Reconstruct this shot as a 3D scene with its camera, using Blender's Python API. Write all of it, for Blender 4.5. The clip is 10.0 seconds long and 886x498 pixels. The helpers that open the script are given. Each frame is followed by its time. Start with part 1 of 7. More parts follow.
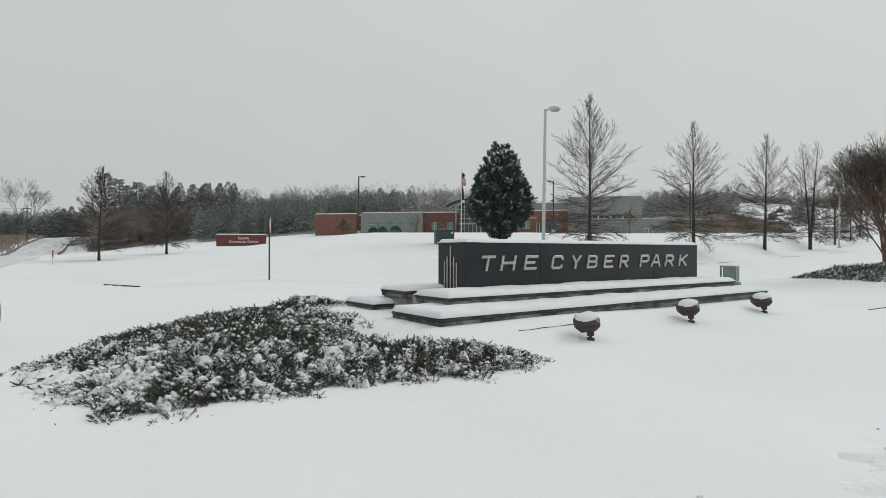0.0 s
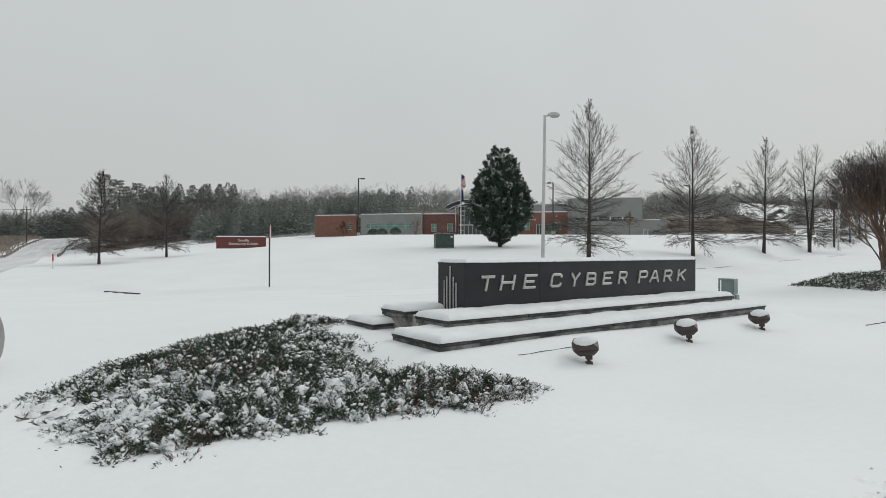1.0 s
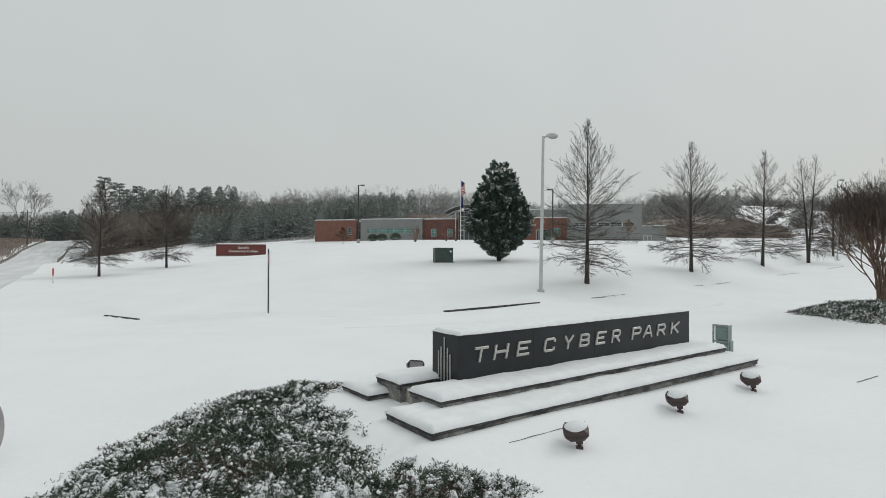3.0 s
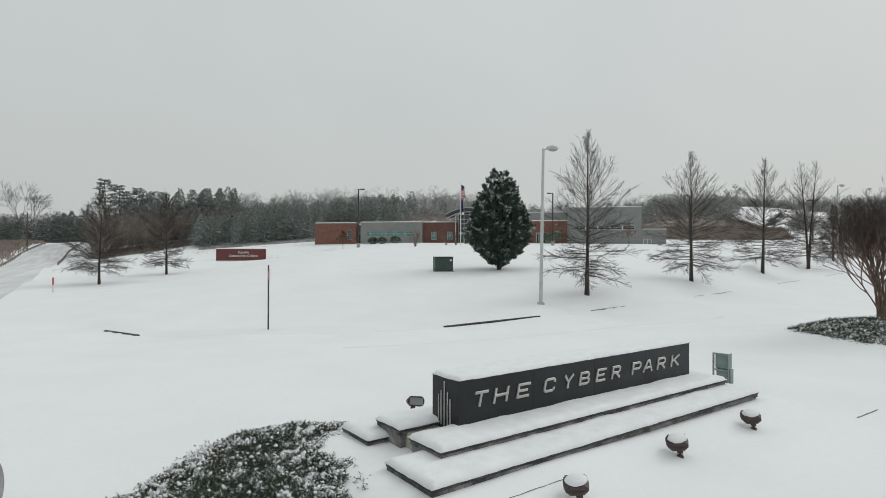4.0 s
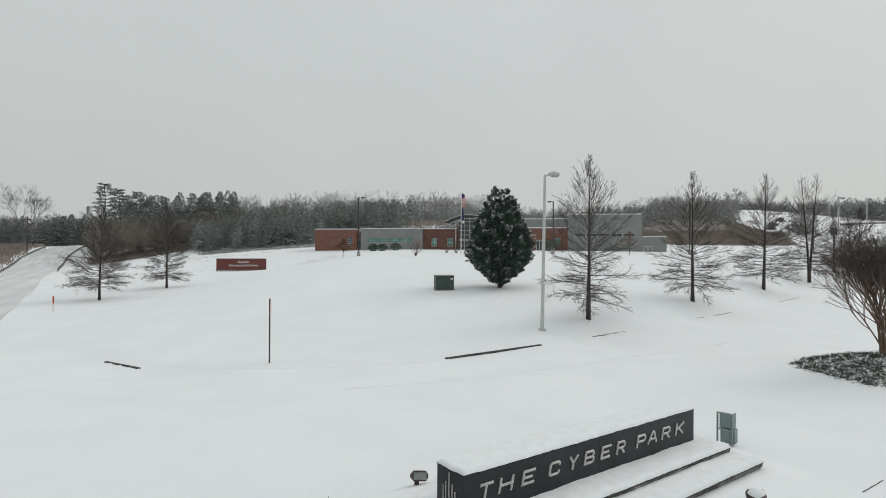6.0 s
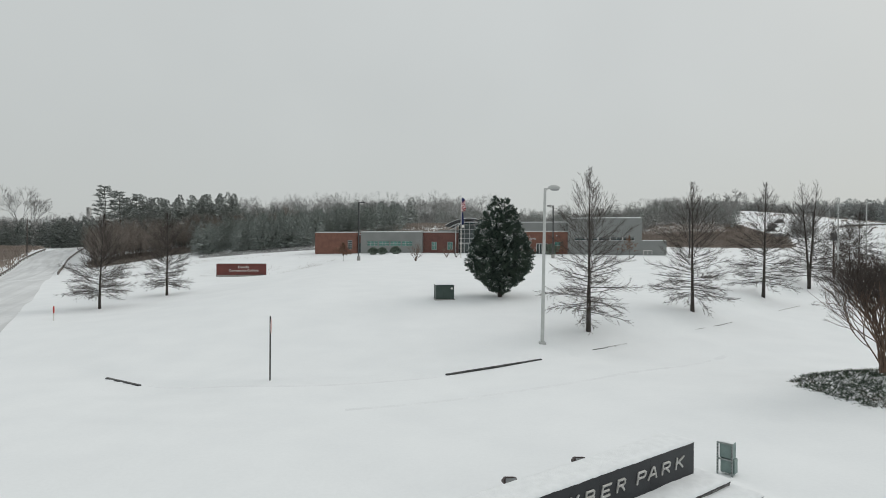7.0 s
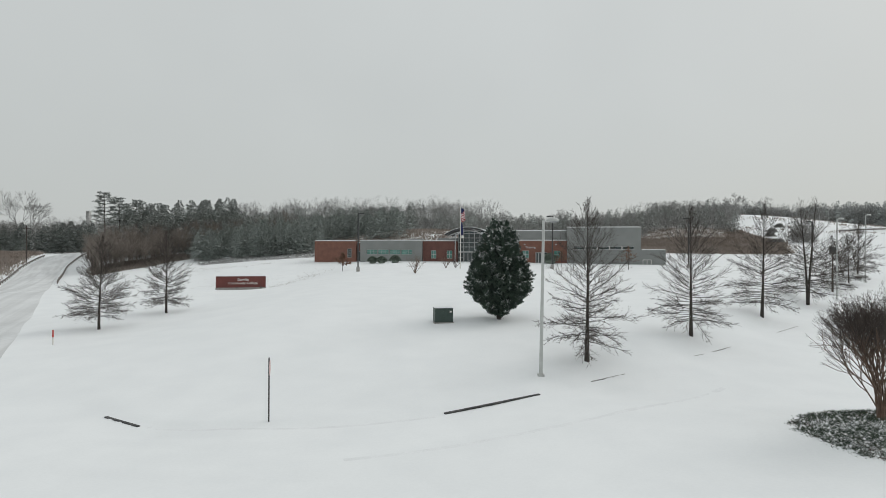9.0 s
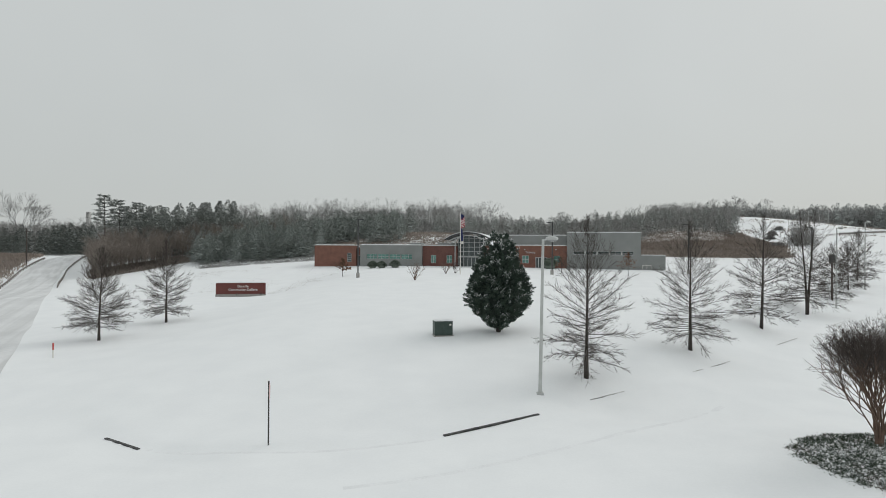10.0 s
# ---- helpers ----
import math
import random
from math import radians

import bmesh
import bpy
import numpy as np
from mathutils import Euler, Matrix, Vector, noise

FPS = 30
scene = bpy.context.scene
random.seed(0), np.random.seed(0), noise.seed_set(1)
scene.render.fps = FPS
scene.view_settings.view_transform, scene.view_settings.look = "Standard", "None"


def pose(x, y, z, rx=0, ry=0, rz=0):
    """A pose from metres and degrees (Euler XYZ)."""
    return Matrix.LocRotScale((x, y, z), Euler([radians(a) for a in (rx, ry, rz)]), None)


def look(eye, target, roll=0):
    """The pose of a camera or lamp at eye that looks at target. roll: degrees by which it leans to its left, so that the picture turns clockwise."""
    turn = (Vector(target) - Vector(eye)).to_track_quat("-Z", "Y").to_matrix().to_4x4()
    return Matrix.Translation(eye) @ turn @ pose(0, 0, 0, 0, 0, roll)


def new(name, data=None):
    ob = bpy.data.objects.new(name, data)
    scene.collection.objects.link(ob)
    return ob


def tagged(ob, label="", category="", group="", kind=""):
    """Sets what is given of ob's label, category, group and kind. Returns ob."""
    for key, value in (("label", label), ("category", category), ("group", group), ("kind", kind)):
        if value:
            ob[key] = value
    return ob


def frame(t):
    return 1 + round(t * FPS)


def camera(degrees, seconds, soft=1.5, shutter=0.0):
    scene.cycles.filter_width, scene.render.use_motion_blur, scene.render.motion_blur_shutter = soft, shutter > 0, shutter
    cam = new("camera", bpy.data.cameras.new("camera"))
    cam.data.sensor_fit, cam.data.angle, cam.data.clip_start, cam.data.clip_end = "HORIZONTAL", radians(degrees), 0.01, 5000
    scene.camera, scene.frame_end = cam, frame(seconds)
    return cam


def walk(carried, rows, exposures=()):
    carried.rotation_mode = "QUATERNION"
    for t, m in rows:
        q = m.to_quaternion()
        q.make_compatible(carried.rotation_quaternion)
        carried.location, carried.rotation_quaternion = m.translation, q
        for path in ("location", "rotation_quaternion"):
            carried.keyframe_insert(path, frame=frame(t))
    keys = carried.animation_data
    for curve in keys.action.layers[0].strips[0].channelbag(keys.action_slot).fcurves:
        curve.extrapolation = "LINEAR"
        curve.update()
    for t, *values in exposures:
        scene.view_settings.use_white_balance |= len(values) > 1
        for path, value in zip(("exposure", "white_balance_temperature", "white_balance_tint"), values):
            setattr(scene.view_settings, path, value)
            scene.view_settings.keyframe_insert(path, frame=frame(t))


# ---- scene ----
cam = camera(75.4, 10.0, soft=0.9)
# the drone climbs almost straight up: seconds, eye, target, roll
PATH = [
    (0, (0.143, 0.095, 1.202), (0.077, 2.094, 1.206), 0.1),
    (0.5, (0.129, 0.053, 1.315), (0.064, 2.052, 1.32), 0.1),
    (1, (0.144, 0.032, 1.521), (0.079, 2.031, 1.525), 0.1),
    (1.5, (0.167, 0.015, 1.765), (0.103, 2.014, 1.77), 0.2),
    (2, (0.188, -0.018, 2.054), (0.124, 1.981, 2.057), 0.2),
    (2.5, (0.211, -0.062, 2.354), (0.145, 1.937, 2.358), 0.2),
    (3, (0.241, -0.087, 2.668), (0.175, 1.912, 2.672), 0.2),
    (4.5, (0.237, -0.077, 3.756), (0.171, 1.921, 3.759), 0.2),
    (5, (0.229, -0.053, 4.117), (0.162, 1.945, 4.12), 0.2),
    (5.5, (0.184, -0.026, 4.47), (0.118, 1.973, 4.474), 0.3),
    (7, (0.122, -0.067, 5.589), (0.057, 1.932, 5.593), 0.3),
    (7.5, (0.137, -0.085, 5.976), (0.072, 1.914, 5.98), 0.3),
    (8, (0.125, -0.098, 6.387), (0.061, 1.901, 6.392), 0.3),
    (8.5, (0.131, -0.111, 6.862), (0.067, 1.888, 6.867), 0.3),
    (9, (0.172, -0.128, 7.375), (0.108, 1.871, 7.381), 0.3),
    (9.5, (0.163, -0.151, 7.91), (0.099, 1.848, 7.915), 0.3),
    (10, (0.186, -0.186, 8.415), (0.122, 1.813, 8.421), 0.4),
]
walk(cam, [(t, look(eye, target, roll)) for t, eye, target, roll in PATH], exposures=[(0, 0.0), (10, 0.0)])

# ---- light: an overcast winter sky, with the sun veiled behind it ----
SUN_UP, SUN_TURN = 38.0, 60.0
world = bpy.data.worlds.new("overcast")
scene.world = world
world.use_nodes = True
wn, wl = world.node_tree.nodes, world.node_tree.links
sky = wn.new("ShaderNodeTexSky")
sky.sky_type, sky.sun_disc = "NISHITA", False
sky.sun_elevation, sky.sun_rotation = radians(SUN_UP), radians(SUN_TURN)
sky.dust_density, sky.air_density, sky.ozone_density = 4.0, 1.0, 1.0
# the cloud deck: brighter towards the zenith, as overcast skies are
coord = wn.new("ShaderNodeTexCoord")
split = wn.new("ShaderNodeSeparateXYZ")
deck = wn.new("ShaderNodeValToRGB")
deck.color_ramp.elements[0].position, deck.color_ramp.elements[0].color = 0.0, (0.545, 0.572, 0.562, 1)
deck.color_ramp.elements[1].position, deck.color_ramp.elements[1].color = 1.0, (0.84, 0.872, 0.868, 1)
mid = deck.color_ramp.elements.new(0.4)
mid.color = (0.585, 0.612, 0.605, 1)
clouds = wn.new("ShaderNodeTexNoise")
clouds.inputs["Scale"].default_value, clouds.inputs["Detail"].default_value = 1.6, 4.0
soft = wn.new("ShaderNodeMapRange")
soft.inputs["From Min"].default_value, soft.inputs["From Max"].default_value = 0.3, 0.7
soft.inputs["To Min"].default_value, soft.inputs["To Max"].default_value = 0.96, 1.05
veil = wn.new("ShaderNodeMix")
veil.data_type, veil.blend_type = "RGBA", "MULTIPLY"
veil.inputs["Factor"].default_value = 1.0
deep = wn.new("ShaderNodeMix")
deep.data_type = "RGBA"
deep.inputs["Factor"].default_value = 0.93
dim = wn.new("ShaderNodeMix")
dim.data_type, dim.blend_type = "RGBA", "MULTIPLY"
dim.inputs["Factor"].default_value = 1.0
dim.inputs[7].default_value = (0.1, 0.1, 0.1, 1)
wl.new(coord.outputs["Generated"], split.inputs[0])
wl.new(split.outputs["Z"], deck.inputs["Fac"])
wl.new(coord.outputs["Generated"], clouds.inputs["Vector"])
wl.new(clouds.outputs["Fac"], soft.inputs["Value"])
wl.new(deck.outputs["Color"], veil.inputs[6])
wl.new(soft.outputs["Result"], veil.inputs[7])
wl.new(sky.outputs["Color"], dim.inputs[6])
wl.new(dim.outputs[2], deep.inputs[6])
wl.new(veil.outputs[2], deep.inputs[7])
wl.new(deep.outputs[2], wn["Background"].inputs["Color"])
wn["Background"].inputs["Strength"].default_value = 1.0
sun = new("sun", bpy.data.lights.new("sun", "SUN"))
sun.data.energy, sun.data.angle, sun.data.color = 0.8, radians(32), (1.0, 0.98, 0.95)
az = radians(SUN_TURN)
sun.matrix_world = look((math.sin(az) * 60, math.cos(az) * 60, 60 * math.tan(radians(SUN_UP))), (0, 0, 0))

# ---- materials ----
def surface(name, color, color2=None, rough=0.7, metal=0.0, scale=8.0, fine=0.0, bump=0.0, bump_scale=60.0, spread=(0.35, 0.65), island=0.0, spec=0.5):
    """A painted, stony or organic surface: two colours mixed by broad and fine noise, with relief."""
    m = bpy.data.materials.new(name)
    m.use_nodes = True
    n, l = m.node_tree.nodes, m.node_tree.links
    b = n["Principled BSDF"]
    b.inputs["Roughness"].default_value, b.inputs["Metallic"].default_value = rough, metal
    b.inputs["Specular IOR Level"].default_value = spec
    tc = n.new("ShaderNodeTexCoord")
    color2 = color2 or tuple(c * 0.75 for c in color)
    big = n.new("ShaderNodeTexNoise")
    big.inputs["Scale"].default_value, big.inputs["Detail"].default_value = scale, 6.0
    l.new(tc.outputs["Object"], big.inputs["Vector"])
    mr = n.new("ShaderNodeMapRange")
    mr.inputs["From Min"].default_value, mr.inputs["From Max"].default_value = spread
    l.new(big.outputs["Fac"], mr.inputs["Value"])
    fac = mr.outputs["Result"]
    if island:
        geo = n.new("ShaderNodeNewGeometry")
        ad = n.new("ShaderNodeMath")
        ad.operation = "MULTIPLY_ADD"
        ad.inputs[1].default_value = island
        l.new(geo.outputs["Random Per Island"], ad.inputs[0])
        l.new(fac, ad.inputs[2])
        sb = n.new("ShaderNodeMath")
        sb.operation, sb.use_clamp = "SUBTRACT", True
        sb.inputs[1].default_value = island / 2
        l.new(ad.outputs[0], sb.inputs[0])
        fac = sb.outputs[0]
    mix = n.new("ShaderNodeMix")
    mix.data_type = "RGBA"
    mix.inputs[6].default_value, mix.inputs[7].default_value = (*color, 1), (*color2, 1)
    l.new(fac, mix.inputs["Factor"])
    out = mix.outputs[2]
    sm = n.new("ShaderNodeTexNoise")
    sm.inputs["Scale"].default_value, sm.inputs["Detail"].default_value = bump_scale, 5.0
    l.new(tc.outputs["Object"], sm.inputs["Vector"])
    if fine:
        f = n.new("ShaderNodeMapRange")
        f.inputs["From Min"].default_value, f.inputs["From Max"].default_value = 0.3, 0.7
        f.inputs["To Min"].default_value, f.inputs["To Max"].default_value = 1 - fine, 1 + fine
        l.new(sm.outputs["Fac"], f.inputs["Value"])
        mu = n.new("ShaderNodeMix")
        mu.data_type, mu.blend_type = "RGBA", "MULTIPLY"
        mu.inputs["Factor"].default_value = 1.0
        l.new(out, mu.inputs[6])
        l.new(f.outputs["Result"], mu.inputs[7])
        out = mu.outputs[2]
    l.new(out, b.inputs["Base Color"])
    if bump:
        bp = n.new("ShaderNodeBump")
        bp.inputs["Strength"].default_value, bp.inputs["Distance"].default_value = 1.0, bump
        l.new(sm.outputs["Fac"], bp.inputs["Height"])
        l.new(bp.outputs["Normal"], b.inputs["Normal"])
    return m


def dusted(name, color, color2, amount=0.5, scale=3.0, island=0.6, rough=0.75, snow=(0.78, 0.80, 0.81), grain=0.25):
    """Foliage or bark with snow lying on what faces up, in patches. amount: how much of it is white."""
    m = surface(name, color, color2, rough=rough, scale=scale, island=island, fine=grain, spec=0.25)
    n, l = m.node_tree.nodes, m.node_tree.links
    b = n["Principled BSDF"]
    was = b.inputs["Base Color"].links[0].from_socket
    geo = n.new("ShaderNodeNewGeometry")
    sp = n.new("ShaderNodeSeparateXYZ")
    l.new(geo.outputs["True Normal"], sp.inputs[0])
    ab = n.new("ShaderNodeMath")
    ab.operation = "ABSOLUTE"
    l.new(sp.outputs["Z"], ab.inputs[0])
    tc = n.new("ShaderNodeTexCoord")
    patch = n.new("ShaderNodeTexNoise")
    patch.inputs["Scale"].default_value, patch.inputs["Detail"].default_value = scale * 2.3, 5.0
    l.new(tc.outputs["Object"], patch.inputs["Vector"])
    ad = n.new("ShaderNodeMath")
    ad.operation = "MULTIPLY_ADD"
    ad.inputs[1].default_value = 0.45
    l.new(ab.outputs[0], ad.inputs[0])
    l.new(patch.outputs["Fac"], ad.inputs[2])
    st = n.new("ShaderNodeMapRange")
    st.interpolation_type = "SMOOTHSTEP"
    edge = 1.05 - 0.55 * amount
    st.inputs["From Min"].default_value, st.inputs["From Max"].default_value = edge - 0.08, edge + 0.08
    l.new(ad.outputs[0], st.inputs["Value"])
    mix = n.new("ShaderNodeMix")
    mix.data_type = "RGBA"
    mix.inputs[7].default_value = (*snow, 1)
    l.new(st.outputs["Result"], mix.inputs["Factor"])
    l.new(was, mix.inputs[6])
    l.new(mix.outputs[2], b.inputs["Base Color"])
    return m


def glass_pane(name, color, rough=0.06):
    m = surface(name, color, tuple(c * 0.6 for c in color), rough=rough, scale=0.8, spec=0.8)
    return m


SNOW = surface("snow", (0.775, 0.793, 0.80), (0.745, 0.764, 0.773), rough=0.9, scale=0.35, fine=0.012, bump=0.004, bump_scale=9.0, spec=0.15)
SNOW_CLUMP = surface("snow_clump", (0.785, 0.803, 0.811), (0.73, 0.748, 0.756), rough=0.9, scale=5.0, bump=0.01, bump_scale=40.0, spec=0.15)
def streaked(m, turn, across, along, dark, strength):
    """Streaks of another colour that run along one heading (degrees)."""
    n, l = m.node_tree.nodes, m.node_tree.links
    b = n["Principled BSDF"]
    was = b.inputs["Base Color"].links[0].from_socket
    tc, r, s = n.new("ShaderNodeTexCoord"), n.new("ShaderNodeMapping"), n.new("ShaderNodeMapping")
    r.inputs["Rotation"].default_value = (0, 0, radians(turn))
    s.inputs["Scale"].default_value = (across, along, 1.0)
    tex = n.new("ShaderNodeTexNoise")
    tex.inputs["Scale"].default_value, tex.inputs["Detail"].default_value = 1.0, 4.0
    mr = n.new("ShaderNodeMapRange")
    mr.interpolation_type = "SMOOTHSTEP"
    mr.inputs["From Min"].default_value, mr.inputs["From Max"].default_value = 0.38, 0.68
    mr.inputs["To Min"].default_value, mr.inputs["To Max"].default_value = 0.0, strength
    mix = n.new("ShaderNodeMix")
    mix.data_type = "RGBA"
    mix.inputs[7].default_value = (*dark, 1)
    l.new(tc.outputs["Object"], r.inputs["Vector"])
    l.new(r.outputs[0], s.inputs["Vector"])
    l.new(s.outputs[0], tex.inputs["Vector"])
    l.new(tex.outputs["Fac"], mr.inputs["Value"])
    l.new(mr.outputs["Result"], mix.inputs["Factor"])
    l.new(was, mix.inputs[6])
    l.new(mix.outputs[2], b.inputs["Base Color"])
    return m


ROAD_SNOW = surface("packed_snow", (0.70, 0.712, 0.716), (0.60, 0.61, 0.615), rough=0.85, scale=0.12, fine=0.04, bump=0.02, bump_scale=3.0, spec=0.2)
streaked(ROAD_SNOW, -30, 0.75, 0.012, (0.47, 0.477, 0.478), 0.6)
SIGN_PANEL = surface("dark_panel", (0.012, 0.014, 0.017), (0.020, 0.023, 0.027), rough=0.36, scale=1.5, fine=0.12, bump=0.0015, bump_scale=30.0, spec=0.33)
STEEL = surface("brushed_steel", (0.52, 0.515, 0.50), (0.40, 0.395, 0.37), rough=0.4, metal=0.45, scale=6.0, fine=0.1, bump=0.001, bump_scale=90.0)
STONE_CAP = surface("weathered_stone_cap", (0.034, 0.035, 0.036), (0.105, 0.103, 0.10), rough=0.8, scale=4.0, fine=0.4, bump=0.006, bump_scale=35.0, spread=(0.42, 0.75))
STONE_PIER = surface("limestone_pier", (0.42, 0.405, 0.355), (0.28, 0.27, 0.24), rough=0.85, scale=3.5, fine=0.25, bump=0.006, bump_scale=28.0)
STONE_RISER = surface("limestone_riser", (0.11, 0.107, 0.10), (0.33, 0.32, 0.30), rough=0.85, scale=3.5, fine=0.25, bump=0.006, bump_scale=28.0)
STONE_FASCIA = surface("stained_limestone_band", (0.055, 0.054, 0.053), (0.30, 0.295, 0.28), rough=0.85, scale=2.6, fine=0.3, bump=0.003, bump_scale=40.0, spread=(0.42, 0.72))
BRONZE = surface("dark_bronze_paint", (0.064, 0.042, 0.038), (0.042, 0.029, 0.027), rough=0.5, scale=9.0, fine=0.15, bump=0.001)
LENS_GLASS = glass_pane("lamp_glass", (0.32, 0.33, 0.33), 0.12)
BOX_GREEN = surface("grey_green_paint", (0.20, 0.27, 0.255), (0.15, 0.21, 0.20), rough=0.5, scale=4.0, fine=0.1, bump=0.001)
FRAME_GREY = surface("galvanised_frame", (0.30, 0.33, 0.325), (0.22, 0.25, 0.245), rough=0.5, metal=0.4, scale=6.0, fine=0.12)
TX_GREEN = surface("dark_green_paint", (0.030, 0.052, 0.044), (0.042, 0.066, 0.057), rough=0.5, scale=2.5, fine=0.1, bump=0.001)
POLE_WHITE = surface("pale_grey_pole", (0.50, 0.51, 0.50), (0.42, 0.43, 0.42), rough=0.55, scale=2.0, fine=0.08)
POLE_DARK = surface("dark_bronze_pole", (0.035, 0.036, 0.038), (0.055, 0.055, 0.056), rough=0.5, scale=2.0, fine=0.1)
CONCRETE = surface("concrete", (0.36, 0.35, 0.33), (0.27, 0.26, 0.245), rough=0.9, scale=3.0, fine=0.15, bump=0.004)
POST_BROWN = surface("brown_post", (0.095, 0.075, 0.062), (0.06, 0.05, 0.045), rough=0.7, scale=6.0, fine=0.2)
POST_DARK = surface("dark_post", (0.052, 0.05, 0.046), (0.035, 0.034, 0.033), rough=0.6, scale=6.0, fine=0.2)
PLATE_GREY = surface("sheet_metal", (0.42, 0.40, 0.40), (0.35, 0.33, 0.33), rough=0.45, metal=0.5, scale=5.0)
RED_PAINT = surface("red_paint", (0.50, 0.06, 0.05), (0.40, 0.05, 0.045), rough=0.5, scale=8.0)
COLLEGE_RED = surface("maroon_panel", (0.155, 0.040, 0.032), (0.125, 0.034, 0.029), rough=0.6, scale=1.2, fine=0.08)
WHITE_PAINT = surface("white_paint", (0.72, 0.70, 0.66), (0.62, 0.60, 0.57), rough=0.5, scale=4.0)
BRICK_WALL = surface("red_brick", (0.215, 0.102, 0.074), (0.165, 0.080, 0.060), rough=0.85, scale=0.9, fine=0.22, bump=0.006, bump_scale=14.0)
BRICK_DARK = surface("dark_red_brick", (0.155, 0.072, 0.058), (0.118, 0.057, 0.048), rough=0.85, scale=0.9, fine=0.22, bump=0.006, bump_scale=14.0)
METAL_GREY = surface("grey_metal_panel", (0.235, 0.245, 0.238), (0.205, 0.214, 0.208), rough=0.5, scale=0.4, fine=0.04)
TRIM_GREY = surface("pale_metal_trim", (0.50, 0.51, 0.51), (0.42, 0.43, 0.43), rough=0.5, scale=1.0)
TEAL_GLASS = glass_pane("teal_glass", (0.13, 0.32, 0.275))
DARK_GLASS = glass_pane("dark_glass", (0.045, 0.065, 0.065))
INTERIOR = surface("dim_interior", (0.10, 0.10, 0.10), rough=0.9)
BARK_OAK = dusted("oak_bark", (0.044, 0.038, 0.034), (0.066, 0.057, 0.051), amount=0.05, scale=5.0, island=0.3)
BARK_TWIG = surface("oak_twig", (0.050, 0.042, 0.036), (0.080, 0.067, 0.058), rough=0.85, scale=3.0, island=0.4)
BARK_MYRTLE = surface("crape_myrtle_bark", (0.18, 0.118, 0.085), (0.115, 0.078, 0.06), rough=0.75, scale=4.0, fine=0.15)
TWIG_RED = surface("red_brown_twig", (0.064, 0.050, 0.045), (0.100, 0.082, 0.072), rough=0.85, scale=3.0, island=0.5)
JUNIPER = surface("juniper_green", (0.044, 0.066, 0.046), (0.112, 0.142, 0.102), rough=0.65, scale=2.0, island=0.9, spec=0.3)
JUNIPER_BROWN = surface("juniper_brown", (0.075, 0.045, 0.035), (0.13, 0.085, 0.065), rough=0.8, scale=2.0, island=0.8)
MAGNOLIA = surface("magnolia_leaf", (0.034, 0.058, 0.044), (0.080, 0.120, 0.090), rough=0.45, scale=1.2, island=0.9)
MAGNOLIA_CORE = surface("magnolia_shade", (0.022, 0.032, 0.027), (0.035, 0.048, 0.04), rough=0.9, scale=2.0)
# far pines: dusted with snow, and paled by distance haze put into the colour
PINE_NEEDLE = dusted("snowy_hazed_needles", (0.240, 0.270, 0.248), (0.300, 0.326, 0.304), amount=0.36, scale=0.3, island=0.12, snow=(0.335, 0.358, 0.350))
PINE_DARK = dusted("hazed_pine_needles", (0.268, 0.288, 0.270), (0.320, 0.336, 0.318), amount=0.28, scale=0.3, island=0.15, snow=(0.345, 0.363, 0.357))
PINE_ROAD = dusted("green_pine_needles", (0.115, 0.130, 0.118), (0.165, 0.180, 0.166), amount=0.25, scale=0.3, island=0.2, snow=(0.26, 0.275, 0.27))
# ridge needles, far bark and thicket: these colours carry the distance haze too
PINE_FAR = dusted("hazed_ridge_needles", (0.33, 0.347, 0.338), (0.38, 0.396, 0.386), amount=0.6, scale=0.3, island=0.2, snow=(0.40, 0.42, 0.415))
FAR_BARK = surface("hazed_grey_bark", (0.245, 0.243, 0.236), (0.305, 0.302, 0.294), rough=0.9, scale=0.1, island=0.35)
FAR_BROWN = surface("hazed_brown_twig", (0.185, 0.157, 0.137), (0.245, 0.213, 0.188), rough=0.9, scale=0.15, island=0.6)
BRUSH = surface("dry_brush", (0.25, 0.205, 0.175), (0.35, 0.30, 0.265), rough=0.9, scale=0.08, island=0.7)
SHRUB_GREEN = surface("clipped_shrub_leaf", (0.115, 0.152, 0.120), (0.20, 0.235, 0.195), rough=0.7, scale=2.0, island=0.8)
RUSTY = surface("rusty_dry_leaf", (0.20, 0.11, 0.07), (0.14, 0.085, 0.06), rough=0.85, scale=3.0, island=0.6)
# the far tower's concrete, lightened: its colour includes the haze of distance
HAZED_CONCRETE = surface("hazed_concrete", (0.50, 0.50, 0.49), (0.42, 0.42, 0.41), rough=0.9, scale=0.6, fine=0.08)
FLAG_RED = surface("flag_red", (0.42, 0.05, 0.06), rough=0.8, scale=3.0)
FLAG_WHITE = surface("flag_white", (0.70, 0.70, 0.70), rough=0.8, scale=3.0)
FLAG_BLUE = surface("flag_blue", (0.03, 0.04, 0.13), rough=0.8, scale=3.0)
ASPHALT = surface("wet_asphalt", (0.045, 0.046, 0.048), (0.075, 0.075, 0.075), rough=0.7, scale=4.0, fine=0.3, bump=0.005)
FOREST_FLOOR = dusted("leaf_litter", (0.16, 0.145, 0.13), (0.22, 0.20, 0.185), amount=0.03, scale=0.22, island=0.0, snow=(0.62, 0.63, 0.63))
SIGN_FACE = surface("faded_sign_face", (0.62, 0.44, 0.43), (0.55, 0.36, 0.35), rough=0.5, scale=4.0)
TRACK_SNOW = surface("tracked_snow", (0.75, 0.766, 0.775), (0.70, 0.716, 0.725), rough=0.9, scale=1.2, fine=0.04, bump=0.01, bump_scale=12.0, spec=0.15)
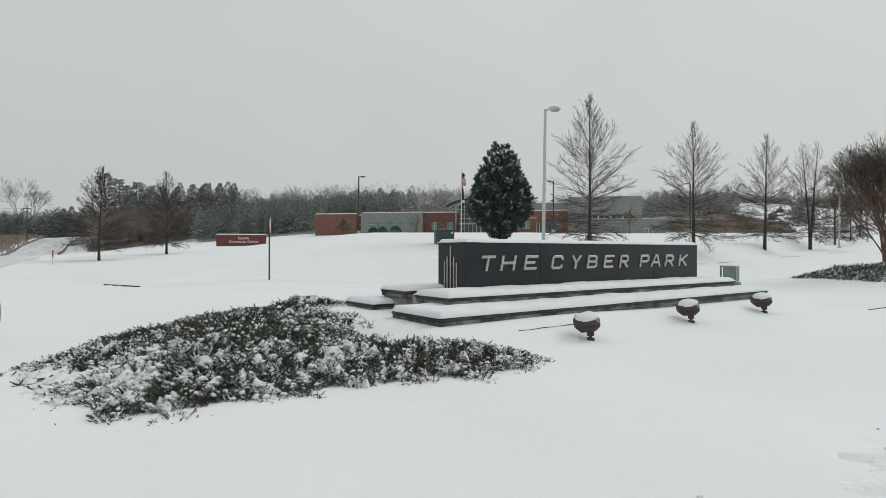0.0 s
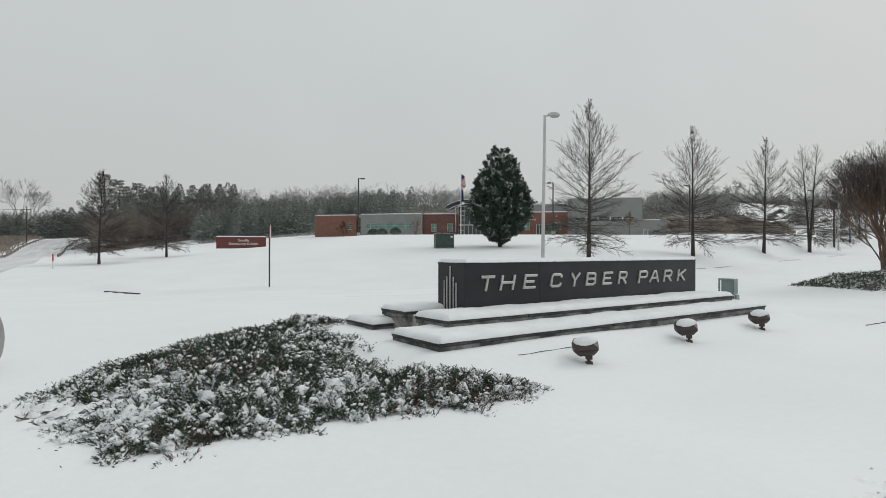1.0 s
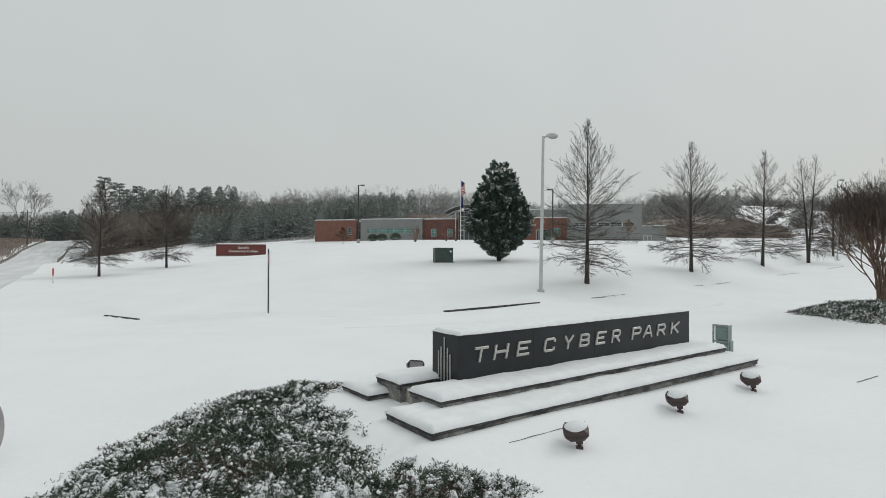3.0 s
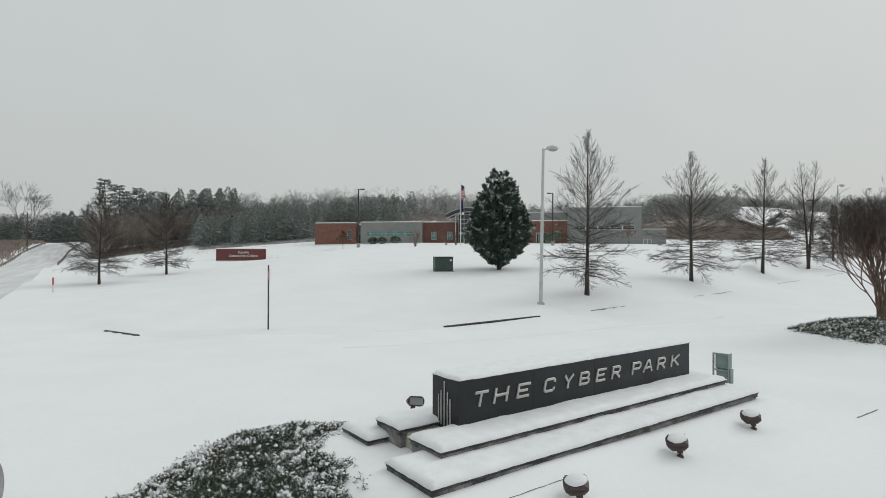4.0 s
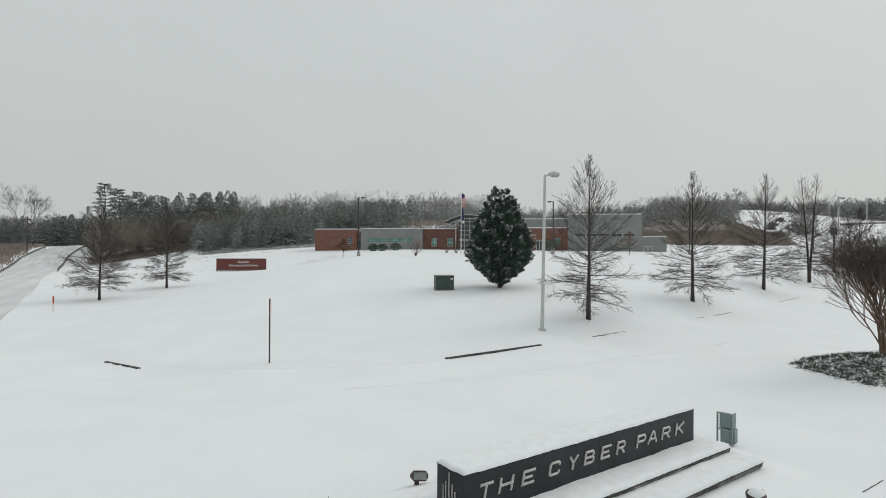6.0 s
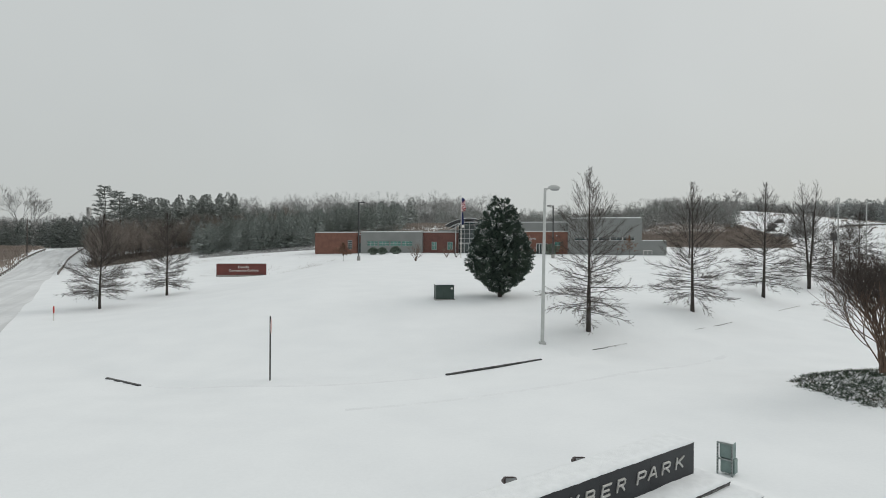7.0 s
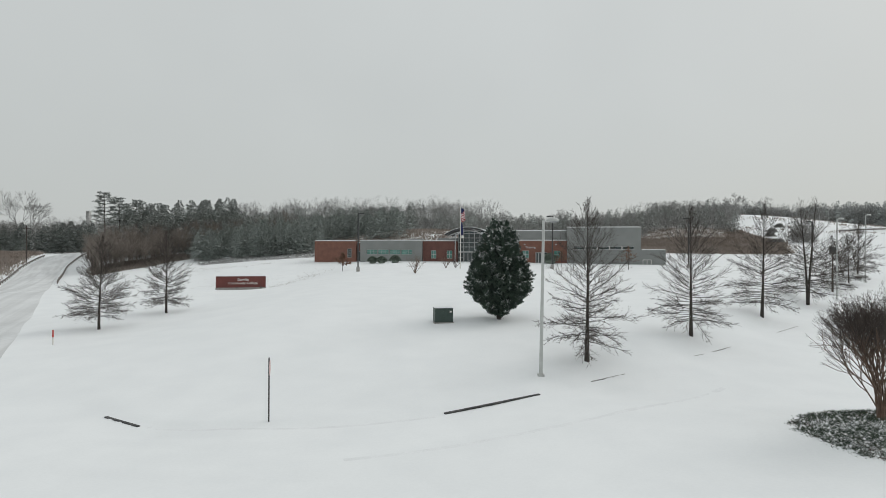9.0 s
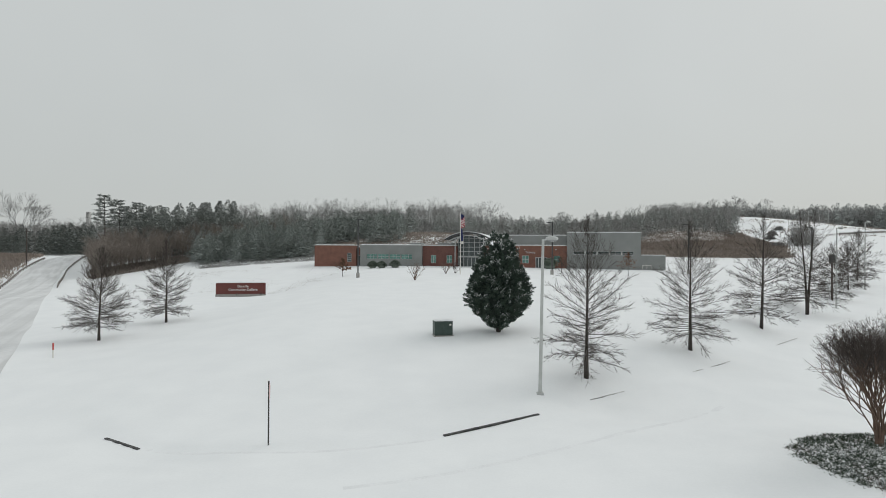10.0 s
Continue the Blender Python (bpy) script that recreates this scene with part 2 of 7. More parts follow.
SLUSH = surface("trodden_snow", (0.775, 0.79, 0.797), (0.61, 0.62, 0.625), rough=0.9, scale=2.6, fine=0.06, bump=0.008, bump_scale=22.0, spread=(0.45, 0.75), spec=0.15)
GUARD_STEEL = surface("weathered_steel", (0.13, 0.115, 0.105), (0.20, 0.18, 0.165), rough=0.6, metal=0.3, scale=2.0)


# ---- small mesh helpers ----
def empty(name, m, label, category, group=""):
    ob = new(name)
    ob.empty_display_size = 0.2
    ob.matrix_world = m
    return tagged(ob, label, category, group)


def part(name, bm, material, parent, label=""):
    me = bpy.data.meshes.new(name)
    bm.to_mesh(me)
    bm.free()
    me.materials.append(material)
    ob = new(name, me)
    ob.parent = parent
    return tagged(ob, label)


def raw(name, verts, faces, material, parent=None, label="", smooth=False):
    """A mesh from numpy arrays: verts (n, 3), faces (m, 3 or 4)."""
    me = bpy.data.meshes.new(name)
    verts, faces = np.asarray(verts, np.float32), np.asarray(faces, np.int32)
    k = faces.shape[1]
    me.vertices.add(len(verts))
    me.vertices.foreach_set("co", verts.ravel())
    me.loops.add(faces.size)
    me.loops.foreach_set("vertex_index", faces.ravel())
    me.polygons.add(len(faces))
    me.polygons.foreach_set("loop_start", np.arange(0, faces.size, k, dtype=np.int32))
    me.polygons.foreach_set("use_smooth", np.full(len(faces), smooth))
    me.update(calc_edges=True)
    me.materials.append(material)
    ob = new(name, me)
    ob.parent = parent
    return tagged(ob, label)


def box(bm, x0, x1, y0, y1, z0, z1, bevel=0.0):
    made = bmesh.ops.create_cube(bm, size=1.0, matrix=Matrix.LocRotScale(((x0 + x1) / 2, (y0 + y1) / 2, (z0 + z1) / 2), None, (x1 - x0, y1 - y0, z1 - z0)))
    if bevel:
        edges = list({e for v in made["verts"] for e in v.link_edges})
        bmesh.ops.bevel(bm, geom=edges, offset=bevel, segments=2, affect="EDGES", profile=0.5)
    return bm


def boxed(*a, **k):
    return box(bmesh.new(), *a, **k)


def rod(bm, p0, p1, r0, r1=None, sides=12):
    p0, p1 = Vector(p0), Vector(p1)
    d = p1 - p0
    m = Matrix.Translation((p0 + p1) / 2) @ d.to_track_quat("Z", "Y").to_matrix().to_4x4()
    bmesh.ops.create_cone(bm, cap_ends=True, segments=sides, radius1=r0, radius2=r0 if r1 is None else r1, depth=d.length, matrix=m)
    return bm


def smooth01(x):
    x = np.clip(x, 0.0, 1.0)
    return x * x * (3 - 2 * x)


def hash_noise(x, y, seed=0.0):
    """Smooth wavy noise for arrays, about -1 to 1."""
    return (np.sin(x * 1.31 + y * 0.57 + seed) + np.sin(x * -0.73 + y * 1.19 + 2.1 * seed) + np.sin(x * 2.17 - y * 1.71 + 0.7 * seed) * 0.5 + np.sin(x * 0.41 + y * 2.53 + seed) * 0.5) / 3.0


LATTICE = np.random.default_rng(99).uniform(-1, 1, (128, 128))


def patch_noise(x, y, seed=0):
    """Irregular smooth noise on a lattice, -1 to 1, about one patch per unit."""
    x, y = np.asarray(x, float) + 17.3 * seed + 900, np.asarray(y, float) + 9.1 * seed + 900
    i, j = np.floor(x).astype(int), np.floor(y).astype(int)
    u, v = x - i, y - j
    u, v = u * u * (3 - 2 * u), v * v * (3 - 2 * v)

    def at(a, b):
        return LATTICE[a % 128, b % 128]
    return (at(i, j) * (1 - u) + at(i + 1, j) * u) * (1 - v) + (at(i, j + 1) * (1 - u) + at(i + 1, j + 1) * u) * v


def snow_cover(x0, x1, y0, y1, z, thick, step=0.05, r=0.09, seed=1.0, rough=0.012):
    """A pillow of snow on a flat top: rounded rim, gently uneven. Returns verts and faces."""
    nx, ny = max(4, int((x1 - x0) / step)) + 1, max(4, int((y1 - y0) / step)) + 1
    a, b = np.linspace(0, 1, nx), np.linspace(0, 1, ny)
    X, Y = np.meshgrid(x0 + (x1 - x0) * a, y0 + (y1 - y0) * b)
    wob = 0.010 * hash_noise(X * 5, Y * 5, seed) + 0.010 * hash_noise(X * 19, Y * 17, seed + 1)
    edge = np.minimum(np.minimum(X - x0, x1 - X), np.minimum(Y - y0, y1 - Y))
    t = np.clip(edge / r, 0, 1)
    prof = np.sqrt(np.clip(1 - (1 - t) ** 2, 0, 1))
    Z = z + thick * (0.12 + 0.88 * prof) + rough * prof * hash_noise(X * 3.1, Y * 4.3, seed) + rough * 0.5 * prof * hash_noise(X * 11, Y * 9, seed + 3)
    X = X + np.where(t < 0.5, wob, 0)
    Y = Y + np.where(t < 0.5, 0.8 * wob, 0)
    V = np.stack([X, Y, Z], -1).reshape(-1, 3)
    idx = np.arange(nx * ny).reshape(ny, nx)
    F = np.stack([idx[:-1, :-1], idx[:-1, 1:], idx[1:, 1:], idx[1:, :-1]], -1).reshape(-1, 4)
    rim = np.concatenate([idx[0, :], idx[1:, -1], idx[-1, -2::-1], idx[-2:0:-1, 0]])
    low = V[rim].copy()
    low[:, 2] = z - 0.004
    base = len(V)
    k = len(rim)
    j = np.arange(k)
    F2 = np.stack([rim[j], base + j, base + (j + 1) % k, rim[(j + 1) % k]], -1)
    return np.concatenate([V, low]), np.concatenate([F, F2])


def tubes(P0, P1, R0, R1, sides=3):
    """Tapered prisms, one for each pair of points. Returns verts and faces."""
    P0, P1, R0, R1 = (np.asarray(a, float) for a in (P0, P1, R0, R1))
    d = P1 - P0
    d /= np.linalg.norm(d, axis=1, keepdims=True) + 1e-9
    ref = np.where(np.abs(d[:, 2:3]) < 0.9, [[0, 0, 1.0]], [[1.0, 0, 0]])
    u = np.cross(d, ref)
    u /= np.linalg.norm(u, axis=1, keepdims=True)
    w = np.cross(d, u)
    ang = np.arange(sides) * 2 * np.pi / sides
    ring = np.cos(ang)[None, :, None] * u[:, None] + np.sin(ang)[None, :, None] * w[:, None]
    V = np.concatenate([P0[:, None] + ring * R0[:, None, None], P1[:, None] + ring * R1[:, None, None]], 1)
    n = len(P0)
    j = np.arange(sides)
    q = np.stack([j, (j + 1) % sides, sides + (j + 1) % sides, sides + j], -1)
    F = (np.arange(n) * 2 * sides)[:, None, None] + q[None]
    return V.reshape(-1, 3), F.reshape(-1, 4)


def writing(body, height, depth, material, parent, m, name="letter", shear=0.0, stretch=1.0, bold=0.0, label=""):
    """Raised writing in the built-in font, turned into a mesh that stands in the plane of x and z."""
    cu = bpy.data.curves.new(name, "FONT")
    cu.body, cu.extrude, cu.shear, cu.offset = body, depth / 2, shear, bold
    cu.align_x, cu.resolution_u = "CENTER", 4
    cu.bevel_depth = 0.0
    tmp = bpy.data.objects.new(name, cu)
    me = bpy.data.meshes.new_from_object(tmp)
    bpy.data.objects.remove(tmp)
    co = np.empty(len(me.vertices) * 3, np.float32)
    me.vertices.foreach_get("co", co)
    co = co.reshape(-1, 3)
    k = height / 0.70
    co *= [k * stretch, k, 1.0]
    me.vertices.foreach_set("co", co.ravel())
    me.materials.append(material)
    ob = new(name, me)
    ob.parent = parent
    ob.matrix_local = m @ pose(0, 0, 0, 90)
    return tagged(ob, label)

# ---- the lie of the land ----
PROFILE_Y = (-400, 0, 7, 14, 24, 29, 33, 45, 60, 85, 105, 122, 145, 400)
PROFILE_Z = (-3.0, -0.12, 0.04, 0.05, -0.2, -0.2, 0.36, 1.70, 2.55, 3.85, 4.3, 4.85, 5.0, 6.0)
KERB_X = (-60, -32, -16.2, -14, -8, -3, -0.5, 4.3, 8.4, 17.5, 26, 35, 60, 90)
KERB_Y = (75, 42, 26, 24.7, 23.9, 25.1, 26.5, 30.1, 33.1, 40.5, 50.5, 61.7, 90, 124)


FOOT_D = -2.7


def lie(x, y):
    """The height of the snow's surface, for arrays or numbers."""
    x, y = np.asarray(x, float), np.asarray(y, float)
    z = 0.25 * sum(np.interp(y + o, PROFILE_Y, PROFILE_Z) for o in (-2.4, -0.8, 0.8, 2.4))
    z = z - 1.75 * smooth01((-12 - x) / 20) * smooth01((y - 24) / 26) * (1 - smooth01((y - 100) / 40))
    z = z - 5.1 * np.exp(-((x + 105) / 45) ** 2 - ((y - 130) / 45) ** 2)
    z = z - 0.5 * smooth01((x - 10) / 10) * smooth01((y - 30) / 10) * (1 - smooth01((y - 75) / 35))
    z = z + 0.5 * np.exp(-((x - 17.5) / 4.5) ** 2 - ((y - 23) / 4.0) ** 2)
    z = z - 1.2 * smooth01((-36 - x) / 12) * np.exp(-((y - 74) / 27) ** 2)
    back = smooth01((x + 165) / 95)
    z = z + 9.5 * back * smooth01((y - 145) / 150)
    z = z + 6.5 * np.exp(-((x + 12) / 42) ** 2 - ((y - 195) / 34) ** 2)
    z = z + 15.0 * np.exp(-((x - 160) / 90) ** 2 - ((y - 370) / 85) ** 2)
    z = z + 12.5 * np.exp(-((x - 330) / 130) ** 2 - ((y - 470) / 100) ** 2)
    # the raised verge beyond the snowed-up kerb
    kerb = 0.25 * sum(np.interp(x + o, KERB_X, KERB_Y) for o in (-1.5, -0.5, 0.5, 1.5))
    z = z + 0.13 * smooth01((y - kerb) / 0.4) * (1 - smooth01((y - kerb) / 14)) * smooth01((x + 26) / 8) * (x < 70)
    # the bank below the row of oaks falls to the drive
    z = z - np.interp(x, (4, 8, 18, 35, 60), (0.0, 0.5, 0.52, 1.1, 1.2)) * (1 - smooth01((y - kerb) / 3.2)) * smooth01((y - 27) / 5)
    # wheel tracks and the crown of the drive, softened by new snow
    for off, deep in ((-1.6, 0.06), (-3.2, 0.05), (-5.2, 0.06), (-6.9, 0.05)):
        z = z - deep * np.exp(-((y - kerb - off * (1 + 0.012 * x)) / 0.33) ** 2) * (np.abs(x) < 45) * (0.55 + 0.45 * hash_noise(x * 0.22, y * 0.1, off))
    # drifts banked up against the plinth
    s, d = (x - 0.22) * 0.7853 + (y - 8.911) * 0.6191, -(x - 0.22) * 0.6191 + (y - 8.911) * 0.7853
    away = np.hypot(np.maximum(np.abs(s - 3.0) - 4.55, 0), np.maximum(np.abs(d - 0.35) - 1.75, 0))
    z = z + (0.235 - 0.065 * smooth01((s - 0.6) / 3.0) * smooth01(-d / 0.8)) * (1 - smooth01(away / (0.95 - 0.3 * smooth01(-d / 0.8))))
    # the hollow by the college sign
    z = z - 0.70 * smooth01((-22.5 - x) / 7.5) * (1 - smooth01((-48 - x) / 16)) * smooth01((y - 79) / 6) * (1 - smooth01((y - 112) / 14))
    # the crest that the road climbs to
    z = z + 0.9 * np.exp(-((x + 172) / 55) ** 2 - ((y - 295) / 45) ** 2)
    # the low corner by the drive
    z = z - 0.24 * smooth01((-8.3 - x) / 5) * np.exp(-((y - 24.5) / 8) ** 2)
    # the edge of the snowed-over path in front of the floodlights
    z = z - 0.12 * smooth01((FOOT_D - d) / 0.5) * smooth01((d + 9) / 3) * smooth01((s + 2) / 2)
    # trodden, rutted snow on the near roadside
    z = z + 0.024 * smooth01((x - 0.8) / 1.5) * smooth01((5.6 - y) / 1.6) * smooth01((y + 6) / 4) * (hash_noise(x * 3.1, y * 4.4, 7.0) + 0.8 * hash_noise(x * 7.3, y * 6.1, 8.0))
    near = np.exp(-((y - 12) / 60) ** 2)
    z = z + near * (0.014 * hash_noise(x * 0.45, y * 0.5, 2.0) + 0.005 * hash_noise(x * 1.3, y * 1.4, 5.0))
    return z


def lie_at(x, y):
    return float(lie(x, y))


def stretched(lo, hi, n, fine, centre):
    """n steps between lo and hi, close together round centre."""
    a, b = np.arcsinh((lo - centre) / fine), np.arcsinh((hi - centre) / fine)
    return centre + fine * np.sinh(np.linspace(a, b, n))


gx, gy = stretched(-2600, 2600, 360, 7.0, 2.0), stretched(-900, 2600, 380, 8.0, 16.0)
GX, GY = np.meshgrid(gx, gy)
idx = np.arange(GX.size).reshape(GX.shape)
ground = raw("ground", np.stack([GX, GY, lie(GX, GY)], -1).reshape(-1, 3), np.stack([idx[:-1, :-1], idx[:-1, 1:], idx[1:, 1:], idx[1:, :-1]], -1).reshape(-1, 4), SNOW, smooth=True)
tagged(ground, "rolling lawn under smooth fresh white snow", "ground", kind="structure")


def strip(name, line, half, lift, material, n=90, sink=0.0, waver=0.0):
    """A ribbon laid over the ground along a line of (x, y)."""
    line = np.array(line, float)
    s = np.concatenate([[0], np.cumsum(np.linalg.norm(np.diff(line, axis=0), axis=1))])
    t = np.linspace(0, s[-1], n)
    c = np.stack([np.interp(t, s, line[:, 0]), np.interp(t, s, line[:, 1])], -1)
    for _ in range(6):
        c[1:-1] = (c[:-2] + 2 * c[1:-1] + c[2:]) / 4
    d = np.gradient(c, axis=0)
    step = np.linalg.norm(d, axis=1)
    d /= step[:, None]
    side = np.stack([d[:, 1], -d[:, 0]], -1)
    cols = np.linspace(-1, 1, 15)
    far = np.cumsum(step)
    P = c[:, None] + side[:, None] * (cols[None, :] * (half + waver * 0.45 * hash_noise(far * 0.25, far * 0.1, 2.0))[:, None])[:, :, None]
    Z = lie(P[..., 0], P[..., 1]) + lift
    rut = -0.03 * sum(np.exp(-((cols - o) / 0.07) ** 2) for o in (-0.7, -0.3, 0.25, 0.65))
    Z = Z + rut[None, :] * (waver > 0) - sink * (cols ** 2)[None, :] * (1.0 if lift > 0.03 else 0.75 + 0.5 * hash_noise(P[..., 0] * 0.6, P[..., 1] * 0.8, 3.0))
    V = np.concatenate([P, Z[..., None]], -1).reshape(-1, 3)
    k = np.arange(len(V)).reshape(n, 15)
    F = np.stack([k[:-1, :-1], k[:-1, 1:], k[1:, 1:], k[1:, :-1]], -1).reshape(-1, 4)
    return raw(name, V, F, material, smooth=True), c, side


ROAD = [(-14, 4), (-23.5, 18), (-36.4, 37.6), (-53, 62), (-69, 85), (-98.3, 127.5), (-115.8, 155), (-128.9, 181), (-141, 208), (-153, 238), (-165, 268), (-175, 300), (-182, 335)]
verge, road_line, road_side = strip("road_verge", ROAD, 8.0, 0.13, SNOW, 300, 0.36)
tagged(verge, "smooth snowed-over verges of the road", "road verge", kind="structure")
road, _, _ = strip("road", ROAD, 4.6, 0.21, ROAD_SNOW, 300, 0.185, 0.25)
tagged(road, "two-lane road under packed snow with faint wheel ruts", "road", kind="structure")

for off, x0, x1 in ((-0.45, -13.5, -1.0), (-5.0, -4.0, 15.0)):
    xs = np.linspace(x0, x1, 50)
    ys = 0.25 * sum(np.interp(xs + o, KERB_X, KERB_Y) for o in (-3, -1, 1, 3)) + off * (1 + 0.012 * xs)
    track, _, _ = strip("wheel_track", np.stack([xs, ys], -1), 0.34, 0.006, TRACK_SNOW, 160, 0.05)
    tagged(track, "faint wheel track pressed into the snowed-up drive", "wheel track", "wheel tracks", "structure")

# ---- kerbs that show through the snow ----
def kerb_stone(a, b, z, label, face=0.14, slope=0.0, wide=1.0, stone=STONE_CAP, follow=False):
    """A length of dark kerb inlet or kerb face between two points, sunk in the snow, one stone after another."""
    a, b = Vector((*a, 0)), Vector((*b, 0))
    d = b - a
    ob = empty("kerb_inlet", pose(a.x, a.y, z, 0, -slope, math.degrees(math.atan2(d.y, d.x))), label, "kerb", "kerbs in the snow")
    part("throat", boxed(0, d.length, -0.02 * wide, 0.14 * wide, -0.25, face * 0.45, 0.01 * wide), ASPHALT, ob, "dark wet opening")
    n = max(1, round(d.length / (0.9 if follow else 1.8)))
    w = d.length / n
    for i in range(n):
        at = a + d * ((i + 0.5) / n)
        up = lie_at(at.x, at.y) + 0.006 - z - math.tan(radians(slope)) * (i + 0.5) * w if follow else 0.0
        part("kerb_stone", boxed(i * w + 0.01, (i + 1) * w - 0.01, -0.05 * wide, 0.10 * wide, face * 0.45 + 0.004 + up, face + up, 0.012 * wide), stone, ob)
    return ob


kerb_stone((-0.56, 26.4), (4.28, 29.7), -0.27, "dark storm drain kerb inlet showing through the snow", slope=1.3)
kerb_stone((-16.3, 25.95), (-13.95, 24.6), lie_at(-15, 25.2) - 0.05, "short dark kerb inlet showing through the snow", 0.10)
for (ax, ay), (bx, by) in (((7.6, 32.8), (10.0, 34.5)), ((16.0, 39.4), (20.1, 42.85)), ((26.85, 49.1), (30.7, 52.8)), ((36.8, 58.7), (41.0, 62.5))):
    za, zb = lie_at(ax, ay), lie_at(bx, by)
    kerb_stone((ax, ay), (bx, by), za - 0.028, "thin dark line of kerb edge half buried in snow", 0.042, math.degrees(math.atan2(zb - za, math.hypot(bx - ax, by - ay))), 0.22, CONCRETE, True)

# ---- the monument sign ----
SIGN = pose(0.196, 8.892, 0, 0, 0, 38.25)
LONG, DEEP, TOP = 6.55, 0.71, 1.315


# block capitals as strokes in a unit square: runs of points, mitred where they bend
STROKES = {
    "T": [[(0, 1), (1, 1)], [(0.5, 1), (0.5, 0)]],
    "H": [[(0, 0), (0, 1)], [(1, 0), (1, 1)], [(0, 0.5), (1, 0.5)]],
    "E": [[(1, 1), (0, 1), (0, 0), (1, 0)], [(0, 0.5), (0.88, 0.5)]],
    "C": [[(1, 0.82), (1, 0.88), (0.84, 1), (0.14, 1), (0, 0.88), (0, 0.12), (0.14, 0), (0.84, 0), (1, 0.12), (1, 0.18)]],
    "Y": [[(0, 1), (0.5, 0.46), (1, 1)], [(0.5, 0.46), (0.5, 0)]],
    "B": [[(0, 0.5), (0, 1), (0.78, 1), (0.94, 0.88), (0.94, 0.64), (0.80, 0.52)], [(0, 0.5), (0, 0), (0.82, 0), (1, 0.14), (1, 0.38), (0.82, 0.5), (0, 0.5)]],
    "R": [[(0, 0), (0, 1), (0.82, 1), (1, 0.87), (1, 0.60), (0.82, 0.46), (0, 0.46)], [(0.52, 0.46), (1, 0)]],
    "P": [[(0, 0), (0, 1), (0.82, 1), (1, 0.87), (1, 0.58), (0.82, 0.44), (0, 0.44)]],
    "A": [[(0, 0), (0.40, 1), (0.60, 1), (1, 0)], [(0.16, 0.32), (0.84, 0.32)]],
    "K": [[(0, 0), (0, 1)], [(1, 1), (0, 0.42)], [(0.34, 0.58), (1, 0)]],
}


def block_letter(c, a, b, z, high, parent, t=0.022, slant=0.23):
    """One raised letter of slanted steel strokes, t half their width, between a and b along the sign."""
    bm = bmesh.new()
    wide = (b - a) - slant * high * 0.55
    for k, run in enumerate(STROKES[c]):
        pts = [Vector((t + u * (wide - 2 * t), t + v * (high - 2 * t))) for u, v in run]
        if (pts[0] - pts[-1]).length > 1e-6:
            pts[0] = pts[0] + (pts[0] - pts[1]).normalized() * t * (1.0 if k == 0 or c in "HK" else 0.0)
            pts[-1] = pts[-1] + (pts[-1] - pts[-2]).normalized() * t * (1.0 if k == 0 or c in "TYHKR" else 0.0)
        rows = []
        for i, p in enumerate(pts):
            d0 = (p - pts[i - 1]).normalized() if i else (pts[1] - p).normalized()
            d1 = (pts[i + 1] - p).normalized() if i + 1 < len(pts) else d0
            m = (d0 + d1).normalized()
            off = Vector((-m.y, m.x)) * (t / max(0.5, m.dot(d1)))
            rows.append((p + off, p - off))
        face, back = -0.026 - 0.0012 * k, 0.0
        loops = []
        for q, r in rows:
            mid = (q + r) / 2
            ring = ((q, back), (q, face + 0.006), (q.lerp(mid, 0.28), face), (r.lerp(mid, 0.28), face), (r, face + 0.006), (r, back))
            loops.append([bm.verts.new((a + w.x + slant * w.y, y, z + w.y)) for w, y in ring])
        for p, q in zip(loops, loops[1:]):
            for i in range(5):
                bm.faces.new((p[i], p[i + 1], q[i + 1], q[i]))
        bm.faces.new(loops[0][::-1])
        bm.faces.new(loops[-1])
    bmesh.ops.recalc_face_normals(bm, faces=bm.faces)
    return part("letter", bm, STEEL, parent, "raised brushed steel letter " + c)


